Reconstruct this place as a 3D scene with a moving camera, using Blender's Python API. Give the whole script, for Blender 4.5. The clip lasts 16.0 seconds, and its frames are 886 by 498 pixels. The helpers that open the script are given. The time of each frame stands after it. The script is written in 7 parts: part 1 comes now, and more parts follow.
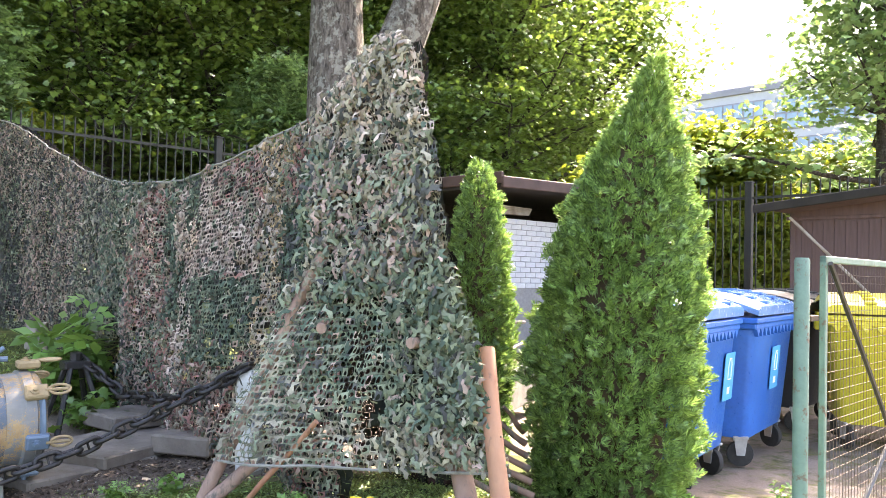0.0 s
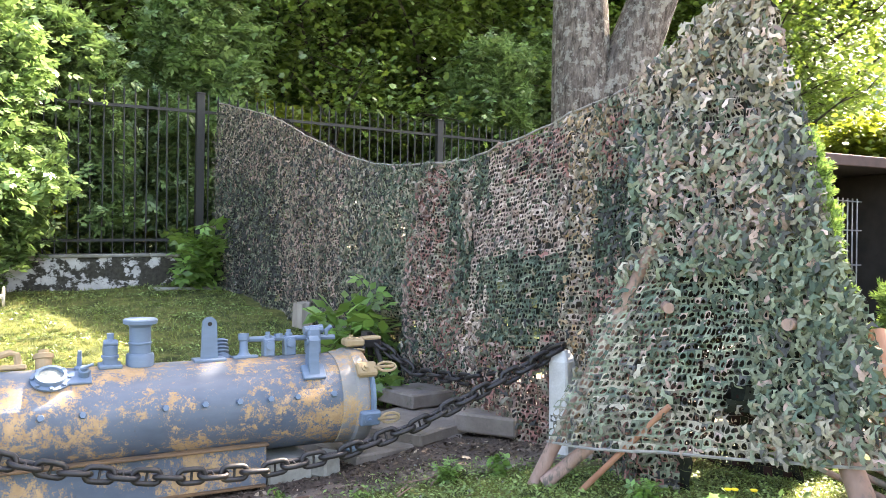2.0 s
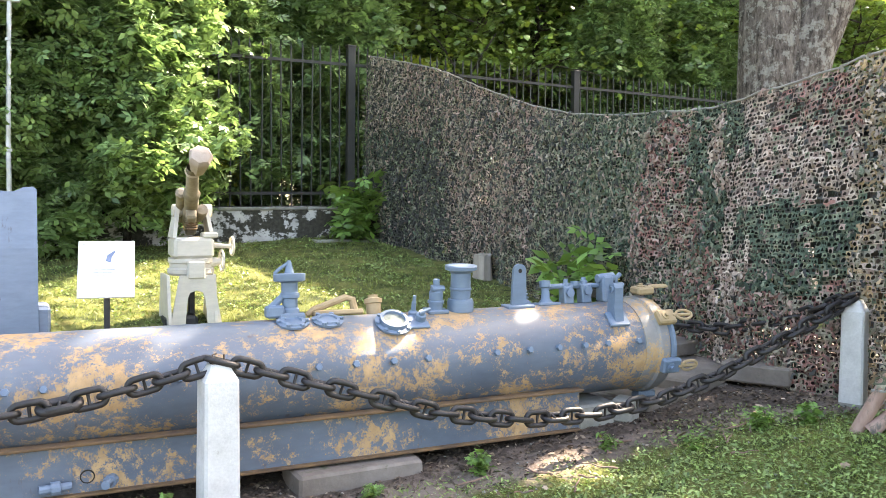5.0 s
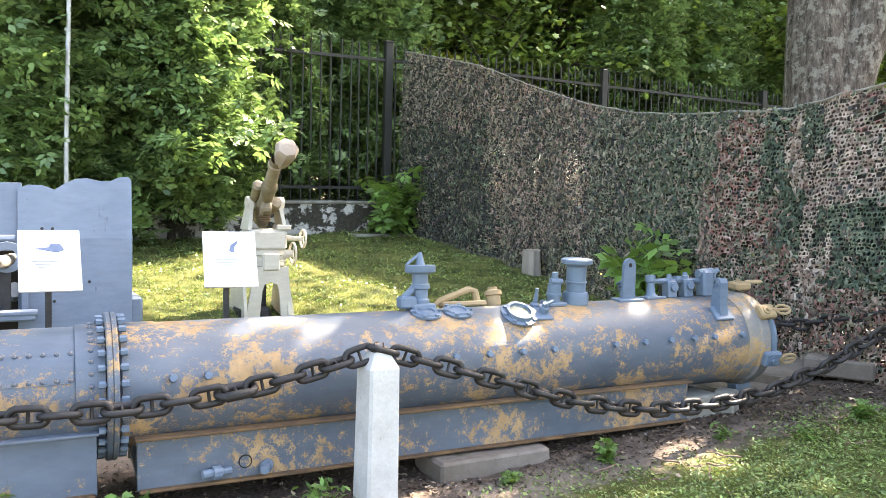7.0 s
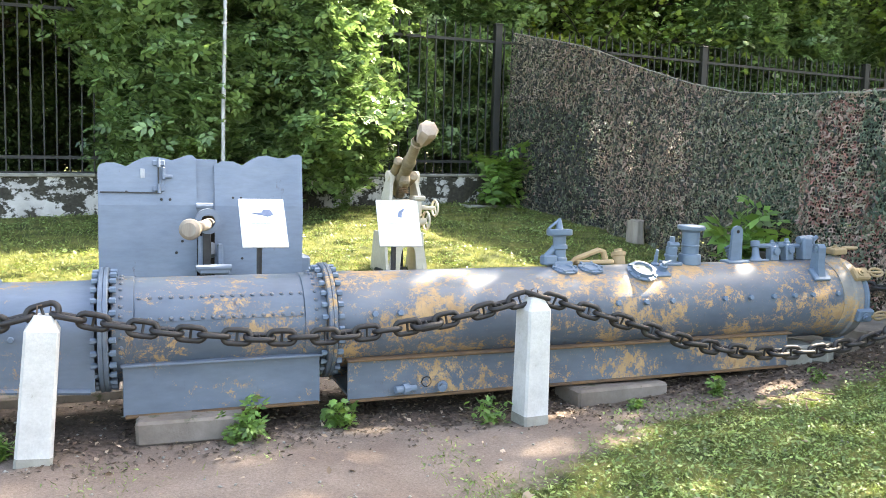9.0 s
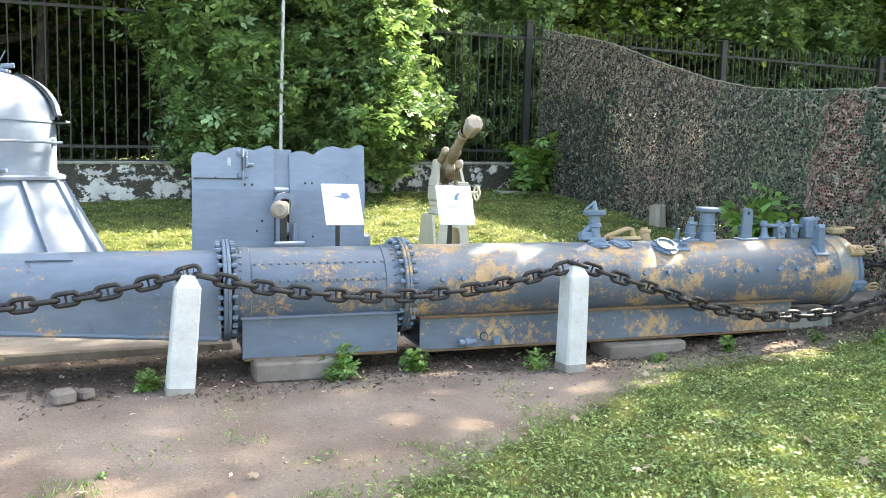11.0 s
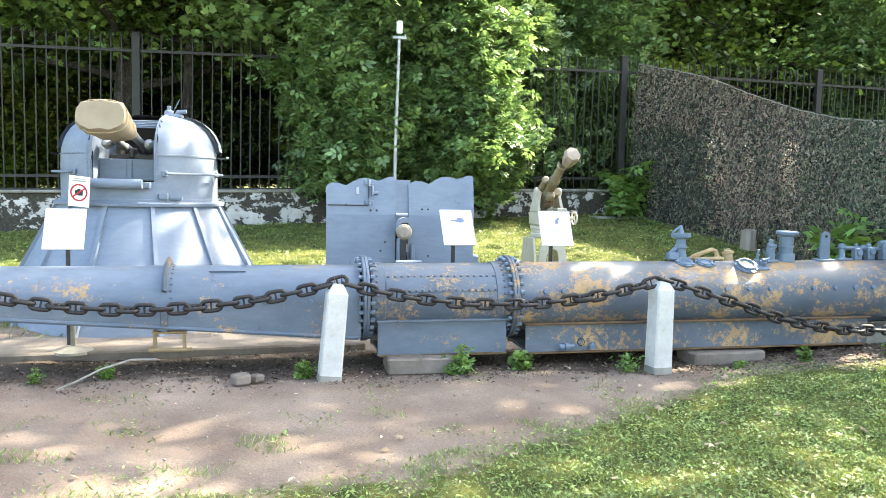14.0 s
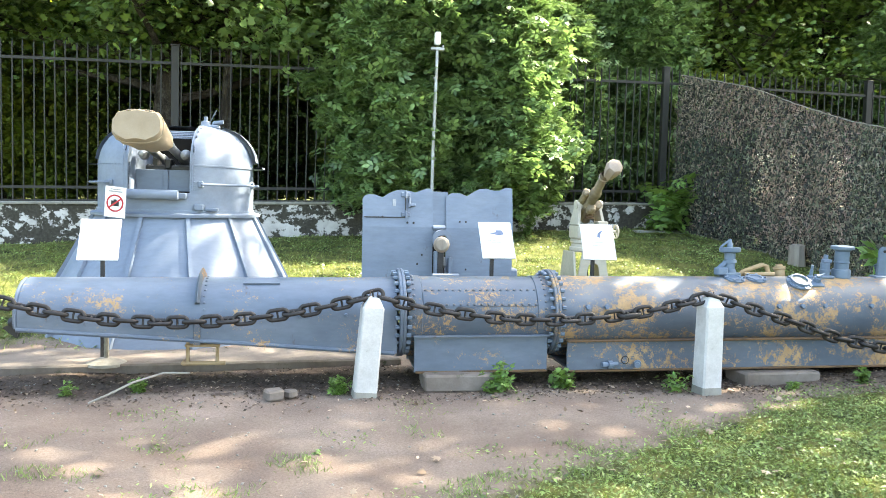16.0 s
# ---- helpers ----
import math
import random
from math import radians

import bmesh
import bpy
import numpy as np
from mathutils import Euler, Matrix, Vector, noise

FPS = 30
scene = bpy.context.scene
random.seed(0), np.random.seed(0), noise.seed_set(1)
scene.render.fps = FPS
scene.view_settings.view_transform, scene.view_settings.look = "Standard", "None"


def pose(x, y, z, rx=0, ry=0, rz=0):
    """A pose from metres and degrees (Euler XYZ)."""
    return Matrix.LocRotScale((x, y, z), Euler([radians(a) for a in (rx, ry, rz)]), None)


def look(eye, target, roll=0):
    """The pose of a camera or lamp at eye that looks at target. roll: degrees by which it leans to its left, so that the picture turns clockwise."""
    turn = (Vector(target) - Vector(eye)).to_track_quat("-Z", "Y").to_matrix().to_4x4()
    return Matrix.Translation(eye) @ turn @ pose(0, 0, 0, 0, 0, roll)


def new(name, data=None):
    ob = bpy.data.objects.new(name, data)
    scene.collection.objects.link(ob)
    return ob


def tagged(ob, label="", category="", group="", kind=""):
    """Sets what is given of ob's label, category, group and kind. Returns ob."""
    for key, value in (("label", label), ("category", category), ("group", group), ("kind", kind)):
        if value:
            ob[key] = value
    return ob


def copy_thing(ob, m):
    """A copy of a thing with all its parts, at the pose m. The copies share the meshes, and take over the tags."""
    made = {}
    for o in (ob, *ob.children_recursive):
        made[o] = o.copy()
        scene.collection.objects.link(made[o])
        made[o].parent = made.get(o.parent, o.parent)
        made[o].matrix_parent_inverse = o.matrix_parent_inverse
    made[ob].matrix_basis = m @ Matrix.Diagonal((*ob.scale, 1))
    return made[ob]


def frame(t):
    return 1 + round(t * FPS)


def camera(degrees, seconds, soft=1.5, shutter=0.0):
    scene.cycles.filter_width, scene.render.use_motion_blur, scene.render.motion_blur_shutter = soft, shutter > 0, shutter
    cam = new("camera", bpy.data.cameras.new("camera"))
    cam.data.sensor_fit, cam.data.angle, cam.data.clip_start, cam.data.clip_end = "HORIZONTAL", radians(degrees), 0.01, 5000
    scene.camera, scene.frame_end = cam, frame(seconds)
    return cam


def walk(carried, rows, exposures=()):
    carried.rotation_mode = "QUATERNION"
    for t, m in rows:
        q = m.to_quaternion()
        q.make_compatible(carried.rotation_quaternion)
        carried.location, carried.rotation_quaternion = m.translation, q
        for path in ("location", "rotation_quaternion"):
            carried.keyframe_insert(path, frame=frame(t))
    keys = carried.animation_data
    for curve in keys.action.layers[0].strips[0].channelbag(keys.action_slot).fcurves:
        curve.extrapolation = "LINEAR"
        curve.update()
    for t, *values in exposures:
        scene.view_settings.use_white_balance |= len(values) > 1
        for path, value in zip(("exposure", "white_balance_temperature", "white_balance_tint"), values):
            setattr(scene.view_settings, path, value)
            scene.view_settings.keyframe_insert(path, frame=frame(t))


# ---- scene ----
cam = camera(57.5, 16.0, 0.6)
METRES, EYE, TILT, LEAN, TURN = 7.0, 1.6, 0.0, 0.0, -43.5
ROWS = [
    (0.0, 0.0, 0.0, 0.0, -0.04, 1.7, -1.34),
    (0.5, -0.0349, 0.0109, -0.0027, 3.89, 1.25, -1.42),
    (1.0, -0.073, 0.0209, -0.0023, 6.71, 0.75, -1.29),
    (1.5, -0.1039, 0.0229, -0.0045, 8.91, 0.45, -1.57),
    (2.0, -0.143, 0.0148, -0.0054, 11.9, 0.12, -0.69),
    (2.5, -0.1841, 0.0099, -0.0086, 15.11, 0.07, -0.59),
    (3.0, -0.2254, 0.0028, -0.0119, 17.4, -0.14, -0.37),
    (3.5, -0.2646, -0.0031, -0.0117, 18.08, -0.43, -0.85),
    (4.0, -0.3023, -0.0218, -0.0136, 17.33, -1.4, -0.54),
    (4.5, -0.3375, -0.0329, -0.0152, 15.99, -2.7, -0.41),
    (7.0, -0.4829, -0.0856, -0.0209, 14.15, -3.21, -1.39),
    (7.5, -0.4871, -0.1203, -0.0214, 15.93, -3.71, -1.47),
    (8.0, -0.496, -0.1639, -0.0227, 17.53, -4.4, -1.43),
    (8.5, -0.4994, -0.1977, -0.0218, 18.98, -4.84, -1.52),
    (9.0, -0.4986, -0.237, -0.0203, 20.02, -5.31, -1.47),
    (9.5, -0.4981, -0.2749, -0.0181, 20.65, -5.68, -1.58),
    (12.0, -0.4752, -0.4561, -0.0203, 22.05, -6.34, -1.32),
    (12.5, -0.4692, -0.4862, -0.0183, 22.84, -6.11, -1.25),
    (13.0, -0.4571, -0.5031, -0.0159, 24.01, -5.6, -1.36),
    (13.5, -0.4461, -0.5199, -0.0155, 25.73, -5.09, -1.52),
    (14.0, -0.442, -0.5256, -0.0156, 28.05, -4.57, -1.33),
    (14.5, -0.4432, -0.5271, -0.0157, 30.46, -4.03, -1.24),
    (15.0, -0.4451, -0.5263, -0.0161, 32.18, -3.72, -1.31),
    (15.5, -0.4469, -0.5211, -0.0178, 32.23, -3.68, -1.51),
    (16.0, -0.4587, -0.5025, -0.0188, 30.59, -3.65, -1.5),
]
walk(cam, [(t, pose(0, 0, EYE, TILT, LEAN, TURN) @ pose(METRES * x, METRES * y, METRES * z, 90 + pitch, roll, yaw)) for t, x, y, z, yaw, pitch, roll in ROWS],
     exposures=[(0.0, 3.25, 7400, 19), (1.5, 3.32, 7450, 19), (3.0, 3.38, 7650, 16), (4.5, 3.27, 7850, 15), (8.5, 3.1, 7750, 12), (12.5, 2.99, 7500, 5), (14.5, 3.07, 7450, 6), (16.0, 3.07, 7450, 6)])

# ---- daylight ----
SUN_AZ, SUN_EL = 14.0, 46.0          # the sun stands towards +x, a little towards +y
world = bpy.data.worlds.new("world")
scene.world = world
world.use_nodes = True
sky = world.node_tree.nodes.new("ShaderNodeTexSky")
sky.sky_type, sky.sun_disc = "NISHITA", False
sky.sun_elevation, sky.sun_rotation = radians(SUN_EL), radians(90 - SUN_AZ)
sky.dust_density = 2.5
back = world.node_tree.nodes["Background"]
back.inputs[1].default_value = 0.135
world.node_tree.links.new(sky.outputs[0], back.inputs[0])
lamp = bpy.data.lights.new("sun", "SUN")
lamp.energy, lamp.angle, lamp.color = 4.2, radians(0.6), (1.0, 0.95, 0.86)
sun = new("sun", lamp)
a, e = radians(SUN_AZ), radians(SUN_EL)
sun.matrix_world = look((40 * math.cos(a) * math.cos(e), 40 * math.sin(a) * math.cos(e), 40 * math.sin(e)), (0, 0, 0))

# ---- materials ----


def shader(name, rough=0.7, metal=0.0, spec=0.5):
    m = bpy.data.materials.new(name)
    m.use_nodes = True
    t = m.node_tree
    p = t.nodes["Principled BSDF"]
    p.inputs["Roughness"].default_value, p.inputs["Metallic"].default_value = rough, metal
    p.inputs["Specular IOR Level"].default_value = spec
    return m, t, p


def node(t, kind, **inputs):
    n = t.nodes.new(kind)
    for key, value in inputs.items():
        n.inputs[key.replace("_", " ")].default_value = value
    return n


def grain(t, scale, detail=4.0, rough=0.55, stretch=(1, 1, 1), seed=0.0, coords="Object"):
    c = t.nodes.new("ShaderNodeTexCoord")
    mp = t.nodes.new("ShaderNodeMapping")
    mp.inputs["Scale"].default_value = stretch
    mp.inputs["Location"].default_value = (seed, seed * 0.7, seed * 1.3)
    n = node(t, "ShaderNodeTexNoise", Scale=scale, Detail=detail, Roughness=rough)
    t.links.new(c.outputs[coords], mp.inputs[0])
    t.links.new(mp.outputs[0], n.inputs["Vector"])
    return n.outputs["Fac"]


def ramp(t, fac, stops):
    n = t.nodes.new("ShaderNodeValToRGB")
    while len(n.color_ramp.elements) < len(stops):
        n.color_ramp.elements.new(0.5)
    for el, (at, c) in zip(n.color_ramp.elements, stops):
        el.position = at
        el.color = (*c, 1) if len(c) == 3 else c
    t.links.new(fac, n.inputs[0])
    return n.outputs[0]


def grey(v):
    return (v, v, v)


def mix(t, fac, a, b, how="MIX"):
    n = t.nodes.new("ShaderNodeMix")
    n.data_type, n.blend_type = "RGBA", how
    for value, slot in ((fac, 0), (a, 6), (b, 7)):
        if isinstance(value, (int, float)):
            n.inputs[slot].default_value = value
        elif isinstance(value, tuple):
            n.inputs[slot].default_value = (*value, 1)
        else:
            t.links.new(value, n.inputs[slot])
    return n.outputs[2]


def relief(t, p, fac, strength=0.3, distance=0.01):
    n = node(t, "ShaderNodeBump", Strength=strength, Distance=distance)
    t.links.new(fac, n.inputs["Height"])
    t.links.new(n.outputs[0], p.inputs["Normal"])


def plain(name, c0, c1, scale=6.0, rough=0.7, metal=0.0, bump=0.2, fine=60.0, stretch=(1, 1, 1), spec=0.5, dirt=None):
    """Two tones in large patches, a fine grain over them, relief from the grain."""
    m, t, p = shader(name, rough, metal, spec)
    big = ramp(t, grain(t, scale, 5, 0.6, stretch), [(0.3, c0), (0.7, c1)])
    small = grain(t, fine, 3, 0.6, stretch, 3.0)
    c = mix(t, 0.35, big, ramp(t, small, [(0.25, grey(0.55)), (0.75, grey(1.0))]), "MULTIPLY")
    if dirt:
        c = mix(t, ramp(t, grain(t, scale * 1.7, 6, 0.7, stretch, 9.0), [(dirt[1], grey(0)), (dirt[1] + 0.1, grey(1))]), c, dirt[0])
    t.links.new(c, p.inputs["Base Color"])
    t.links.new(ramp(t, small, [(0.2, grey(max(0.05, rough - 0.12))), (0.8, grey(min(1, rough + 0.12)))]), p.inputs["Roughness"])
    if bump:
        relief(t, p, small, bump, 0.004)
    return m


def worn_paint(name, wear, base=((0.068, 0.092, 0.125), (0.115, 0.143, 0.182)), rough=0.46, under=((0.46, 0.30, 0.15), (0.30, 0.185, 0.09))):
    """Grey-blue ship's paint that flakes down to an ochre primer; wear 0 to 1, more of it on top of the tube."""
    m, t, p = shader(name, rough)
    coat = ramp(t, grain(t, 3.0, 6, 0.6, (0.6, 1, 1)), [(0.3, base[0]), (0.7, base[1])])
    coat = mix(t, 0.3, coat, ramp(t, grain(t, 25, 4, 0.65, (0.3, 1, 1), 5.0), [(0.3, grey(0.6)), (0.7, grey(1.15))]), "MULTIPLY")
    primer = ramp(t, grain(t, 14, 5, 0.7, seed=2.0), [(0.3, under[1]), (0.65, under[0])])
    patches = grain(t, 3.4, 6, 0.68, (0.8, 1, 1), 11.0)
    chips = grain(t, 34, 12, 0.9, (0.55, 1, 0.45), 7.0)
    big = node(t, "ShaderNodeMath")
    big.operation = "MULTIPLY"
    t.links.new(patches, big.inputs[0])
    big.inputs[1].default_value = 1.0
    add = t.nodes.new("ShaderNodeMath")
    add.operation = "MULTIPLY_ADD"
    t.links.new(chips, add.inputs[0])
    add.inputs[1].default_value = 1.5
    t.links.new(big.outputs[0], add.inputs[2])
    cut = 1.68 - 0.24 * wear
    sharp = t.nodes.new("ShaderNodeMapRange")
    sharp.inputs["From Min"].default_value, sharp.inputs["From Max"].default_value = cut - 0.012, cut + 0.012
    t.links.new(add.outputs[0], sharp.inputs["Value"])
    c = mix(t, sharp.outputs[0], coat, primer)
    rust = ramp(t, grain(t, 9, 7, 0.7, (1, 1, 0.35), 21.0), [(0.62, grey(0)), (0.72, grey(0.8))])
    c = mix(t, rust, c, (0.075, 0.045, 0.03)) if wear > 0.4 else c
    t.links.new(c, p.inputs["Base Color"])
    t.links.new(mix(t, sharp.outputs[0], grey(rough), grey(0.8)), p.inputs["Roughness"])
    relief(t, p, mix(t, 0.5, chips, sharp.outputs[0]), 0.12, 0.004)
    return m


def leaf_material(name, dark, light, shine=0.45, glow=0.4, warm=(0.22, 0.30, 0.03)):
    m, t, p = shader(name, shine, spec=0.75)
    geo = t.nodes.new("ShaderNodeNewGeometry")
    c = ramp(t, geo.outputs["Random Per Island"], [(0.0, tuple(x * 0.8 for x in dark)), (0.4, tuple((x + y) / 2.4 for x, y in zip(dark, light))), (0.8, light), (1.0, tuple(x * 1.45 for x in light))])
    c = mix(t, ramp(t, grain(t, 0.7, 3), [(0.35, grey(0)), (0.7, grey(0.6))]), c, mix(t, 0.5, c, warm))
    t.links.new(c, p.inputs["Base Color"])
    tr = t.nodes.new("ShaderNodeBsdfTranslucent")
    t.links.new(mix(t, 0.55, c, warm), tr.inputs[0])
    ms = t.nodes.new("ShaderNodeMixShader")
    ms.inputs[0].default_value = glow
    t.links.new(p.outputs[0], ms.inputs[1])
    t.links.new(tr.outputs[0], ms.inputs[2])
    t.links.new(ms.outputs[0], t.nodes["Material Output"].inputs[0])
    return m


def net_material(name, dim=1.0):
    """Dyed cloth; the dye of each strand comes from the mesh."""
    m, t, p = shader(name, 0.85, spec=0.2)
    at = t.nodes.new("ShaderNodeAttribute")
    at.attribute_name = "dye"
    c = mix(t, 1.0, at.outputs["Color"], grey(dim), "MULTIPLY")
    c = mix(t, 0.5, c, ramp(t, grain(t, 30, 4, 0.7), [(0.32, grey(0.35)), (0.68, grey(1.45))]), "MULTIPLY")
    t.links.new(c, p.inputs["Base Color"])
    relief(t, p, grain(t, 90, 3), 0.4, 0.003)
    return m


def ground_material():
    """Trodden earth and short turf; the turf's share comes from the mesh."""
    m, t, p = shader("earth_and_turf", 0.95, spec=0.15)
    at = t.nodes.new("ShaderNodeAttribute")
    at.attribute_name = "turf"
    earth = ramp(t, grain(t, 1.3, 6, 0.6), [(0.3, (0.17, 0.125, 0.10)), (0.55, (0.24, 0.19, 0.155)), (0.75, (0.30, 0.245, 0.205))])
    earth = mix(t, 0.55, earth, ramp(t, grain(t, 70, 7, 0.85, seed=2), [(0.36, grey(0.25)), (0.64, grey(1.25))]), "MULTIPLY")
    # darker brown mixed into the earth along the tube, by a mesh attribute
    band_share = t.nodes.new("ShaderNodeAttribute")
    band_share.attribute_name = "dark_band"
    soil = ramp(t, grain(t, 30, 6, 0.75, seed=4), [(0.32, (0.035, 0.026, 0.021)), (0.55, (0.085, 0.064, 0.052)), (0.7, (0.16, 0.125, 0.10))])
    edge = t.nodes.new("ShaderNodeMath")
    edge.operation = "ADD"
    t.links.new(band_share.outputs["Fac"], edge.inputs[0])
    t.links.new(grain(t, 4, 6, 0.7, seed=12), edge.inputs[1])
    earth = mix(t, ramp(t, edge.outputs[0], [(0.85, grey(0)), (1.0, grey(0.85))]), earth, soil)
    moss = ramp(t, grain(t, 3.6, 7, 0.72, seed=6), [(0.36, (0.03, 0.04, 0.016)), (0.5, (0.09, 0.105, 0.03)), (0.64, (0.17, 0.16, 0.055))])
    moss = mix(t, 0.6, moss, ramp(t, grain(t, 60, 5, 0.75, seed=8), [(0.3, grey(0.4)), (0.7, grey(1.2))]), "MULTIPLY")
    add = t.nodes.new("ShaderNodeMath")
    add.operation = "ADD"
    t.links.new(at.outputs["Fac"], add.inputs[0])
    t.links.new(grain(t, 5, 6, 0.7, seed=1), add.inputs[1])
    share = t.nodes.new("ShaderNodeMapRange")
    share.inputs["From Min"].default_value, share.inputs["From Max"].default_value = 0.92, 1.12
    t.links.new(add.outputs[0], share.inputs["Value"])
    t.links.new(mix(t, share.outputs[0], earth, moss), p.inputs["Base Color"])
    relief(t, p, mix(t, 0.5, grain(t, 45, 6, 0.75, seed=2), grain(t, 9, 5, 0.6, seed=5)), 0.7, 0.02)
    return m


def plaster_material():
    """White lime plaster, stained and broken away to dark stone in ragged patches."""
    m, t, p = shader("peeling_plaster", 0.9)
    white = ramp(t, grain(t, 3, 6, 0.65), [(0.3, (0.36, 0.34, 0.32)), (0.6, (0.58, 0.56, 0.53)), (0.8, (0.66, 0.65, 0.62))])
    stone = ramp(t, grain(t, 20, 6, 0.7, seed=3), [(0.3, (0.018, 0.016, 0.012)), (0.6, (0.06, 0.055, 0.04)), (0.8, (0.11, 0.09, 0.07))])
    mask = ramp(t, grain(t, 3.4, 8, 0.68, (1, 1, 1.2), 13.0), [(0.45, grey(0)), (0.49, grey(1))])
    t.links.new(mix(t, mask, white, stone), p.inputs["Base Color"])
    relief(t, p, mask, -0.8, 0.02)
    return m


def bark_material(name, c0, c1, lichen=0.25):
    m, t, p = shader(name, 0.95, spec=0.2)
    ridge = grain(t, 17, 9, 0.8, (1, 1, 0.28))
    c = ramp(t, ridge, [(0.38, c0), (0.52, c1), (0.64, tuple(x * 1.7 for x in c1))])
    c = mix(t, ramp(t, grain(t, 8, 7, 0.75, (1, 1, 1.0), 5), [(0.52, grey(0)), (0.57, grey(lichen))]), c, (0.44, 0.44, 0.38))
    t.links.new(c, p.inputs["Base Color"])
    relief(t, p, ridge, 1.0, 0.05)
    return m


M_TUBE = worn_paint("flaking_tube_paint", 1.64)
M_TUBE_MID = worn_paint("scuffed_tube_paint", 1.5)
M_TUBE_SOUND = worn_paint("sound_tube_paint", 1.08, ((0.09, 0.122, 0.168), (0.145, 0.18, 0.232)))
M_BREECH = worn_paint("dirty_breech_paint", 1.6, ((0.14, 0.155, 0.18), (0.26, 0.235, 0.2)), 0.6)
M_SHIELD = worn_paint("stained_shield_paint", 0.42, ((0.155, 0.20, 0.27), (0.205, 0.25, 0.32)), 0.5, ((0.09, 0.06, 0.045), (0.05, 0.04, 0.035)))
M_SHIP = worn_paint("grey_blue_ship_paint", 0.0, ((0.142, 0.182, 0.245), (0.188, 0.23, 0.292)), 0.55)
M_FIT = worn_paint("fitting_paint", 0.3, ((0.10, 0.15, 0.215), (0.15, 0.2, 0.265)), 0.5)
M_BEIGE = worn_paint("beige_gun_paint", 0.2, ((0.50, 0.45, 0.36), (0.60, 0.55, 0.46)), 0.6, ((0.3, 0.2, 0.12), (0.12, 0.1, 0.08)))
M_RUST = plain("rusted_edge", (0.07, 0.045, 0.03), (0.20, 0.115, 0.05), 8, 0.9)
M_OCHRE = plain("ochre_primer", (0.30, 0.21, 0.11), (0.41, 0.30, 0.17), 9, 0.8)
M_CHAIN = plain("dark_iron", (0.011, 0.01, 0.01), (0.032, 0.026, 0.025), 14, 0.5, 0.1, 0.5, 90)
M_POST = plain("whitewashed_concrete", (0.47, 0.46, 0.44), (0.62, 0.61, 0.59), 7, 0.85, 0, 0.4, 70, dirt=((0.28, 0.26, 0.22), 0.64))
M_BARE = plain("bare_concrete", (0.20, 0.19, 0.16), (0.33, 0.32, 0.28), 7, 0.95, 0, 0.6, 50)
M_SLAB = plain("weathered_slab", (0.13, 0.105, 0.085), (0.25, 0.215, 0.185), 4, 0.95, 0, 0.7, 40, dirt=((0.07, 0.08, 0.04), 0.6))
M_FENCE = plain("dark_fence_paint", (0.012, 0.012, 0.011), (0.026, 0.025, 0.022), 5, 0.6, 0.0, 0.2)
M_PLASTER = plaster_material()
M_GROUND = ground_material()
M_NET = net_material("camouflage_cloth")
# the same cloth dimmed to 0.13: shade behind the holes, put into the colour
M_NET_SHADED = net_material("shaded_camouflage_cloth", 0.13)
M_STEEL = plain("grey_steel", (0.30, 0.31, 0.32), (0.45, 0.46, 0.47), 10, 0.45, 0.6, 0.2)
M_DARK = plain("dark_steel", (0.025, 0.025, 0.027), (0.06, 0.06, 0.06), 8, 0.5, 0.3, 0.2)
M_GLASS = plain("dim_sight_glass", (0.10, 0.12, 0.11), (0.2, 0.22, 0.2), 30, 0.15)
M_KHAKI = plain("khaki_gun_paint", (0.17, 0.13, 0.08), (0.33, 0.265, 0.18), 9, 0.7, 0, 0.4, 60)
M_CANVAS_PALE = plain("pale_pink_canvas", (0.36, 0.28, 0.22), (0.46, 0.37, 0.30), 7, 0.92, 0, 0.5, 110)
M_CANVAS = plain("tan_canvas", (0.30, 0.235, 0.155), (0.38, 0.31, 0.22), 5, 0.9, 0, 0.35, 120)
M_SIGN = plain("white_sign_board", (0.82, 0.82, 0.82), (0.86, 0.86, 0.86), 3, 0.35, 0, 0)
M_INK = plain("blue_grey_ink", (0.12, 0.16, 0.25), (0.18, 0.22, 0.32), 30, 0.6, 0, 0)
M_BLACK = plain("black_ink", (0.015, 0.015, 0.018), (0.03, 0.03, 0.03), 30, 0.6, 0, 0)
M_RED = plain("red_ink", (0.5, 0.02, 0.03), (0.55, 0.03, 0.04), 30, 0.5, 0, 0)
M_BARK = bark_material("grey_bark", (0.035, 0.028, 0.023), (0.14, 0.118, 0.10), 0.42)
M_BARK_DARK = bark_material("dark_bark", (0.018, 0.015, 0.012), (0.055, 0.045, 0.036), 0.1)
M_LOG = plain("orange_stained_log", (0.33, 0.14, 0.08), (0.45, 0.23, 0.14), 5, 0.75, 0, 0.4, 40, (1, 1, 0.3), dirt=((0.16, 0.10, 0.075), 0.58))
M_LOG_OLD = plain("weathered_log", (0.16, 0.09, 0.065), (0.30, 0.19, 0.14), 5, 0.9, 0, 0.5, 40, (1, 1, 0.3), dirt=((0.10, 0.09, 0.07), 0.5))
M_LOG_PALE = plain("peeled_pinkish_log", (0.24, 0.14, 0.105), (0.40, 0.27, 0.215), 9, 0.85, 0, 0.6, 50, (1, 1, 0.4), dirt=((0.12, 0.10, 0.08), 0.53))
M_WOOD = plain("grey_wood", (0.22, 0.18, 0.14), (0.44, 0.39, 0.33), 6, 0.9, 0, 0.6, 40, (1, 1, 0.2))
M_PLANK = plain("brown_planks", (0.085, 0.05, 0.045), (0.14, 0.085, 0.075), 4, 0.8, 0, 0.3, 30, (3, 3, 0.3))
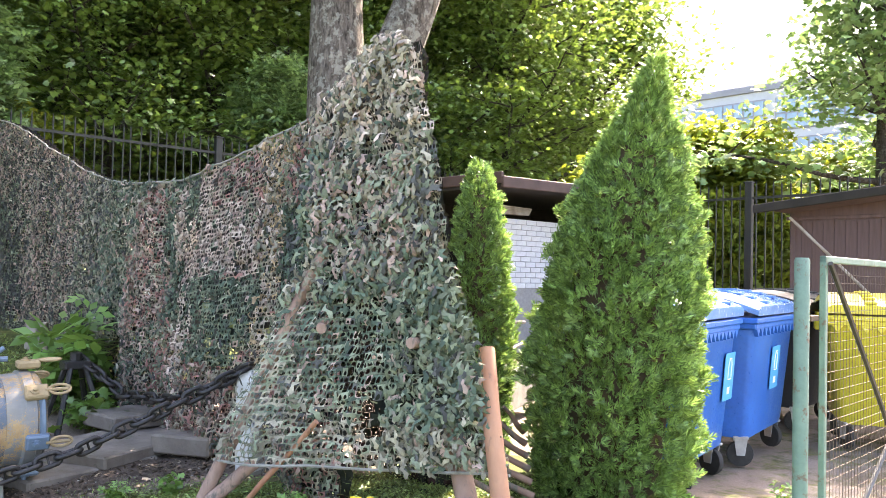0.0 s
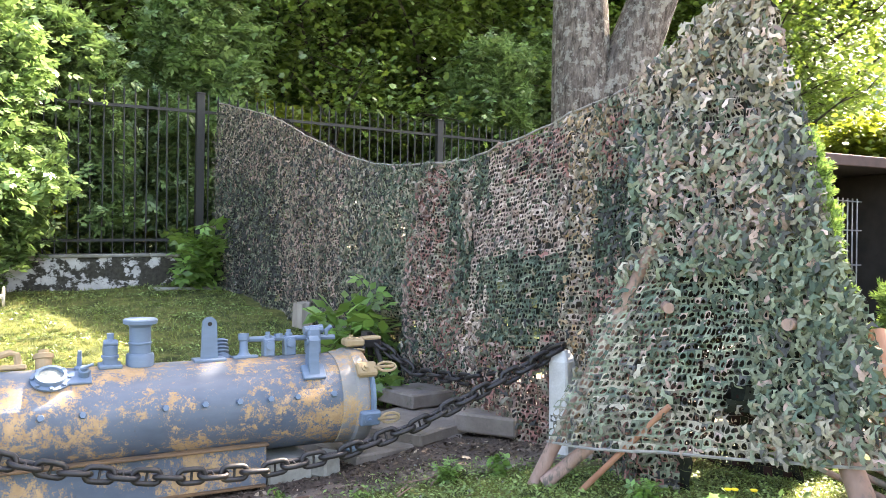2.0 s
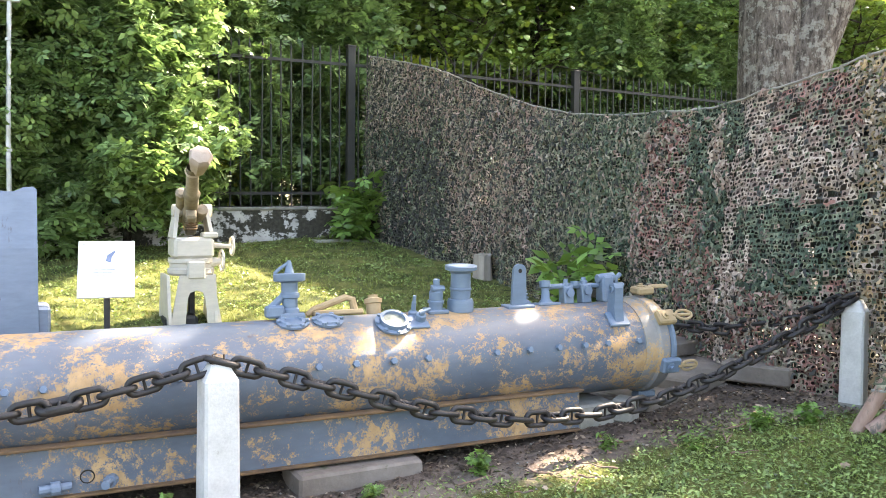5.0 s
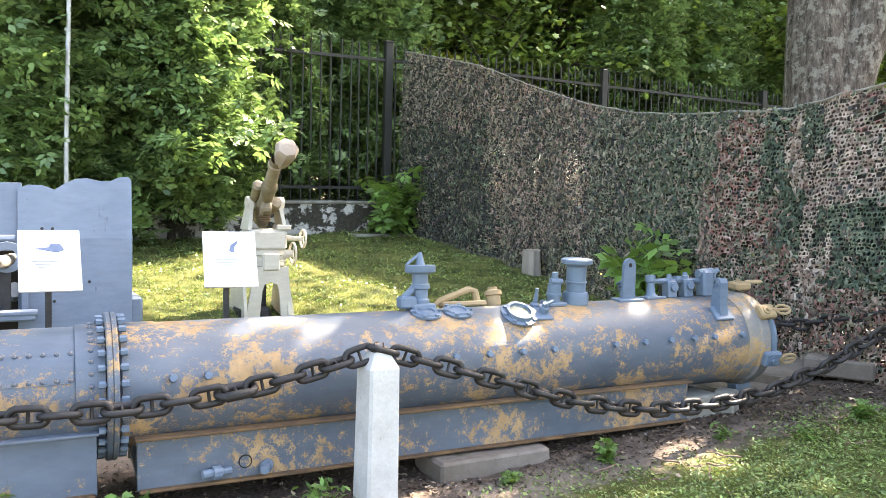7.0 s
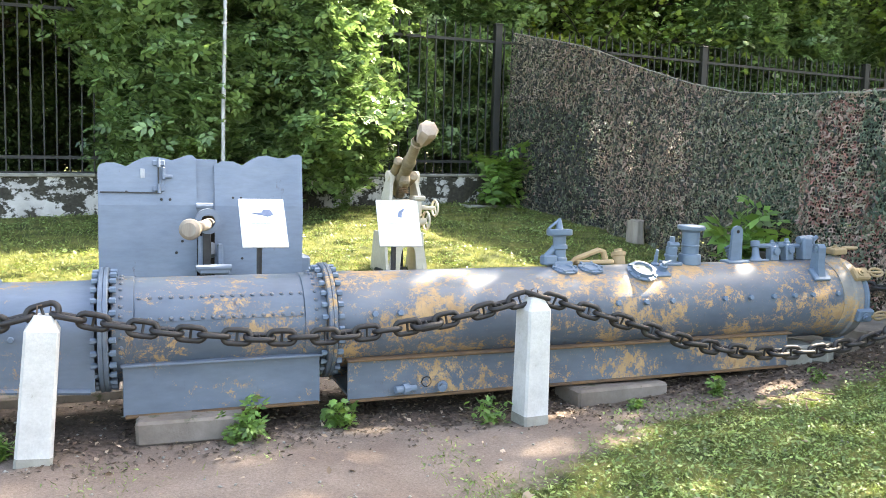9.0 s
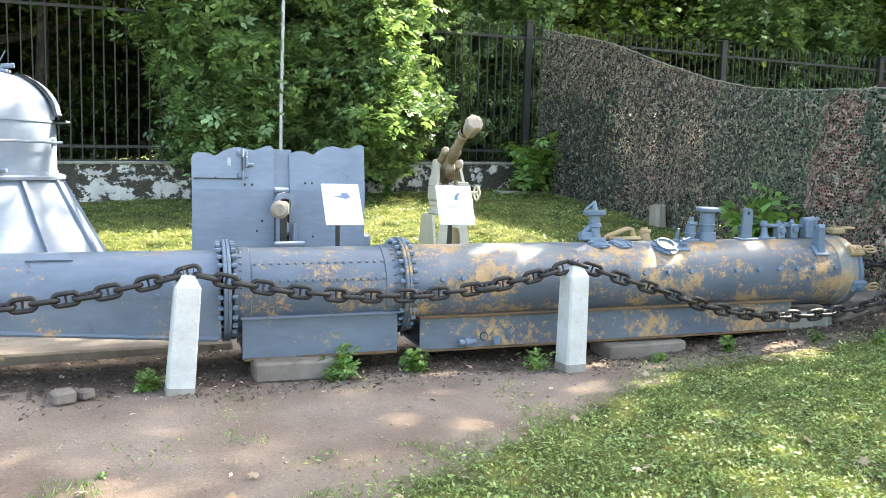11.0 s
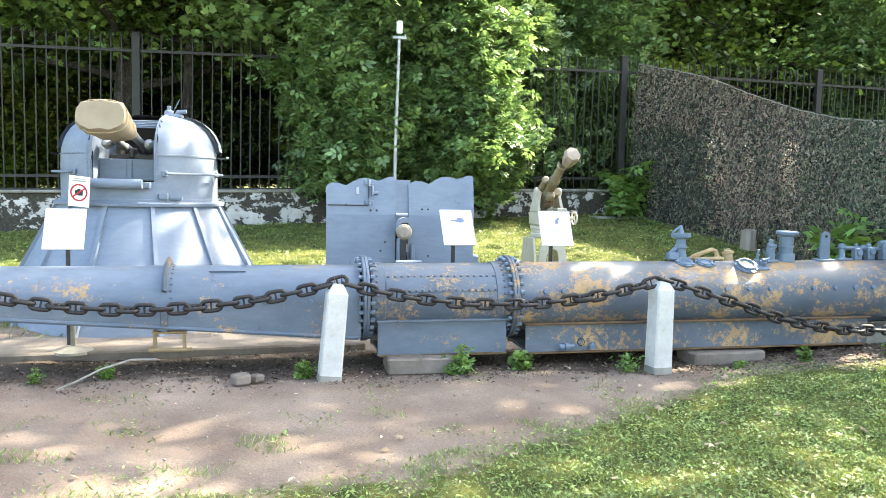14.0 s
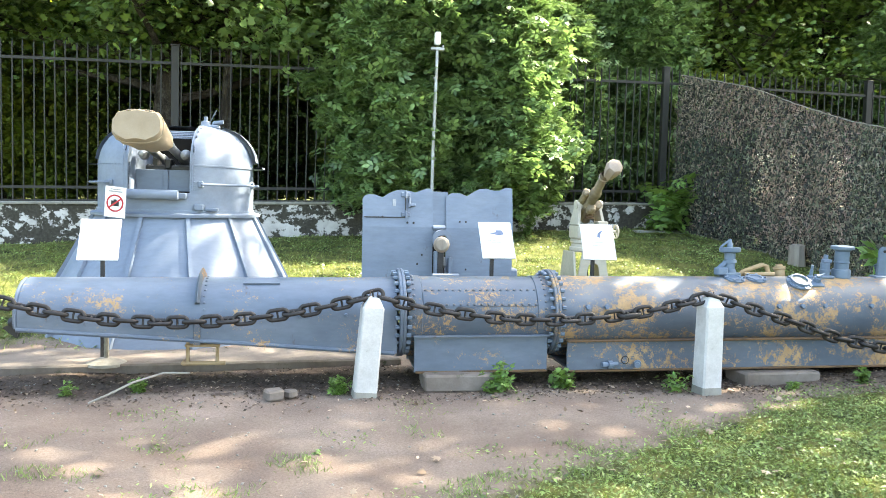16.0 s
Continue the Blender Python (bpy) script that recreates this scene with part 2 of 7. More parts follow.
M_ROOF = plain("brown_roof_edge", (0.06, 0.035, 0.03), (0.10, 0.06, 0.05), 4, 0.8, 0, 0.2)
# near-black: paints shade in slots, holes and the shed; also colours a barge board
M_NEAR_BLACK = plain("shade_and_board_black", (0.015, 0.012, 0.01), (0.03, 0.025, 0.02), 4, 0.95, 0, 0)
M_BRICK = plain("white_brick", (0.50, 0.50, 0.52), (0.64, 0.64, 0.65), 12, 0.9, 0, 0.4)
M_MORTAR = plain("grey_mortar", (0.22, 0.22, 0.22), (0.30, 0.30, 0.30), 20, 0.95, 0, 0.4)
M_BIN = plain("blue_bin_plastic", (0.02, 0.13, 0.50), (0.03, 0.17, 0.58), 2, 0.35, 0, 0.1, 40, dirt=((0.03, 0.12, 0.36), 0.62))
M_BIN_Y = plain("yellow_bin_plastic", (0.62, 0.50, 0.03), (0.70, 0.58, 0.04), 2, 0.4, 0, 0.1, 40)
M_BIN_K = plain("black_bin_plastic", (0.02, 0.022, 0.025), (0.04, 0.042, 0.045), 2, 0.4, 0, 0.1, 40)
# lighter than the bins' blue: the sky's reflection is put into the colour
M_LID = plain("sky_bright_blue_lid", (0.10, 0.24, 0.55), (0.16, 0.30, 0.60), 3, 0.22, 0, 0.1, 40)
M_STICKER = plain("pale_blue_sticker", (0.05, 0.36, 0.70), (0.06, 0.40, 0.74), 9, 0.4, 0, 0)
M_RUBBER = plain("black_rubber", (0.015, 0.015, 0.015), (0.035, 0.033, 0.03), 20, 0.8)
M_GATE = plain("green_gate_paint", (0.10, 0.17, 0.135), (0.16, 0.25, 0.20), 9, 0.6, 0, 0.3, 60, dirt=((0.12, 0.06, 0.035), 0.56))
M_WIRE = plain("rusty_wire", (0.10, 0.065, 0.045), (0.17, 0.12, 0.09), 20, 0.8, 0.3)
M_FACADE = plain("grey_facade", (0.36, 0.37, 0.40), (0.44, 0.45, 0.48), 0.3, 0.7, 0, 0)
M_FACADE_DARK = plain("dark_facade_pier", (0.18, 0.18, 0.21), (0.24, 0.24, 0.27), 0.5, 0.6, 0, 0)
M_PANE = plain("sky_blue_pane", (0.16, 0.24, 0.32), (0.26, 0.36, 0.44), 0.4, 0.08, 0, 0)
# twig-brown for the added cones that darken the thujas from inside
M_THUJA_CORE = plain("light_blocking_twig_brown", (0.05, 0.032, 0.018), (0.11, 0.075, 0.04), 9, 0.95)
M_MAPLE = leaf_material("maple_leaf", (0.03, 0.07, 0.02), (0.19, 0.30, 0.085), 0.3, 0.42)
# yellower, more translucent leaf: sunlight from behind put into its colour
M_SUNLIT_LEAF = leaf_material("sunlit_leaf", (0.07, 0.12, 0.02), (0.17, 0.25, 0.04), 0.45, 0.5, (0.35, 0.38, 0.03))
M_ELDER = leaf_material("box_elder_leaf", (0.08, 0.155, 0.06), (0.26, 0.39, 0.16), 0.3, 0.42, (0.17, 0.27, 0.06))
M_WEED = leaf_material("weed_leaf", (0.07, 0.16, 0.04), (0.18, 0.34, 0.085), 0.4)
M_THUJA = leaf_material("thuja_spray", (0.05, 0.115, 0.03), (0.25, 0.41, 0.115), 0.45, 0.32, (0.22, 0.33, 0.06))
M_GRASS = leaf_material("grass_blade", (0.055, 0.10, 0.025), (0.21, 0.27, 0.08), 0.6, 0.35, (0.26, 0.27, 0.05))
M_CLOVER = leaf_material("clover_leaf", (0.05, 0.11, 0.03), (0.25, 0.37, 0.11), 0.42, 0.32, (0.24, 0.30, 0.05))
M_LITTER = leaf_material("dry_leaf", (0.16, 0.10, 0.06), (0.42, 0.33, 0.24), 0.8, 0.1, (0.3, 0.2, 0.1))
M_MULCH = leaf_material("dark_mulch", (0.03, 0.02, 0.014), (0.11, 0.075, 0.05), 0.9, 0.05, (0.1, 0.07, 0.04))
M_FLOWER = plain("yellow_petal", (0.75, 0.55, 0.02), (0.8, 0.6, 0.03), 9, 0.6, 0, 0)
M_CORD = plain("grey_cord", (0.2, 0.19, 0.165), (0.31, 0.29, 0.26), 20, 0.9)

# ---- mesh building ----


class Shape:
    """Collects solid pieces of one part as vertices and faces."""

    def __init__(self):
        self.v, self.f = [], []

    def add(self, verts, faces, m=None):
        n = len(self.v)
        self.v += [tuple(m @ Vector(p)) if m else tuple(p) for p in verts]
        self.f += [tuple(n + i for i in face) for face in faces]
        return self

    def box(self, c, s, ch=0.004, m=None):
        """A box round c with sides s and chamfered edges."""
        h = [x / 2 for x in s]
        ch = min(ch, *(x * 0.45 for x in h))
        idx, verts, faces = {}, [], []
        for sx in (-1, 1):
            for sy in (-1, 1):
                for sz in (-1, 1):
                    for k in range(3):
                        sg = (sx, sy, sz)
                        idx[sg + (k,)] = len(verts)
                        verts.append(tuple(c[i] + sg[i] * (h[i] - (0 if i == k else ch)) for i in range(3)))
        for k in range(3):
            l, q = [i for i in range(3) if i != k]
            for s in (-1, 1):
                ring = []
                for a, b in ((-1, -1), (1, -1), (1, 1), (-1, 1)):
                    sg = [0, 0, 0]
                    sg[k], sg[l], sg[q] = s, a, b
                    ring.append(idx[tuple(sg) + (k,)])
                faces.append(ring)
        for k, l in ((0, 1), (0, 2), (1, 2)):
            q = 3 - k - l
            for a in (-1, 1):
                for b in (-1, 1):
                    sg = [0, 0, 0]
                    sg[k], sg[l] = a, b
                    lo, hi = list(sg), list(sg)
                    lo[q], hi[q] = -1, 1
                    faces.append([idx[tuple(lo) + (k,)], idx[tuple(hi) + (k,)], idx[tuple(hi) + (l,)], idx[tuple(lo) + (l,)]])
        for sx in (-1, 1):
            for sy in (-1, 1):
                for sz in (-1, 1):
                    faces.append([idx[(sx, sy, sz, k)] for k in range(3)])
        good = []
        for face in faces:
            p = [Vector(verts[i]) for i in face]
            nrm = (p[1] - p[0]).cross(p[2] - p[0])
            mid = sum(p, Vector()) / len(p) - Vector(c)
            good.append(face if nrm.dot(mid) > 0 else face[::-1])
        return self.add(verts, good, m)

    def tube(self, pts, r, n=10, caps=True, m=None):
        """A round bar along pts; r is one radius or one for each point."""
        pts = [Vector(p) for p in pts]
        rs = r if isinstance(r, (list, tuple)) else [r] * len(pts)
        verts, faces = [], []
        side = None
        for i, p in enumerate(pts):
            d = (pts[min(i + 1, len(pts) - 1)] - pts[max(i - 1, 0)]).normalized()
            if side is None:
                side = d.orthogonal().normalized()
            side = (side - d * side.dot(d)).normalized()
            up = d.cross(side)
            for j in range(n):
                w = 2 * math.pi * j / n
                verts.append(p + rs[i] * (side * math.cos(w) + up * math.sin(w)))
        for i in range(len(pts) - 1):
            for j in range(n):
                k = (j + 1) % n
                faces.append((i * n + j, i * n + k, (i + 1) * n + k, (i + 1) * n + j))
        if caps:
            faces.append(tuple(range(n))[::-1])
            faces.append(tuple((len(pts) - 1) * n + j for j in range(n)))
        return self.add(verts, faces, m)

    def lathe(self, prof, n=32, m=None, arc=1.0, start=0.0):
        """Turns (radius, height) pairs about z; arc below 1 leaves it open."""
        verts, faces = [], []
        full = arc >= 1
        cols = n if full else n + 1
        for j in range(cols):
            w = 2 * math.pi * (start + arc * j / n)
            for r, z in prof:
                verts.append((r * math.cos(w), r * math.sin(w), z))
        k = len(prof)
        for j in range(n):
            q = (j + 1) % cols
            for i in range(k - 1):
                faces.append((j * k + i, q * k + i, q * k + i + 1, j * k + i + 1))
        return self.add(verts, faces, m)

    def plate(self, outline, depth, m=None):
        """A flat outline in the xz plane, given thickness along +y."""
        n = len(outline)
        verts = [(x, 0, z) for x, z in outline] + [(x, depth, z) for x, z in outline]
        faces = [tuple(range(n)), tuple(range(2 * n - 1, n - 1, -1))]
        faces += [((i + 1) % n, i, n + i, n + (i + 1) % n) for i in range(n)]
        return self.add(verts, faces, m)

    def mesh(self, name, material, smooth=35):
        me = bpy.data.meshes.new(name)
        me.from_pydata(self.v, [], self.f)
        me.materials.append(material)
        if smooth:
            me.shade_smooth()
            me.set_sharp_from_angle(angle=radians(smooth))
        me.update()
        return me


def put(name, me, parent=None, m=None, label=""):
    ob = new(name, me)
    ob.parent = parent
    if m is not None:
        ob.matrix_basis = m
    return tagged(ob, label)


def part(name, shape, material, parent, label="", smooth=35, m=None):
    return put(name, shape.mesh(name, material, smooth), parent, m, label)


def thing(name, at, label, category, group="", kind="", m=None):
    ob = new(name)
    ob.empty_display_size = 0.1
    ob.matrix_basis = m if m is not None else Matrix.Translation(at)
    return tagged(ob, label, category, group, kind)


def fast_mesh(name, v, f, material, smooth=False):
    """v: (n, 3) points, f: (m, 3 or 4) corners."""
    me = bpy.data.meshes.new(name)
    k = f.shape[1]
    me.vertices.add(len(v))
    me.vertices.foreach_set("co", np.ascontiguousarray(v, np.float32).ravel())
    me.loops.add(f.size)
    me.loops.foreach_set("vertex_index", np.ascontiguousarray(f, np.int32).ravel())
    me.polygons.add(len(f))
    me.polygons.foreach_set("loop_start", np.arange(0, f.size, k, dtype=np.int32))
    me.update(calc_edges=True)
    me.materials.append(material)
    if smooth:
        me.shade_smooth()
    return me


def turned(d, up_bias, rng):
    """Random frames, one for each leaf: their normals lean towards +z by up_bias."""
    nrm = rng.normal(size=(d, 3))
    nrm[:, 2] = np.abs(nrm[:, 2]) + up_bias
    nrm /= np.linalg.norm(nrm, axis=1)[:, None]
    t = np.cross(nrm, rng.normal(size=(d, 3)))
    t /= np.linalg.norm(t, axis=1)[:, None] + 1e-9
    return np.stack([t, np.cross(nrm, t), nrm], axis=2)


def scatter(pts, frames, sizes, tv, tf):
    """Copies of a small template at pts, one array of vertices and one of faces."""
    tv, tf = np.array(tv, float), np.array(tf, int)
    v = pts[:, None, :] + np.einsum("nij,kj->nki", frames, tv) * sizes[:, None, None]
    f = tf[None] + (np.arange(len(pts)) * len(tv))[:, None, None]
    return v.reshape(-1, 3), f.reshape(-1, tf.shape[1])


# a lobed leaf, a pointed leaflet sprig, a blade, a torn scrap of cloth
LOBED = ([(0, -0.5, 0), (0.42, -0.32, -0.06), (0.26, -0.02, 0.02), (0.52, 0.22, -0.08), (0.16, 0.22, 0.0), (0, 0.58, -0.05), (-0.16, 0.22, 0.0),
          (-0.52, 0.22, -0.08), (-0.26, -0.02, 0.02), (-0.42, -0.32, -0.06), (0, 0, 0.06)],
         [(10, i, (i + 1) % 10) for i in range(10)])
OVAL = ([(0, -0.5, 0), (0.24, -0.05, 0.05), (0, 0.55, -0.06), (-0.24, -0.05, 0.05)], [(0, 1, 2), (0, 2, 3)])


def sprig():
    v, f = [], []
    for ang, off in ((0, 0.45), (48, 0.25), (-48, 0.25), (75, -0.05), (-75, -0.05)):
        w = radians(ang)
        for x, y, z in ((0, 0, 0), (0.19, 0.3, -0.03), (0, 0.7, -0.12), (-0.19, 0.3, -0.03)):
            v.append((x * math.cos(w) + y * math.sin(w), off - x * math.sin(w) + y * math.cos(w) - 0.3, z))
        n = len(v) - 4
        f += [(n, n + 1, n + 2), (n, n + 2, n + 3)]
    return v, f


SPRIG = sprig()
SCRAP = ([(-0.5, -0.12, 0), (-0.15, 0.1, 0.12), (0.2, -0.08, 0.05), (0.5, 0.12, -0.1), (0.35, 0.3, -0.05), (0.02, 0.22, 0.12), (-0.3, 0.34, 0.05)],
         [(0, 1, 6), (1, 5, 6), (1, 2, 5), (2, 4, 5), (2, 3, 4)])


def clamp(v):
    return max(0.0, min(1.0, v))


def ground_z(x, y):
    """The trodden ground, a little higher by the net, and the bank that climbs to the wall."""
    base = 0.2 * clamp((x + 0.5) / 3.0) - 0.2 * clamp((x - 4.4) / 1.8)
    high = 0.54 + 0.42 * clamp((x + 9) / 11)
    return base - 0.03 + (high - base + 0.03) * clamp((y - 6.8) / 6.8) ** 0.9


def turf_share(x, y):
    """1 on grass, 0 on the trodden path."""
    if y > 6.9:
        return clamp((y - 7.0) / 1.2) * (0.35 if 1.8 < x < 2.9 and y < 8.2 else 1.0)
    if x > 5.2:
        return 0.45
    edge = 3.7 + 1.55 * clamp((x + 3.6) / 3.2) - 0.55 * clamp((x - 2.2) / 1.5)
    return clamp((edge - y) / 0.7 + 0.35) * (0.62 + 0.38 * clamp((x + 4.0) / 2.0)) if y < edge + 0.4 else 0.1

# ---- ground, wall and fences ----
rng = np.random.default_rng(7)


def spaced(lo, hi, step, far):
    return [-x for x in far[::-1]] + list(np.arange(lo, hi, step)) + list(far)


def make_ground():
    xs = spaced(-11, 9.5, 0.15, [12, 14, 17, 20, 25, 32, 45, 70, 120, 250, 600])
    ys = spaced(-3, 14.5, 0.15, [16, 18, 21, 25, 32, 45, 70, 120, 250, 600])
    ys = [y for y in ys if not -3.5 < y < -3]
    v, share, band_share = [], [], []
    for x in xs:
        for y in ys:
            bump = 0.03 * noise.noise((x * 1.3, y * 1.3, 0)) + 0.014 * noise.noise((x * 5, y * 5, 3))
            v.append((x, y, ground_z(x, y) + bump))
            # share of the darker earth: highest along the tube's line, fading to both sides
            band_share.append(clamp(1.1 - abs(y - 5.85 + 0.07 * x) / 0.75) * 0.75 if -9 < x < 5 else 0.0)
            share.append(clamp(turf_share(x, y)) if y < 14.3 else 0.75)
    k = len(ys)
    f = [(i * k + j, (i + 1) * k + j, (i + 1) * k + j + 1, i * k + j + 1) for i in range(len(xs) - 1) for j in range(k - 1)]
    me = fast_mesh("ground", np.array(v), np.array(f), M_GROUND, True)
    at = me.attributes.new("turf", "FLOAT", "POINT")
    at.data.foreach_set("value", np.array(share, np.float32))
    me.attributes.new("dark_band", "FLOAT", "POINT").data.foreach_set("value", np.array(band_share, np.float32))
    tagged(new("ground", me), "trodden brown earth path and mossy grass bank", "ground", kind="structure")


make_ground()


def wall_top(x):
    return 1.43 + 0.022 * min(0.0, x - 2.1)


def fence_drop(x):
    return 0.02 * min(0.0, x - 2.8)


def make_wall():
    """The low plastered wall under the railings, with a coping and a foot course."""
    s, cope = Shape(), Shape()
    xs = list(np.arange(-26, 14.31, 0.35))
    rows = []
    for x in xs:
        g, t = ground_z(x, 13.6) - 0.4, wall_top(x)
        col = []
        for k in range(6):
            z = g + (t - g) * k / 5
            col.append((x, 13.70 + 0.022 * noise.noise((x * 2.5, z * 5, 1)), z))
        col += [(x, 13.72, t), (x, 14.08, t), (x, 14.08, g)]
        rows.append(col)
    n = len(rows[0])
    s.add([p for c in rows for p in c], [(i * n + j, (i + 1) * n + j, (i + 1) * n + j + 1, i * n + j + 1) for i in range(len(rows) - 1) for j in range(n - 1)])
    wall = part("wall_north", s, M_PLASTER, None, smooth=50)
    tagged(wall, "low wall of stained white plaster peeling off dark stone", "wall", kind="structure")
    for x0, x1 in zip(xs[::4], xs[4::4]):
        sl = math.atan2(wall_top(x1) - wall_top(x0), x1 - x0)
        cope.box((0, 0, 0), (x1 - x0 - 0.006, 0.44, 0.05), 0.012, Matrix.Translation(((x0 + x1) / 2, 13.88, (wall_top(x0) + wall_top(x1)) / 2 + 0.012)) @ Matrix.Rotation(-sl, 4, "Y"))
    part("coping", cope, M_BARE, wall, "mossy concrete coping")


make_wall()


def railing(x0, x1, m, top, foot, name_label, drop=lambda x: 0.0, first=0.0, posts=()):
    """Iron railings along the local x axis: bars with spear heads, two low rails, one high, square posts."""
    fence = thing("fence", (0, 0, 0), name_label, "fence", m=m)
    bar = Shape()
    h = top - foot
    bar.box((0, 0, h / 2), (0.022, 0.022, h), 0.003)
    bar.lathe([(0.011, h), (0.02, h + 0.03), (0.013, h + 0.08), (0.001, h + 0.17)], 6)
    me = bar.mesh("bar", M_FENCE)
    x = x0 + first
    while x < x1:
        if all(abs(x - p) > 0.08 for p in posts):
            put("bar", me, fence, Matrix.Translation((x, 0, foot + drop(x))) @ Matrix.Rotation(radians(random.uniform(-0.5, 0.5)), 4, "Y"))
        x += 0.16
    for z, dy in ((foot + 0.02, 0), (foot + 0.24, 0.0), (top - 0.14, 0)):
        r = Shape()
        r.add(*slope_bar(x0, x1, z, drop, 0.045, 0.02))
        part("rail", r, M_FENCE, fence)
    post = Shape()
    post.box((0, 0, (h + 0.15) / 2), (0.13, 0.11, h + 0.15), 0.008)
    post.box((0, 0, h + 0.15), (0.15, 0.13, 0.03), 0.006)
    pm = post.mesh("post", M_FENCE)
    for p in posts:
        put("post", pm, fence, Matrix.Translation((p, 0, foot + drop(p))))
    return fence


def slope_bar(x0, x1, z, drop, h, d):
    n = 24
    v, f = [], []
    for i in range(n + 1):
        x = x0 + (x1 - x0) * i / n
        zz = z + drop(x)
        v += [(x, -d / 2 - 0.008, zz - h / 2), (x, d / 2 + 0.008, zz - h / 2), (x, d / 2 + 0.008, zz + h / 2), (x, -d / 2 - 0.008, zz + h / 2)]
    for i in range(n):
        for j in range(4):
            k = (j + 1) % 4
            f.append((i * 4 + j, i * 4 + k, i * 4 + 4 + k, i * 4 + 4 + j))
    f += [(0, 1, 2, 3), (n * 4 + 3, n * 4 + 2, n * 4 + 1, n * 4)]
    return v, f


railing(-19.5, 14.2, Matrix.Translation((0, 13.88, 0)), 3.89, 1.45, "tall dark iron railings with spear tips on the low wall",
        fence_drop, 0.04, (-15.0, -10.55, -6.1, -1.65, 2.8, 7.3, 11.75))
railing(0, 11.5, Matrix.Translation((14.3, 13.8, 0)) @ Matrix.Rotation(radians(-90), 4, "Z"), 3.25, 1.15,
        "tall dark iron railings beyond the waste bins", posts=(0.1, 3.3, 6.9, 10.4))

# ---- camouflage net ----


def knots(pairs):
    ks = [p[0] for p in pairs]
    vs = [p[1] for p in pairs]
    return lambda y: float(np.interp(y, ks, vs))


net_top = knots([(3.3, 2.7), (3.65, 3.0), (3.9, 2.8), (4.6, 2.64), (5.6, 2.46), (6.5, 2.34), (7.2, 2.36), (7.9, 2.41), (8.7, 2.51), (9.5, 2.68), (10.5, 2.97), (11.8, 3.43), (13.0, 3.72), (13.85, 3.92)])


def panel(u, v, lift):
    """The long hanging sheet: u from the fence post to the poles, v from its upper edge to the ground."""
    y = 13.85 - u * (13.85 - 4.05)
    zt, zb = net_top(y), ground_z(3.1, y) - 0.06
    z = zt + (zb - zt) * v
    fold = 0.06 * math.sin(y * 5.2 + 1.3 * math.sin(y * 1.7)) * (0.25 + v) + 0.05 * noise.noise((y * 2.2, z * 0.6, 2)) + 0.035 * noise.noise((y * 6, z * 3, 5))
    x = 3.12 - 0.13 * v - 0.06 * math.sin(math.pi * v) + fold + lift
    x += 0.26 * math.sin(math.pi * clamp((y - 7.2) / 6.6))
    return x, y, z + 0.02 * noise.noise((y * 9, 0, 7)) * (1 - v)


def tent(u, v, lift):
    """The sheet thrown over the leaning poles; u from the far leg to the near leg, v from the peak down."""
    z = 3.02 - v * (3.02 - 0.42 - 0.17 * u)
    far = 4.6 - max(0.0, z - 2.64) / 0.38 * 0.82 if z > 2.6 else (4.18 + 0.42 * clamp((z - 1.6) / 1.0) if z > 1.6 else 4.58 - 0.40 * clamp((z - 0.4) / 1.2))
    near = 2.72 + (z - 0.6) * 0.34
    if z > 2.9:
        near = 3.51 + (z - 2.9) * 1.2
    y = far + (near - far) * u
    out = 0.64 * clamp((2.5 - z) / 1.9) * clamp((y - 2.75) / 1.5)
    sag = 0.05 * math.sin(math.pi * u) * clamp((2.4 - z))
    x = 3.08 - out + sag + 0.05 * noise.noise((y * 3, z * 2, 9)) + 0.03 * noise.noise((y * 8, z * 7, 1)) + lift
    return x, y, z


TAN, PINK, RUSSET, GREEN, SLATE, KHAKI, OCHRE, OLIVE = (0.43, 0.345, 0.285), (0.31, 0.22, 0.185), (0.27, 0.135, 0.115), (0.078, 0.108, 0.078), (0.07, 0.07, 0.066), (0.25, 0.225, 0.17), (0.36, 0.255, 0.15), (0.155, 0.175, 0.12)


def panel_dye(y, z):
    """The dyed patches of the long sheet: two or three colours that mingle in each zone."""
    y += 0.45 * noise.noise((y * 1.6, z * 0.9, 1)) + 0.25 * noise.noise((y * 6, z * 2.2, 2))
    z += 0.25 * noise.noise((y * 1.6, z * 1.6, 5))
    if y > 12.9:
        return (TAN, KHAKI, SLATE) if z > 2.7 else (GREEN, SLATE, KHAKI)
    if y > 11.3:
        return (SLATE, SLATE, OLIVE) if z < 2.6 else (KHAKI, SLATE, PINK)
    if y > 9.2:
        return (KHAKI, PINK, SLATE) if z > 0.9 else (SLATE, OLIVE, KHAKI)
    if y > 7.25:
        return (GREEN, OLIVE, KHAKI) if z > 1.0 and y < 8.6 else (OLIVE, KHAKI, SLATE)
    if y > 6.66:
        return (RUSSET, PINK, KHAKI) if 1.1 < z < 2.25 else (KHAKI, GREEN, PINK)
    if y > 6.28:
        return (GREEN, GREEN, OLIVE) if z > 1.1 else (KHAKI, OLIVE, RUSSET)
    if y > 5.15:
        if z > 2.12 and y < 6.0:
            return RUSSET, PINK, KHAKI
        if y < 5.85 and 0.95 < z < 1.5 + 0.2 * noise.noise((y * 4, 0, 3)):
            return GREEN, GREEN, OLIVE
        return (TAN, TAN, PINK) if z > 1.45 or y > 5.85 else (RUSSET, KHAKI, PINK)
    if y > 4.86:
        return OCHRE, TAN, KHAKI
    return (GREEN, GREEN, SLATE) if 1.4 < z < 2.2 else (KHAKI, RUSSET, OLIVE)


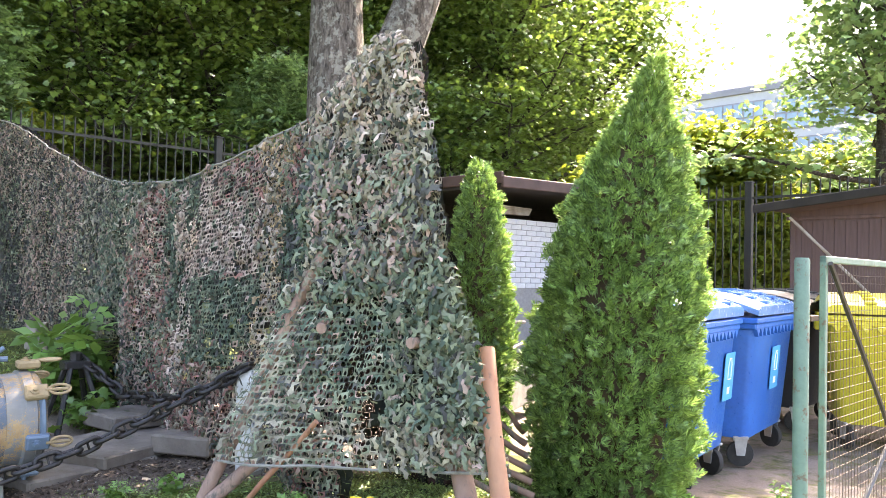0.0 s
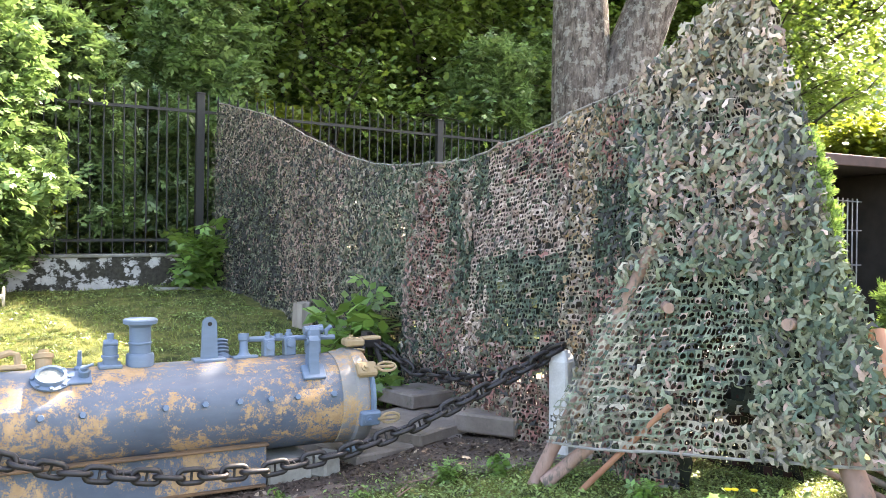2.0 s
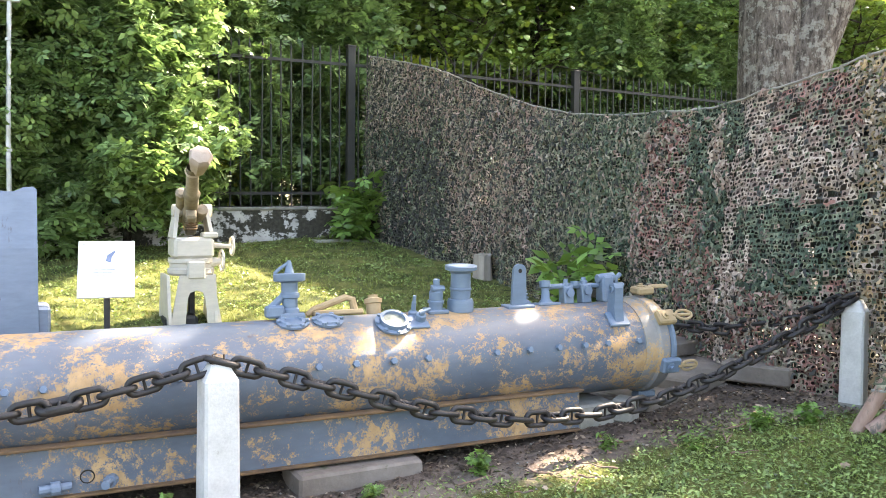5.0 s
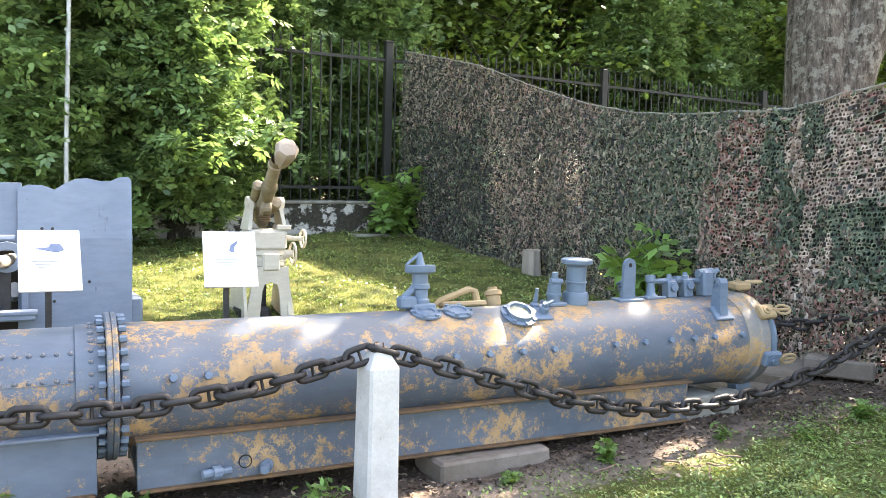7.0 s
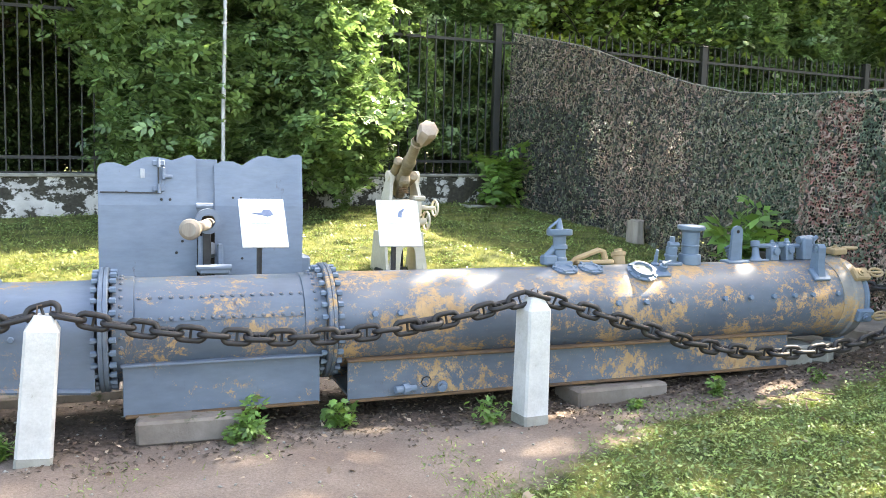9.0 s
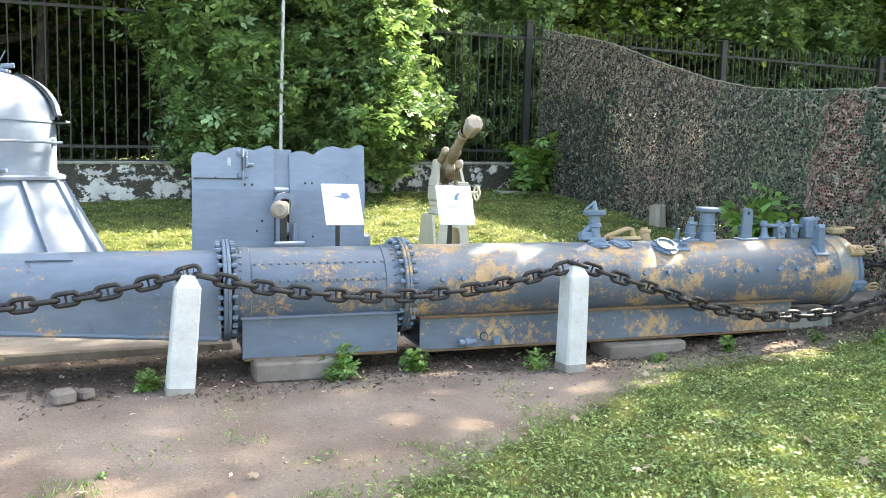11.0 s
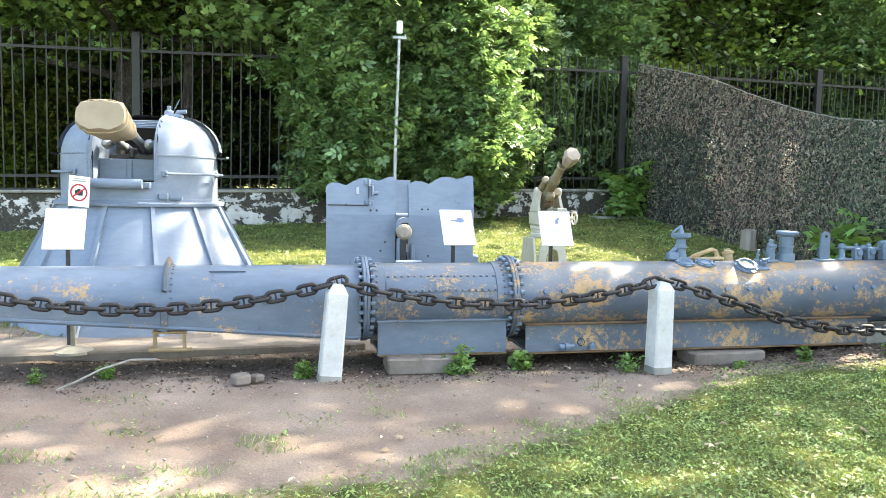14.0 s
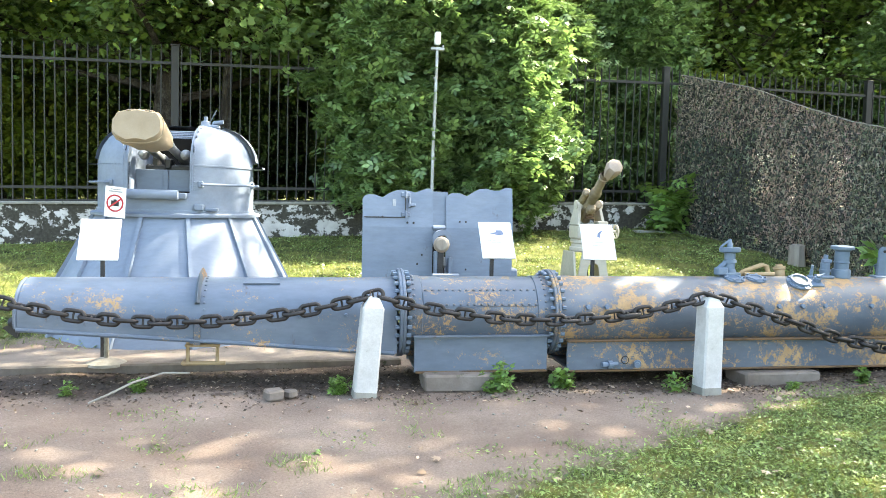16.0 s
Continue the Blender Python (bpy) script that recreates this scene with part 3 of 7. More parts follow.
def tent_dye(y, z):
    y += 0.25 * noise.noise((y * 2, z * 2, 1))
    z += 0.2 * noise.noise((y * 2, z * 2, 5))
    if z > 2.35:
        return KHAKI, KHAKI, TAN
    if z > 1.65:
        return (GREEN, GREEN, OLIVE) if y > 4.3 else ((KHAKI, PINK, OLIVE) if y > 3.5 else (OLIVE, KHAKI, SLATE))
    return (KHAKI, KHAKI, OLIVE) if y > 4.0 or z < 0.85 else (GREEN, OLIVE, OLIVE)


def dyed(me, cells, per, zone, seed):
    """Gives each cell or flap one colour out of its zone, a little lighter or darker."""
    r = random.Random(seed)
    out = np.ones((len(cells) * per, 4), np.float32)
    for k, (y, z) in enumerate(cells):
        c = r.choice(zone(y, z)) if r.random() < 0.74 else r.choice((PINK, GREEN, KHAKI, SLATE, OLIVE, SLATE))
        q = r.uniform(0.45, 1.25) * (1.3 if zone is tent_dye else 1.0)
        out[k * per:(k + 1) * per, :3] = [q * x for x in c]
    me.attributes.new("dye", "FLOAT_COLOR", "POINT").data.foreach_set("color", out.ravel())
    return me


def lattice(fn, nu, nv, lift, hole, keep, seed, cloth=None):
    """Cloth slit into open cells: a ring of eight quads round each hole."""
    r = random.Random(seed)
    v, f, cells = [], [], []
    for i in range(nu):
        for j in range(nv):
            if not keep(i / nu, j / nv, r):
                continue
            sh = 0.5 if j % 2 else 0.0
            o, q = [], []
            hs = min(0.93, hole * r.uniform(0.7, 1.25))
            sx, sy = r.uniform(-0.17, 0.17) * (1.1 - hole), r.uniform(-0.17, 0.17) * (1.1 - hole) * 2
            for k in range(8):
                w = math.pi * k / 4
                c, s = math.cos(w), math.sin(w)
                e = 0.5 / max(abs(c), abs(s)) * (1 if k % 2 else 0.96)
                o.append((c * e, s * e))
                q.append((c * 0.5 * hs + sx, s * 0.5 * hs * 0.9 + sy + 0.12 * c * c))
            n = len(v)
            for dx, dy in o + q:
                u = clamp((i + 0.5 + sh * 0.9 + dx) / nu)
                w = clamp((j + 0.5 + dy) / nv)
                p = fn(u, w, lift)
                jit = 0.02 * noise.noise((p[1] * 14, p[2] * 14, seed))
                jot = 0.022 * noise.noise((p[1] * 11, p[2] * 11, seed + 9))
                v.append((p[0] + jit * 1.4, p[1] + jot, p[2] + jit))
            cells.append((p[1], p[2]))
            for k in range(8):
                m = (k + 1) % 8
                f.append((n + k, n + m, n + 8 + m, n + 8 + k))
    return dyed(fast_mesh("net_cells", np.array(v), np.array(f), cloth or M_NET), cells, 16, tent_dye if fn is tent else panel_dye, seed)


def scraps(fn, count, size, lift, seed, dense=lambda u, v: 1.0):
    """Torn leaf-like flaps that hang from the cells."""
    r = np.random.default_rng(seed)
    us, vs = r.random(count), r.random(count)
    ok = [a for a in range(count) if r.random() < dense(us[a], vs[a])]
    pts = np.array([fn(us[a], vs[a], -lift * r.random()) for a in ok])
    fr = turned(len(ok), 0.0, r)
    flip = fr[:, :, [1, 2, 0]]
    toward = np.array((-1.0, -0.25, 0.15))
    nrm = flip[:, :, 2]
    mixn = nrm * 0.75 + toward
    mixn /= np.linalg.norm(mixn, axis=1)[:, None]
    down = np.array((0, 0, 1.0)) + r.normal(size=(len(ok), 3)) * 0.7
    t = np.cross(mixn, down)
    t /= np.linalg.norm(t, axis=1)[:, None] + 1e-9
    frames = np.stack([np.cross(mixn, t), t, mixn], axis=2)
    sz = r.uniform(0.6, 1.35, len(ok)) * size
    v, f = scatter(pts, frames, sz, *SCRAP)
    return dyed(fast_mesh("net_flaps", v, f, M_NET), pts[:, 1:3].tolist(), 7, tent_dye if fn is tent else panel_dye, seed)


def make_net():
    net = thing("camouflage_net", (0, 0, 0), "torn green, brown and tan camouflage net hung from fence to poles", "net")
    put("hanging_sheet", lattice(panel, 290, 62, 0.0, 0.7, lambda u, v, r: r.random() > 0.03, 3), net)
    # added dark layer that paints the shade seen through the net's holes
    put("shade_backing", lattice(panel, 150, 32, 0.09, 0.22, lambda u, v, r: r.random() > 0.02, 4, M_NET_SHADED), net)
    flaps = put("cloth_scrap", scraps(panel, 26000, 0.062, 0.05, 5, lambda u, v: 0.07 if 0.775 < u < 0.885 and v < 0.6 else 0.3 + 0.7 * (noise.noise((u * 14, v * 1.5, 3)) > -0.05)), net)
    hole = lambda u, v, r: not (0.52 < u < 0.66 and 0.84 < v < 0.93) and r.random() > 0.02
    put("tent_sheet", lattice(tent, 48, 60, 0.0, 0.8, hole, 6), net)
    # added dark layer for the shade inside the tent
    put("tent_shade_backing", lattice(tent, 26, 36, 0.17, 0.25, lambda u, v, r: (v < 0.6 or u > 0.45) and v < 0.97 and u < 0.84 and r.random() > 0.04, 7, M_NET_SHADED), net)
    more = put("cloth_scrap", scraps(tent, 8500, 0.078, 0.07, 8, lambda u, v: (0.35 if v < 0.3 else 0.8 if v < 0.62 or u > 0.62 else 0.05) * (0.5 + (noise.noise((u * 5, v * 6, 2)) > -0.05))), net)
    # added dark sheet that hides the bright ground behind the tent
    put("rear_shade_sheet", lattice(lambda u, v, d: (3.4 + 0.35 * v + 0.06 * noise.noise((u * 5, v * 5, 1)), 4.9 - 1.15 * u, 2.5 - 2.38 * v), 22, 42, 0.0, 0.25, lambda u, v, r: r.random() > 0.03, 12, M_NET_SHADED), net)
    tagged(flaps, kind="stuff")
    tagged(more, kind="stuff")
    edge = Shape()
    edge.tube([panel(i / 60, 0, -0.02) for i in range(61)], 0.009, 6)
    part("edge_rope", edge, M_CORD, net)
    hem = Shape()
    hem.tube([tent(i / 20, 1.0, -0.01) for i in range(21)], 0.009, 6)
    part("hem_cord", hem, M_CORD, net)


make_net()


def log_pole(name, pts, r0, r1, material, label):
    s = Shape()
    n = 14
    line, rad = [], []
    a, b = Vector(pts[0]), Vector(pts[1])
    for i in range(n + 1):
        k = i / n
        p = a.lerp(b, k)
        w = 0.012 * math.sin(k * 9 + r0 * 100)
        line.append(p + Vector((w, w * 0.6, 0)))
        rad.append((r0 + (r1 - r0) * k) * (1 + 0.05 * noise.noise((k * 8, r0 * 50, 0))))
    s.tube(line, rad, 12)
    return tagged(part(name, s, material, None), label, "pole", "poles under the net")


log_pole("leaning_pole", ((2.93, 2.58, 0.1), (3.15, 2.97, 1.2)), 0.05, 0.046, M_LOG, "orange-stained round pole leaning up inside the net")
log_pole("leaning_pole", ((2.39, 4.66, 0.1), (2.86, 4.04, 1.75)), 0.042, 0.034, M_LOG_PALE, "weathered reddish pole leaning under the net")
log_pole("leaning_pole", ((2.88, 2.72, 0.12), (3.3, 3.5, 1.2)), 0.06, 0.055, M_LOG_OLD, "grey-brown log with frayed wrapping under the net")
log_pole("fallen_log", ((2.42, 4.56, 0.18), (2.62, 4.38, 0.42)), 0.042, 0.04, M_LOG_PALE, "cut log lying slantwise below the net hem")
log_pole("stick", ((2.5, 4.34, 0.17), (2.68, 3.83, 0.74)), 0.018, 0.016, M_LOG, "thin peeled stick propped under the net")
log_pole("cross_pole", ((2.74, 3.90, 1.26), (3.2, 4.5, 1.3)), 0.03, 0.03, M_LOG_PALE, "short orange cross pole poking through the net")
log_pole("cross_pole", ((2.86, 3.25, 1.22), (3.4, 3.4, 1.22)), 0.03, 0.03, M_LOG_PALE, "short orange cross pole poking through the net")

# ---- thujas ----


def spray():
    """One flat fan of scale twigs."""
    v, f = [], []
    for ang, ln, y0 in ((0, 1.0, 0), (28, 0.75, 0.12), (-28, 0.75, 0.12), (50, 0.55, 0.05), (-50, 0.55, 0.05), (20, 0.5, 0.5), (-20, 0.5, 0.5)):
        w = radians(ang)
        for x, y, z in ((0, 0, 0), (0.075, ln * 0.5, 0.03), (0, ln, -0.05), (-0.075, ln * 0.5, 0.03)):
            v.append((x * math.cos(w) + y * math.sin(w), y0 - x * math.sin(w) + y * math.cos(w), z))
        n = len(v) - 4
        f += [(n, n + 1, n + 2), (n, n + 2, n + 3)]
    return v, f


SPRAY = spray()


def thuja(at, height, radius, profile, count, label, seed, lean=(0, 0)):
    r = np.random.default_rng(seed)
    tree = thing("thuja", at, label, "shrub", "thujas")
    trunk = Shape()
    trunk.tube([(0, 0, -0.1), (0.02, 0, height * 0.5), (0, 0, height * 0.9)], [0.06, 0.04, 0.01], 8)
    # added solid cone blocks the light and darkens gaps between the sprays
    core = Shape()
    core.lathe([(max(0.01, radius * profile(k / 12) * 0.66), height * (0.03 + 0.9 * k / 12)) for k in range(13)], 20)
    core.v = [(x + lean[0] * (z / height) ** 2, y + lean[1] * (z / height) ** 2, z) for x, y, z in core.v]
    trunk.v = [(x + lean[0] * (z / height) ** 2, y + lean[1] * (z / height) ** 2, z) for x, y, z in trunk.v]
    part("light_block_core", core, M_THUJA_CORE, tree)
    part("trunk", trunk, M_BARK_DARK, tree)
    zs = r.random(count * 2)
    wt = np.array([profile(z) for z in zs])
    zs = zs[r.random(count * 2) < wt / wt.max() * 0.97 + 0.03][:count]
    ang = r.random(len(zs)) * 2 * math.pi
    pts, frames = [], []
    for z, a in zip(zs, ang):
        clump = noise.noise((math.cos(a) * 3.0, math.sin(a) * 3.0, z * height * 3.2 + seed))
        fine = noise.noise((math.cos(a) * 8.0, math.sin(a) * 8.0, z * height * 8 + seed))
        rr = radius * profile(z) * (0.95 + 0.22 * clump + 0.26 * fine - 0.10 * r.random() ** 2)
        out = np.array((math.cos(a), math.sin(a), 0))
        p = out * rr + np.array((lean[0] * z * z, lean[1] * z * z, height * z))
        grow = out * 0.75 + np.array((0, 0, 0.6)) + r.normal(size=3) * 0.45
        grow /= np.linalg.norm(grow)
        side = np.cross(grow, np.cross(out, (0, 0, 1.0)) * 0.6 + out * 0.5 + r.normal(size=3) * 0.7)
        side /= np.linalg.norm(side)
        pts.append(p)
        frames.append(np.stack([side, grow, np.cross(side, grow)], axis=1))
    v, f = scatter(np.array(pts), np.array(frames), r.uniform(0.04, 0.088, len(pts)), *SPRAY)
    put("foliage", fast_mesh("foliage", v, f, M_THUJA), tree)


big_profile = knots([(0, 0.80), (0.08, 0.90), (0.25, 1.0), (0.45, 0.93), (0.62, 0.74), (0.75, 0.55), (0.84, 0.36), (0.88, 0.22), (0.93, 0.15), (1.0, 0.03)])
small_profile = knots([(0, 0.75), (0.2, 0.95), (0.45, 1.0), (0.7, 0.8), (0.88, 0.48), (1.0, 0.06)])
thuja((4.55, 3.13, 0.12), 2.98, 0.55, big_profile, 17000, "tall dense green conical thuja beside the waste bins", 3, (0.2, -0.18))
thuja((4.32, 4.17, 0.14), 2.3, 0.25, small_profile, 5200, "narrow green thuja behind the camouflage net", 5)

# ---- trees ----


def limb_points(a, d, length, bend, r, n=6):
    p, out = Vector(a), [Vector(a)]
    d = Vector(d).normalized()
    for i in range(n):
        d = (d + Vector((r.uniform(-bend, bend), r.uniform(-bend, bend), r.uniform(-bend * 0.6, bend)))).normalized()
        p = p + d * (length / n)
        out.append(p.copy())
    return out


def grow(at, height, r0, low, reach, limbs, per, leaf, template, bark, leaves, label, seed, lean=(0, 0), flat=0.5, name="tree", twin=None, group=""):
    """A tree: tapered trunk, curved limbs, leaf clumps along the outer part of each limb."""
    r = random.Random(seed)
    g = np.random.default_rng(seed)
    tree = thing(name, at, label, "tree" if name == "tree" else "shrub", group)
    wood = Shape()
    stems = [[(Vector((lean[0] * k * k, lean[1] * k * k, height * k - 0.2)) + Vector((0.08 * math.sin(k * 7 + seed), 0.08 * math.cos(k * 5 + seed), 0)) * min(1, height / 6)) for k in [i / 10 for i in range(11)]]]
    if twin:
        stems.append([Vector(twin[0]) + Vector(twin[1]) * (i / 10) for i in range(11)])
    for s, st in enumerate(stems):
        q = r0 * (1 if s == 0 else 0.78)
        wood.tube(st, [q * (1.25 if i == 0 else 1.0) * (1 - 0.085 * i) for i in range(11)], 14 if r0 > 0.12 else 8)
    part("trunk", wood, bark, tree, smooth=60)
    branches = Shape()
    centres = []
    for i in range(limbs):
        k = (i + r.random()) / limbs
        st = stems[i % len(stems)]
        h = low + (height - low) * k
        base = st[min(10, max(1, int(10 * clamp(h / height))))]
        base = Vector((base.x, base.y, h))
        w = i * 2.4 + r.uniform(-0.5, 0.5)
        ln = reach * (1.0 - 0.45 * k) * r.uniform(0.7, 1.15)
        line = limb_points(base, (math.cos(w), math.sin(w), 0.15 + 0.5 * k), ln, 0.22, r)
        q = r0 * 0.32 * (1 - 0.5 * k)
        branches.tube(line, [q * (1 - 0.14 * j) for j in range(7)], 6)
        for j in range(2, 7):
            for c in range(2):
                centres.append(line[j] + Vector((r.gauss(0, 0.09), r.gauss(0, 0.09), r.gauss(0, 0.06))) * reach)
        for j in (2, 3, 4, 5):
            twig = limb_points(line[j], (r.uniform(-1, 1), r.uniform(-1, 1), r.uniform(-0.3, 0.5)), ln * 0.35, 0.3, r, 4)
            branches.tube(twig, [q * 0.35 * (1 - 0.2 * x) for x in range(5)], 5)
            centres += [twig[2], twig[4]]
    part("bough", branches, bark, tree)
    centres = np.array([tuple(c) for c in centres])
    which = g.integers(0, len(centres), per * len(centres))
    spread = np.array((1, 1, flat)) * max(0.18, reach * 0.115)
    pts = centres[which] + g.normal(size=(len(which), 3)) * spread
    v, f = scatter(pts, turned(len(pts), 0.9, g), g.uniform(0.65, 1.3, len(pts)) * leaf, *template)
    put("crown", fast_mesh("crown", v, f, leaves), tree)
    return tree


MAPLE = "tall maple with dense dark green leaves behind the railings"
first = [grow((-6.4, 15.4, 0.8), 11.5, 0.30, 2.2, 4.2, 44, 42, 0.15, LOBED, M_BARK_DARK, M_MAPLE, MAPLE, 11, (0.5, -0.4), group="maples behind the railings"),
         grow((1.8, 20.0, 0.9), 12.0, 0.26, 2.4, 4.4, 44, 42, 0.15, LOBED, M_BARK_DARK, M_MAPLE, MAPLE, 12, (-0.4, 0.3), group="maples behind the railings"),
         grow((9.5, 18.6, 0.9), 12.5, 0.24, 2.6, 4.4, 44, 42, 0.15, LOBED, M_BARK_DARK, M_MAPLE, MAPLE, 13, (0.3, -0.5), group="maples behind the railings")]
for n, (x, y, turn, s) in enumerate([(-11.5, 16.5, 40, 1.0), (-2.4, 20.5, 130, 1.0), (5.6, 22.0, 200, 1.05), (12.5, 19.5, 80, 1.0), (-15.5, 20, 250, 1.1), (-7.5, 23, 300, 1.2),
                                     (0.5, 25.5, 20, 1.25), (7.5, 26, 100, 1.25), (14.5, 26.5, 170, 1.2), (-19, 27, 10, 1.2), (17.5, 15.8, 60, 0.95), (21, 20, 110, 1.0), (-13, 30, 90, 1.3), (4, 33, 220, 1.35), (13, 34, 150, 1.35), (-5, 34, 330, 1.35), (11, 24, 45, 1.1), (18, 29, 100, 1.3), (25, 18.5, 210, 1.2), (29, 23, 15, 1.4), (22, 35, 60, 1.4), (6.9, 18.4, 250, 0.9), (14.6, 17.6, 120, 0.95), (16.8, 21.8, 20, 1.1), (12.2, 22.0, 290, 1.1)]):
    c = copy_thing(first[n % 3], Matrix.Translation((x, y, 0.9)) @ Matrix.Rotation(radians(turn), 4, "Z"))
    c.scale = (s, s, s)

# the old twin-stemmed tree behind the net
grow((6.1, 8.47, 0.3), 13.0, 0.49, 6.6, 6.0, 32, 13, 0.2, LOBED, M_BARK, M_MAPLE, "old maple with two thick stems of scaly grey bark", 21, (0.25, 0.4), twin=((0.05, -0.05, 2.2), (2.3, -2.1, 8.8)))

# a maple whose low boughs hang over the railings beside the turret
# the lighter box elder leaf colour stands in for skylight on maple leaves
grow((-5.4, 14.75, 0.8), 7.5, 0.13, 2.9, 2.9, 34, 26, 0.16, LOBED, M_BARK_DARK, M_ELDER, "maple with boughs coloured pale as if skylit, hanging over the railings", 24, (0.2, -0.5))

# leafy shrubs before and through the railings
ELDER = "bushy box elder with light green pinnate leaves against the railings"
bush = [grow((-2.55, 13.35, 0.75), 4.6, 0.06, 0.5, 1.45, 46, 38, 0.165, SPRIG, M_BARK_DARK, M_ELDER, ELDER, 31, (0.2, -0.2), 0.8, "box_elder", group="box elders at the railings"),
        grow((-0.7, 13.45, 0.8), 4.3, 0.06, 0.5, 1.4, 46, 38, 0.165, SPRIG, M_BARK_DARK, M_ELDER, ELDER, 32, (-0.2, -0.2), 0.8, "box_elder", group="box elders at the railings")]
for n, (x, y, z, turn, s) in enumerate([(-1.6, 14.9, 0.9, 160, 1.15), (0.9, 15.0, 0.9, 30, 0.9), (3.4, 15.6, 0.9, 220, 1.0), (-8.0, 19.6, 0.8, 150, 1.2), (-4.6, 20.4, 0.8, 250, 1.25), (-10.8, 21.0, 0.8, 40, 1.2), (11.4, 15.8, 0.9, 20, 1.1), (13.2, 16.4, 0.9, 200, 1.2), (9.6, 15.6, 0.9, 310, 1.0), (15.4, 16.6, 0.9, 80, 1.2)]):
    c = copy_thing(bush[n % 2], Matrix.Translation((x, y, z)) @ Matrix.Rotation(radians(turn), 4, "Z"))
    c.scale = (s, s, s)

# bright bushes and trees beyond the bins
LIGHT = "sunlit yellow-green bush beyond the railings"
lit = grow((17.5, 9.0, 0.4), 3.9, 0.09, 0.5, 2.3, 40, 34, 0.17, LOBED, M_BARK_DARK, M_SUNLIT_LEAF, LIGHT, 41, flat=0.8, name="bush", group="sunlit bushes")
for x, y, z, turn, s in [(19.5, 11.5, 0.5, 50, 0.95), (22, 8.0, 0.5, 120, 0.95), (17.0, 11.6, 0.5, 200, 0.85), (27, 12.0, 0.4, 20, 1.1), (31, 17.0, 0.4, 80, 1.2), (26, 6.0, 0.4, 260, 1.1)]:
    c = copy_thing(lit, Matrix.Translation((x, y, z)) @ Matrix.Rotation(radians(turn), 4, "Z"))
    c.scale = (s, s, s)
# added copies behind the railings, standing in for sunlit leaves and ground there
for x, y, z, turn, s in [(0.4, 15.6, 0.8, 15, 0.7), (-8.8, 18.5, 0.8, 140, 0.8), (4.4, 16.2, 0.8, 75, 0.75), (-1.2, 17.2, 0.8, 300, 0.9), (-12.5, 25, 0.7, 20, 1.3), (-8.2, 27, 0.7, 200, 1.2), (-4.6, 25.5, 0.7, 90, 1.3), (-16.5, 26, 0.7, 310, 1.3), (-20.5, 23, 0.7, 120, 1.3), (-1.5, 29, 0.7, 170, 1.4), (3.2, 28, 0.7, 40, 1.3)]:
    c = copy_thing(lit, Matrix.Translation((x, y, z)) @ Matrix.Rotation(radians(turn), 4, "Z"))
    c.scale = (s, s, s)
grow((17.6, 5.6, 0.3), 10.5, 0.22, 3.0, 3.4, 26, 26, 0.17, LOBED, M_BARK_DARK, M_ELDER, "thin-crowned tree with dark trunk beyond the brown shed", 43, (0.3, 0.5))

# ---- torpedo tube ----
AX_Y, AX_Z = 5.90, 0.53
SKEW = Matrix.Translation((0.445, 5.89, 0.025)) @ Matrix.Rotation(radians(-3.8), 4, "Z") @ Matrix.Rotation(radians(-0.5), 4, "Y") @ Matrix.Translation((-0.4, -5.90, 0))          # the tube's slight angle to the wall
ALONG = Matrix.Rotation(radians(90), 4, "Y")          # turns a lathe's height into +x


def hex_bolt(r, h):
    s = Shape()
    s.lathe([(r, 0), (r, h * 0.75), (r * 0.85, h), (0.0, h)], 6)
    return s


def on_tube(x, turn, lift=0.0, r=0.30):
    """A pose on the tube's skin at x, turn degrees from the top towards the path; its z points outwards."""
    w = radians(turn)
    return Matrix.Translation((x, -math.sin(w) * (r + lift), math.cos(w) * (r + lift))) @ Matrix.Rotation(w, 4, "X")


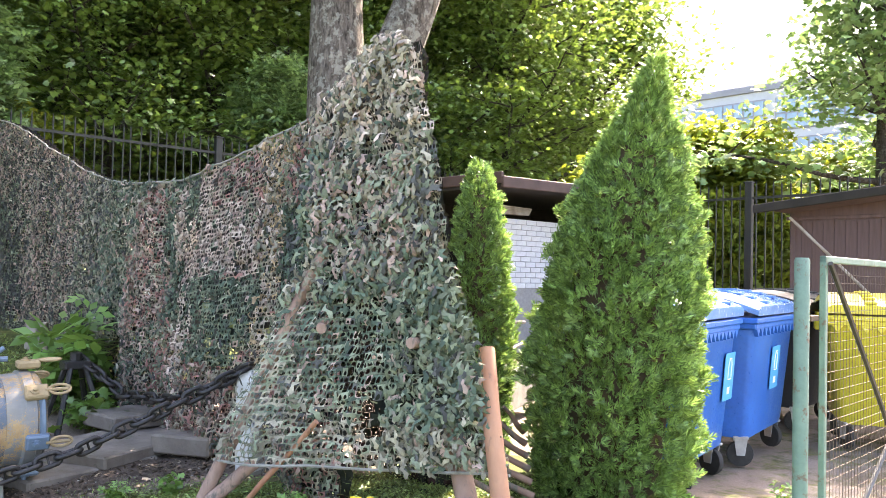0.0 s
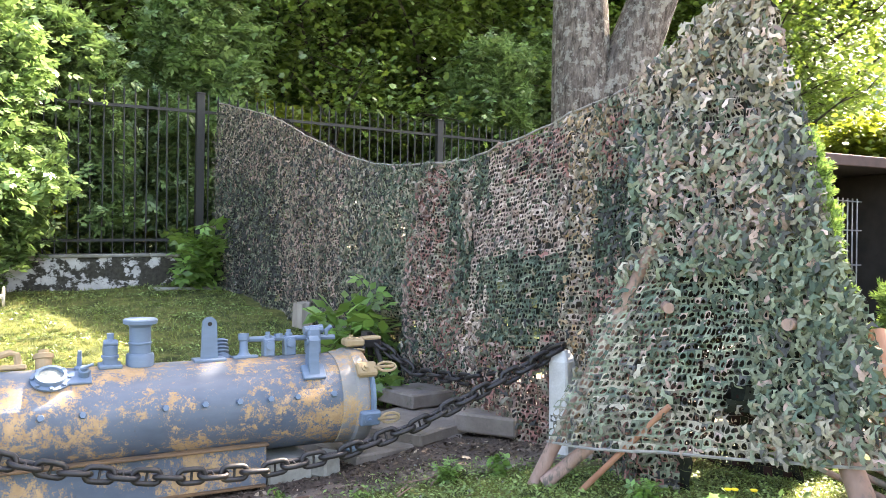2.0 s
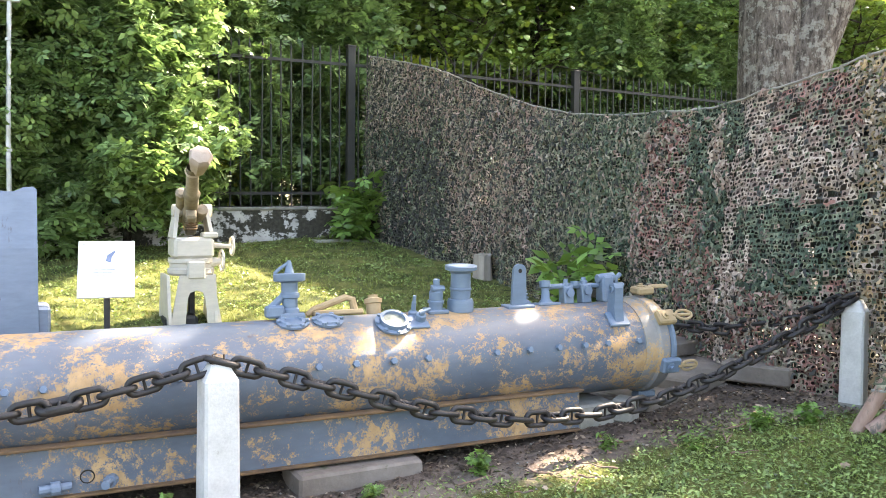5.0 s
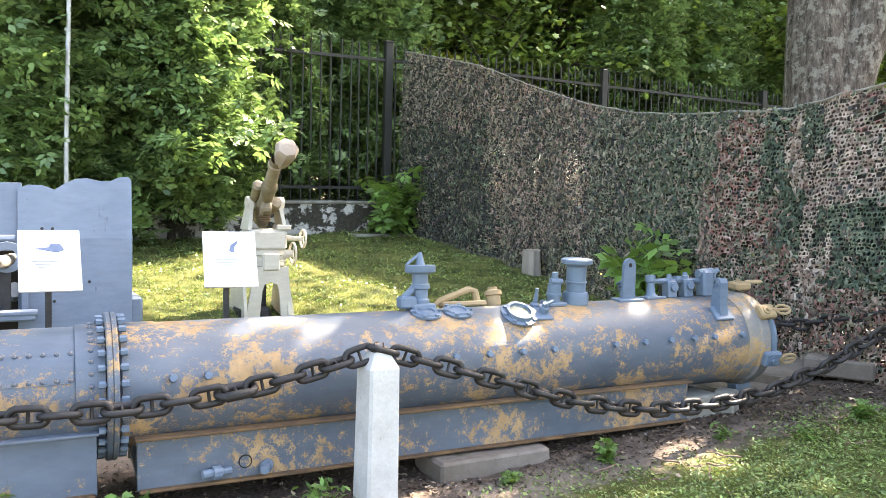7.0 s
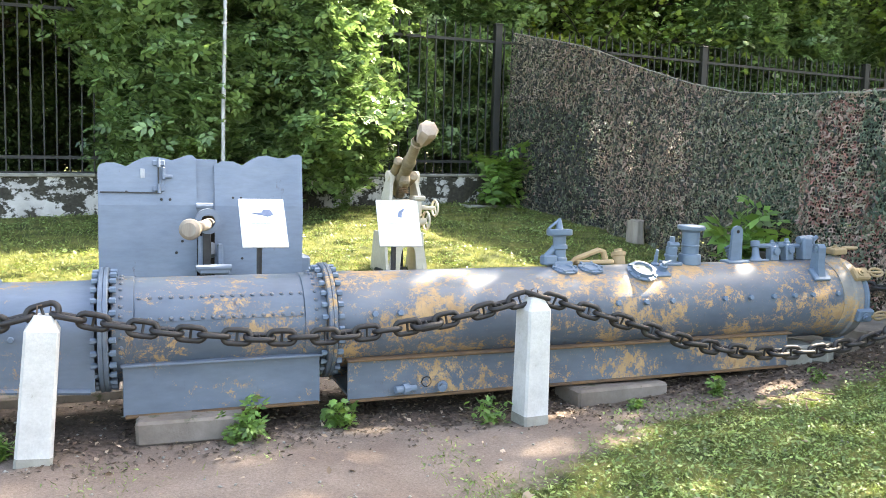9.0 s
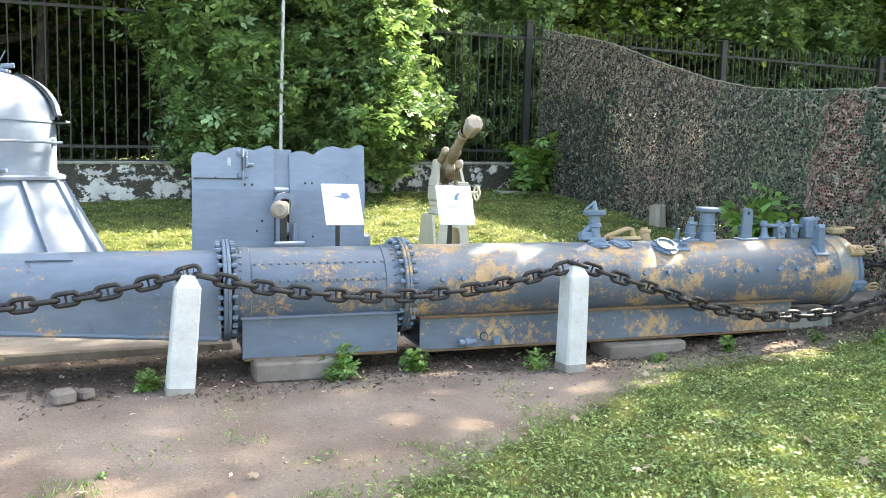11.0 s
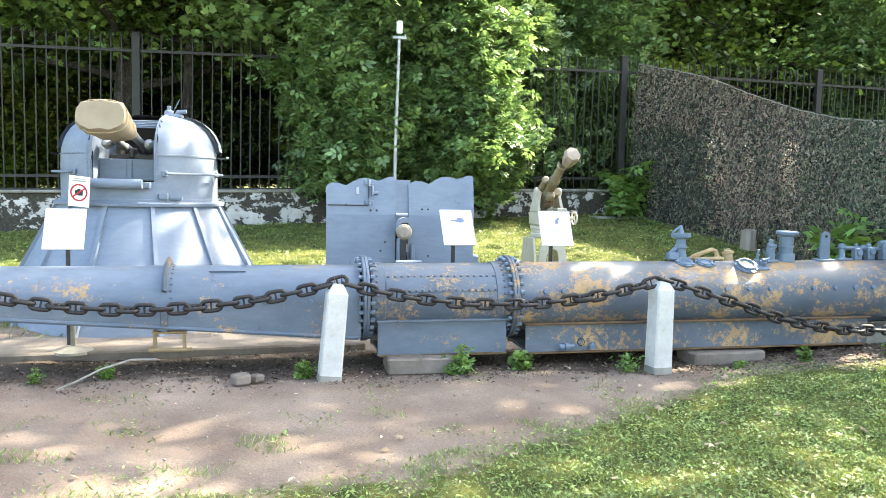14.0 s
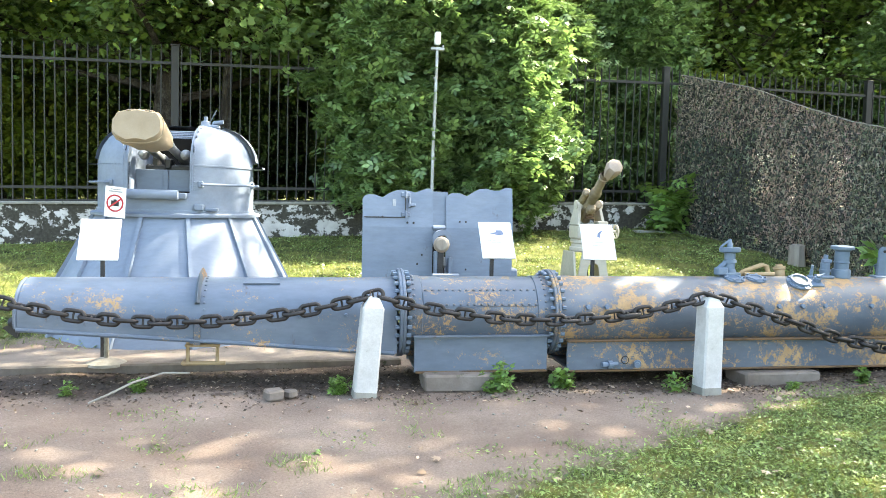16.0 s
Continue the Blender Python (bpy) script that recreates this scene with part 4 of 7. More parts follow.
def make_tube():
    t = thing("torpedo_tube", (0, AX_Y, AX_Z), "long grey-blue torpedo tube with flaking ochre patches on blocks", "torpedo tube", m=SKEW @ Matrix.Translation((0, AX_Y, AX_Z)))
    s = Shape()
    s.lathe([(0.0, -2.37), (0.29, -2.37), (0.303, -2.36), (0.303, -2.2), (0.298, -2.19), (0.298, 1.61), (0.29, 1.63), (0.0, 1.63)], 64, ALONG)
    body = part("rear_section", s, M_TUBE, t, "long section with ochre primer showing through")
    bolt = hex_bolt(0.021, 0.022).mesh("bolt", M_FIT)
    for x in (-2.14, -1.98, -1.37, -1.05, -0.66, -0.45, -0.23, -0.02, 0.42, 0.645, 0.85, 1.04, 1.21, 1.45):
        put("bolt", bolt, body, on_tube(x, 76))
    s = Shape()
    s.lathe([(0.0, -3.62), (0.285, -3.62), (0.302, -3.61), (0.302, -3.5), (0.294, -3.495), (0.294, -2.56), (0.302, -2.555), (0.302, -2.43), (0.0, -2.43)], 64, ALONG)
    mid = part("middle_section", s, M_TUBE_MID, t, "riveted middle section")
    lap = Shape()
    for w0, w1 in ((50, 74),):
        pts, n = [], 8
        for k in range(n + 1):
            w = radians(w0 + (w1 - w0) * k / n)
            for x in (-3.49, -2.565):
                for rr in (0.292, 0.301):
                    pts.append((x, -math.sin(w) * rr, math.cos(w) * rr))
        f = []
        for k in range(n):
            a, b = 4 * k, 4 * k + 4
            f += [(a + 1, a + 3, b + 3, b + 1)]
        f += [(0, 2, 3, 1), (4 * n, 4 * n + 1, 4 * n + 3, 4 * n + 2)]
        lap.add(pts, f)
    part("lap_plate", lap, M_TUBE_MID, mid)
    riv = Shape()
    riv.lathe([(0.013, 0), (0.011, 0.006), (0.006, 0.009), (0.0, 0.01)], 8)
    rm = riv.mesh("rivet", M_TUBE_MID)
    for i in range(17):
        for w in (46, 71):
            put("rivet", rm, mid, on_tube(-3.47 + i * 0.056, w, 0.0, 0.296 if w < 50 else 0.302))
    for i in range(12):
        for x in (-3.565, -2.49):
            put("rivet", rm, mid, on_tube(x, -10 + i * 11, 0.002))
    # muzzle section: round above, flat cheeks below that taper to the mouth
    v, f, n = [], [], 22
    xs = [-6.52, -6.49, -6.25, -5.6, -5.0, -4.4, -3.8, -3.70]
    for i, x in enumerate(xs):
        k = clamp((x + 6.52) / 2.82)
        zb = -0.08 - 0.21 * k
        q = 0.262 if i == 0 else 0.285
        row = [(x, -q, zb + (0.03 if i == 0 else 0))]
        for j in range(n + 1):
            w = -math.pi / 2 + math.pi * j / n
            row.append((x, q * math.sin(w), q * math.cos(w)))
        row.append((x, q, zb + (0.03 if i == 0 else 0)))
        v += row
    c = n + 3
    for i in range(len(xs) - 1):
        for j in range(c):
            k = (j + 1) % c
            f.append((i * c + j, i * c + k, (i + 1) * c + k, (i + 1) * c + j))
    f += [tuple(range(c))[::-1], tuple((len(xs) - 1) * c + j for j in range(c))]
    s = Shape().add(v, f)
    muz = part("muzzle_section", s, M_TUBE_SOUND, t, "smooth muzzle section with flat tapering cheeks")
    bead = Shape()
    bead.tube([(-6.50, -0.288, -0.075), (-5.0, -0.288, -0.185), (-3.72, -0.288, -0.287)], 0.017, 8)
    bead.tube([(-6.51, -0.27, -0.07), (-6.515, -0.27, 0.0), (-6.515, -0.25, 0.1), (-6.515, -0.19, 0.19), (-6.515, -0.1, 0.25), (-6.515, 0.0, 0.27)], 0.016, 8)
    part("edge_bead", bead, M_TUBE_SOUND, muz)
    for x in (-4.45, -4.38, -4.1):
        put("bolt", bolt, muz, Matrix.Translation((x, -0.285, 0.02)) @ Matrix.Rotation(radians(90), 4, "X") @ Matrix.Scale(0.8, 4))
    hatch = Shape()
    hatch.plate([(-0.14, 0), (0.14, 0), (0.10, 0.07), (-0.1, 0.07)], 0.012, on_tube(-4.75, 32) @ Matrix.Rotation(radians(-90), 4, "X"))
    part("lug_plate", hatch, M_TUBE_SOUND, muz)
    ring = Shape()
    ring.lathe([(0.285, -5.235), (0.325, -5.235), (0.36, -5.215), (0.325, -5.2), (0.285, -5.2)], 40, ALONG, 0.36, 0.33)
    ring.box((-5.22, -0.292, -0.1), (0.05, 0.02, 0.2), 0.004)
    part("strap_ring", ring, M_TUBE_MID, t)
    rrow = Shape()
    for w in range(0, 80, 11):
        rrow.lathe([(0.012, 0), (0.008, 0.008), (0, 0.009)], 6, on_tube(-5.17, w, 0.0, 0.287))
    tagged(part("rivet_row", rrow, M_TUBE_SOUND, t), kind="stuff")
    # flanges with their bolts
    nut = Shape()
    nut.lathe([(0.017, -0.062), (0.017, -0.034), (0.010, -0.034), (0.010, 0.034), (0.018, 0.034), (0.018, 0.066), (0.0, 0.066)], 6)
    nut.lathe([(0.0, -0.062), (0.017, -0.062)], 6)
    nm = nut.mesh("flange_bolt", M_FIT)
    for x, mt in ((-3.655, M_TUBE_SOUND), (-2.40, M_TUBE_MID)):
        fl = Shape()
        fl.lathe([(0.28, x - 0.026), (0.352, x - 0.026), (0.358, x - 0.02), (0.358, x - 0.003), (0.352, x - 0.001), (0.358, x + 0.003), (0.358, x + 0.02), (0.352, x + 0.026), (0.28, x + 0.026)], 64, ALONG)
        o = part("flange", fl, mt, t)
        for i in range(28):
            w = 2 * math.pi * i / 28
            put("flange_bolt", nm, o, Matrix.Translation((x, 0.330 * math.sin(w), 0.330 * math.cos(w))) @ Matrix.Rotation(radians(90), 4, "Y"))
    # long foot plates and ledges
    for x0, x1, zt, zb, mt in ((-2.30, 1.02, -0.21, -0.455, M_TUBE_MID), (-3.56, -2.47, -0.16, -0.445, M_TUBE_SOUND)):
        pl, le = Shape(), Shape()
        pl.box(((x0 + x1) / 2, -0.265, (zt + zb) / 2), (x1 - x0, 0.02, zt - zb), 0.004)
        part("foot_plate", pl, mt, t)
        pl = Shape().box(((x0 + x1) / 2, 0.265, (zt + zb) / 2), (x1 - x0, 0.02, zt - zb), 0.004)
        part("foot_plate", pl, mt, t)
        pl = Shape().box(((x0 + x1) / 2, 0, zb + 0.02), (x1 - x0 - 0.02, 0.50, 0.02), 0.004)
        part("sole_plate", pl, mt, t)
        le.box(((x0 + x1) / 2, -0.272, zt + 0.004), (x1 - x0 + 0.02, 0.075, 0.014), 0.004)
        part("rusty_ledge", le, M_RUST if mt is M_TUBE_MID else M_TUBE_SOUND, t, "rusted angle along the foot plate" if mt is M_TUBE_MID else "")
        ed = Shape()
        ed.box(((x0 + x1) / 2, -0.285, zb + 0.003), (x1 - x0 - 0.02, 0.05, 0.014), 0.004)
        part("base_strip", ed, M_RUST, t, "rusty edge strip")
    for x, w in ((-1.95, 8), (-1.70, 68)):
        plug = Shape()
        m = Matrix.Translation((x, -0.30, -0.40)) @ Matrix.Rotation(radians(w), 4, "Z") @ ALONG
        plug.lathe([(0.0, -0.06), (0.022, -0.06), (0.022, -0.01), (0.032, -0.01), (0.032, 0.03), (0.02, 0.035), (0.02, 0.08), (0.0, 0.08)], 10, m)
        part("drain_plug", plug, M_FIT, t)
    # black disc painted as the shade inside the hole
    hole = Shape()
    hole.lathe([(0.0, 0), (0.034, 0), (0.034, 0.004), (0.028, 0.006)], 16, Matrix.Translation((-1.80, -0.274, -0.37)) @ Matrix.Rotation(radians(90), 4, "X"))
    part("drain_hole", hole, M_NEAR_BLACK, t)
    # bracket under the muzzle
    br = Shape()
    for x in (-5.30, -5.08):
        br.tube([(x, -0.2, -0.19), (x, -0.2, -0.36)], 0.014, 8)
    br.tube([(-5.34, -0.2, -0.36), (-5.02, -0.2, -0.36)], 0.017, 8)
    br.tube([(-5.34, -0.1, -0.36), (-5.34, -0.2, -0.36)], 0.014, 8)
    br.box((-5.19, -0.2, -0.22), (0.26, 0.05, 0.02))
    part("bracket", br, M_OCHRE, t, "ochre bracket under the muzzle")
    cock = Shape()
    cock.lathe([(0, -0.06), (0.04, -0.06), (0.05, -0.03), (0.04, 0.0), (0.0, 0.01)], 12, Matrix.Translation((-6.54, -0.12, -0.05)) @ ALONG)
    cock.plate([(-0.02, -0.03), (0.08, -0.11), (0.1, -0.03), (0.04, 0.0)], 0.05, Matrix.Translation((-6.62, -0.16, -0.05)))
    part("mouth_fitting", cock, M_DARK, t)

    # fittings on top
    def fitting(name, x, turn, build, material, label="", r=0.298):
        s = Shape()
        build(s)
        return part(name, s, material, t, label, m=on_tube(x - 0.045, turn, -0.006, r))

    def valve(s):
        s.box((0, 0, 0.02), (0.15, 0.12, 0.04), 0.01)
        s.lathe([(0.052, 0.03), (0.052, 0.06), (0.043, 0.07), (0.043, 0.12), (0.055, 0.125), (0.055, 0.15), (0.046, 0.155), (0.046, 0.21), (0.088, 0.22), (0.09, 0.225), (0.09, 0.258), (0.082, 0.262), (0.0, 0.264)], 24)
        s.box((-0.09, -0.01, 0.05), (0.1, 0.09, 0.07), 0.012)
        s.tube([(-0.12, 0, 0.06), (-0.02, 0, 0.15)], 0.022, 8)
        s.lathe([(0.028, 0.262), (0.02, 0.30), (0.012, 0.335), (0.0, 0.336)], 12)
        s.tube([(-0.085, 0, 0.262), (-0.06, 0, 0.285), (0.0, 0, 0.325)], 0.01, 8)
    fitting("vent_valve", -0.69, -4, valve, M_FIT, "blue valve with a flanged head")

    def handhole(s):
        s.lathe([(0.0, 0.0), (0.088, 0.0), (0.09, 0.012), (0.072, 0.014), (0.068, 0.024), (0.05, 0.024), (0.046, 0.014), (0.0, 0.012)], 24)
        for k in range(6):
            w = math.pi * k / 3
            s.lathe([(0.014, 0.01), (0.014, 0.026), (0, 0.027)], 6, Matrix.Translation((0.078 * math.cos(w), 0.078 * math.sin(w), 0)))
    fitting("hand_hole", -0.70, 15, handhole, M_FIT)
    fitting("hand_hole", -0.50, 15, handhole, M_FIT)

    def handle(s):
        s.tube([(-0.16, 0, 0.02), (-0.12, 0, 0.05), (0.08, 0, 0.115), (0.12, 0, 0.10), (0.13, 0, 0.03)], [0.016, 0.02, 0.02, 0.022, 0.024], 8)
        s.box((0.02, -0.02, 0.025), (0.3, 0.06, 0.03), 0.01)
        s.lathe([(0.045, 0.0), (0.045, 0.07), (0.055, 0.075), (0.055, 0.10), (0.03, 0.11), (0.03, 0.125), (0.0, 0.126)], 16, Matrix.Translation((0.26, 0.03, 0)))
    fitting("lever", -0.42, -14, handle, M_OCHRE, "ochre lever with a round boss")

    def gauge(s):
        s.lathe([(0.0, 0.0), (0.105, 0.0), (0.108, 0.014), (0.085, 0.018), (0.083, 0.045), (0.066, 0.045), (0.062, 0.028)], 32)
        s.box((0.13, 0, 0.008), (0.16, 0.12, 0.016), 0.006)
        for k in range(8):
            w = math.pi * k / 4
            s.lathe([(0.012, 0.012), (0.012, 0.026), (0, 0.027)], 6, Matrix.Translation((0.096 * math.cos(w), 0.096 * math.sin(w), 0)))
        s.lathe([(0.032, 0.01), (0.03, 0.05), (0.02, 0.055), (0.018, 0.075), (0.0, 0.076)], 12, Matrix.Translation((0.17, 0.01, 0)))
        s.tube([(0.15, 0.0, 0.07), (0.22, 0.015, 0.085)], 0.009, 8)
    fitting("sight_frame", -0.13, 29, gauge, M_FIT, "round sight glass frame with a small cock")

    def pane(s):
        s.lathe([(0.0, 0.031), (0.064, 0.031)], 24)
    fitting("sight_glass", -0.13, 29, pane, M_GLASS, "dull sight glass")

    def cock2(s):
        s.box((0, 0, 0.012), (0.13, 0.12, 0.024), 0.01)
        s.lathe([(0.042, 0.02), (0.042, 0.13), (0.035, 0.135), (0.035, 0.165), (0.02, 0.17), (0.02, 0.205), (0.0, 0.207)], 16)
        s.tube([(-0.04, -0.02, 0.15), (0.04, -0.02, 0.15)], 0.018, 8)
        s.lathe([(0.05, 0.06), (0.05, 0.075), (0.042, 0.078)], 16)
    fitting("stop_cock", 0.19, 4, cock2, M_FIT)

    def small_cock(s):
        s.lathe([(0.03, 0.0), (0.028, 0.03), (0.014, 0.04), (0.014, 0.09), (0.0, 0.092)], 12)
        s.tube([(0, 0, 0.09), (0.0, 0, 0.13)], 0.011, 8)
    fitting("small_cock", 0.02, 14, small_cock, M_FIT)

    def pot(s):
        s.lathe([(0.0, 0), (0.082, 0.0), (0.082, 0.055), (0.076, 0.075), (0.062, 0.078), (0.062, 0.13), (0.068, 0.135), (0.068, 0.142), (0.062, 0.147), (0.062, 0.235), (0.075, 0.25), (0.098, 0.256), (0.1, 0.278), (0.094, 0.284), (0.0, 0.286)], 32)
    fitting("flanged_pot", 0.36, 2, pot, M_FIT, "blue pot with a wide flanged cap")

    def lug(s):
        s.box((0, 0, 0.01), (0.2, 0.1, 0.02), 0.006)
        ring = [(-0.052, 0.01)] + [(0.045 * math.cos(math.pi - math.pi * k / 8), 0.235 + 0.045 * math.sin(math.pi * k / 8)) for k in range(9)] + [(0.052, 0.01)]
        s.plate(ring, 0.024, Matrix.Translation((0, -0.012, 0)))
    fitting("lifting_lug", 0.77, 2, lug, M_FIT, "blue lifting lug with an eye")

    # black disc on the lug's face, painted as the shaded eye
    def eye(s):
        s.lathe([(0.0, 0.0), (0.014, 0.0)], 12, Matrix.Translation((0, -0.0135, 0.236)) @ Matrix.Rotation(radians(90), 4, "X"))
    fitting("lug_eye", 0.77, 2, eye, M_NEAR_BLACK)

    def spring(s):
        for k in range(5):
            s.lathe([(0.03, 0.0), (0.05, 0.006), (0.05, 0.014), (0.03, 0.02)], 14, Matrix.Translation((0, 0, 0.03 + k * 0.024)))
        s.lathe([(0.0, 0), (0.06, 0), (0.06, 0.03), (0.03, 0.03), (0.03, 0.15), (0.0, 0.15)], 14)
    fitting("spring_stack", 0.88, -24, spring, M_FIT)

    def manifold(s):
        s.box((0.0, 0, 0.01), (0.16, 0.12, 0.02), 0.006)
        s.lathe([(0.05, 0.015), (0.03, 0.04), (0.026, 0.11), (0.036, 0.12), (0.036, 0.16), (0.0, 0.165)], 12)
        s.tube([(0, 0, 0.12), (0.16, 0, 0.12), (0.42, 0, 0.115), (0.62, 0, 0.11)], 0.018, 8)
        for x, h in ((0.16, 0.12), (0.30, 0.13), (0.46, 0.15)):
            s.box((x, 0, h / 2), (0.075, 0.08, h), 0.01)
            s.lathe([(0.026, h), (0.026, h + 0.02), (0.016, h + 0.025), (0.016, h + 0.045), (0.0, h + 0.046)], 10, Matrix.Translation((x, 0, 0)))
            s.lathe([(0.03, 0), (0.03, 0.02), (0.0, 0.022)], 8, Matrix.Translation((x, -0.04, h - 0.045)) @ Matrix.Rotation(radians(90), 4, "X"))
        s.tube([(0.23, 0, 0.12), (0.23, 0.0, 0.15)], 0.03, 8)
        s.tube([(0.56, 0, 0.10), (0.56, 0, 0.155), (0.60, 0, 0.185)], 0.017, 8)
    fitting("valve_manifold", 1.0, -6, manifold, M_FIT, "row of small blue valves joined by a pipe")

    def arm(s):
        side = Matrix.Rotation(radians(-46), 4, "X") @ Matrix.Rotation(radians(90), 4, "Z")
        s.plate([(-0.04, -0.02), (0.03, -0.06), (0.075, -0.02), (0.06, 0.05), (0.045, 0.20), (0.035, 0.235), (-0.005, 0.24), (-0.025, 0.21), (-0.02, 0.08)], 0.065, side @ Matrix.Translation((0, -0.032, 0)))
        s.lathe([(0.022, 0), (0.022, 0.085), (0.012, 0.095), (0.0, 0.095)], 12, side @ Matrix.Translation((0.01, 0.045, 0.2)) @ Matrix.Rotation(radians(90), 4, "X"))
        s.box((0, 0.0, 0.012), (0.15, 0.11, 0.024), 0.008)
    fitting("curved_arm", 1.385, 46, arm, M_FIT, "stout blue bracket arm")
    fitting("curved_arm", 1.46, -4, lambda s: s.box((0, 0, 0.09), (0.09, 0.1, 0.18), 0.014).tube([(-0.06, 0, 0.16), (0.07, 0, 0.17)], 0.03, 10), M_FIT)

    # breech ring, door, clamps and hooks
    s = Shape()
    s.lathe([(0.29, 1.51), (0.304, 1.515), (0.304, 1.54), (0.309, 1.61), (0.326, 1.625), (0.326, 1.685), (0.312, 1.695), (0.312, 1.725), (0.294, 1.74), (0.255, 1.762), (0.12, 1.79), (0.0, 1.795)], 64, ALONG)
    part("breech_door", s, M_BREECH, t, "domed breech ring and door, blue over ochre")
    for turn in (4, 52, 106, -46, -100, 170):
        c = Shape()
        c.box((0, 0, 0.022), (0.14, 0.10, 0.05), 0.012)
        c.lathe([(0.03, 0.04), (0.03, 0.055), (0.014, 0.056), (0.014, 0.07), (0, 0.071)], 10, Matrix.Translation((-0.015, 0, 0)))
        part("clamp", c, M_OCHRE if turn < 100 else M_FIT, t, m=on_tube(1.685, turn, 0.0, 0.322 if turn != 4 else 0.345))
        if turn in (4, 52, 106, -46):
            hk = Shape()
            loop = [(0.09 + 0.02 + 0.05 * math.cos(w) * 1.3, 0.034 * math.sin(w), 0.03) for w in [2 * math.pi * k / 14 for k in range(15)]]
            hk.tube(loop, 0.0095, 7, False)
            hk.tube([(0.02, 0, 0.03), (0.16, 0, 0.03)], 0.011, 7)
            part("clamp_ring", hk, M_OCHRE, t, "ochre loop handle", m=on_tube(1.71, turn, 0.0, 0.335 if turn != 4 else 0.36))
    strip = Shape()
    strip.lathe([(0.314, 1.70), (0.337, 1.71), (0.337, 1.73), (0.314, 1.74)], 24, ALONG, 0.2, 0.62)
    part("guard_strip", strip, M_FIT, t)


make_tube()


def concrete_block(at, size, material, label, name="concrete_block", turn=0.0, seed=1):
    s = Shape()
    s.box((0, 0, size[2] / 2), size, 0.015)
    me = s.mesh(name, material, 30)
    b = bmesh.new()
    b.from_mesh(me)
    bmesh.ops.subdivide_edges(b, edges=[e for e in b.edges if e.calc_length() > 0.12], cuts=3, use_grid_fill=True)
    for v in b.verts:
        v.co += v.co.normalized() * 0.012 * noise.noise(v.co * 9 + Vector((seed, 0, 0)))
    b.to_mesh(me)
    b.free()
    return tagged(put(name, me, None, pose(*at, 0, 0, turn)), label, "block")


concrete_block((-3.17, 5.86, -0.05), (0.58, 0.34, 0.135), M_SLAB, "mossy concrete block under the tube", turn=-3.8, seed=1)
concrete_block((-0.42, 5.70, -0.05), (0.72, 0.32, 0.125), M_SLAB, "crumbling concrete block under the tube", seed=2)
concrete_block((1.22, 5.86, 0.0), (0.3, 0.5, 0.235), M_BARE, "grey concrete block under the tube", seed=4)
concrete_block((-5.2, 7.15, -0.12), (3.4, 1.1, 0.16), M_SLAB, "flat earth-stained concrete slab beside the tube", "slab", 1, 3)
concrete_block((1.45, 5.62, 0.1), (0.16, 0.14, 0.15), M_BARE, "small rounded stone by the tube", "stone", 30, 8)
concrete_block((2.75, 6.35, 0.16), (1.5, 0.75, 0.10), M_SLAB, "weathered concrete slab below the net", "slab", 24, 5)
concrete_block((2.95, 6.75, 0.27), (0.85, 0.5, 0.12), M_SLAB, "upper weathered concrete slab below the net", "slab", 8, 6)
concrete_block((3.1, 5.9, 0.2), (0.8, 0.5, 0.14), M_SLAB, "cracked concrete slab below the net", "slab", 30, 7)
concrete_block((2.1, 6.2, 0.09), (1.0, 0.9, 0.09), M_SLAB, "sunken paving slab by the breech", "slab", 12, 9)
concrete_block((2.75, 13.35, 0.88), (1.5, 0.28, 0.08), M_BARE, "narrow concrete kerb at the wall foot", "kerb", 0, 10)

# ---- posts and chain ----


def post(at, label, h=0.74, lean=0.0, turn=0.0, w=0.168, material=None):
    p = thing("bollard", at, label, "bollard", "chain bollards", m=pose(*at, 0, lean, turn))
    s, foot = Shape(), Shape()
    q = w / 2

    def loft(shape, rings):
        v, f = [], []
        for z, a in rings:
            c = a * 0.16
            v += [(-a + c, -a, z), (a - c, -a, z), (a, -a + c, z), (a, a - c, z), (a - c, a, z), (-a + c, a, z), (-a, a - c, z), (-a, -a + c, z)]
        for i in range(len(rings) - 1):
            for j in range(8):
                k = (j + 1) % 8
                f.append((i * 8 + j, i * 8 + k, i * 8 + 8 + k, i * 8 + 8 + j))
        f += [tuple(range(8))[::-1], tuple((len(rings) - 1) * 8 + j for j in range(8))]
        shape.add(v, f)
    loft(foot, [(-0.12, q * 1.06), (0.03, q * 1.05), (0.05, q * 1.02)])
    loft(s, [(0.045, q * 1.02), (h * 0.5, q * 0.98), (h - 0.075, q * 0.95), (h - 0.02, q * 0.6), (h, q * 0.5)])
    part("shaft", s, material or M_POST, p, smooth=20)
    part("bare_foot", foot, M_BARE, p, "bare grey concrete foot", smooth=20)
    st = Shape()
    st.tube([(-0.03, -0.01, h - 0.02), (-0.03, -0.01, h + 0.045), (-0.01, -0.01, h + 0.05)], 0.004, 6)
    st.tube([(0.03, 0.01, h - 0.02), (0.03, 0.01, h + 0.04)], 0.004, 6)
    part("wire_tie", st, M_WIRE, p)
    return Vector(at) + Matrix.Rotation(radians(lean), 3, "Y") @ Vector((0, 0, h + 0.012))


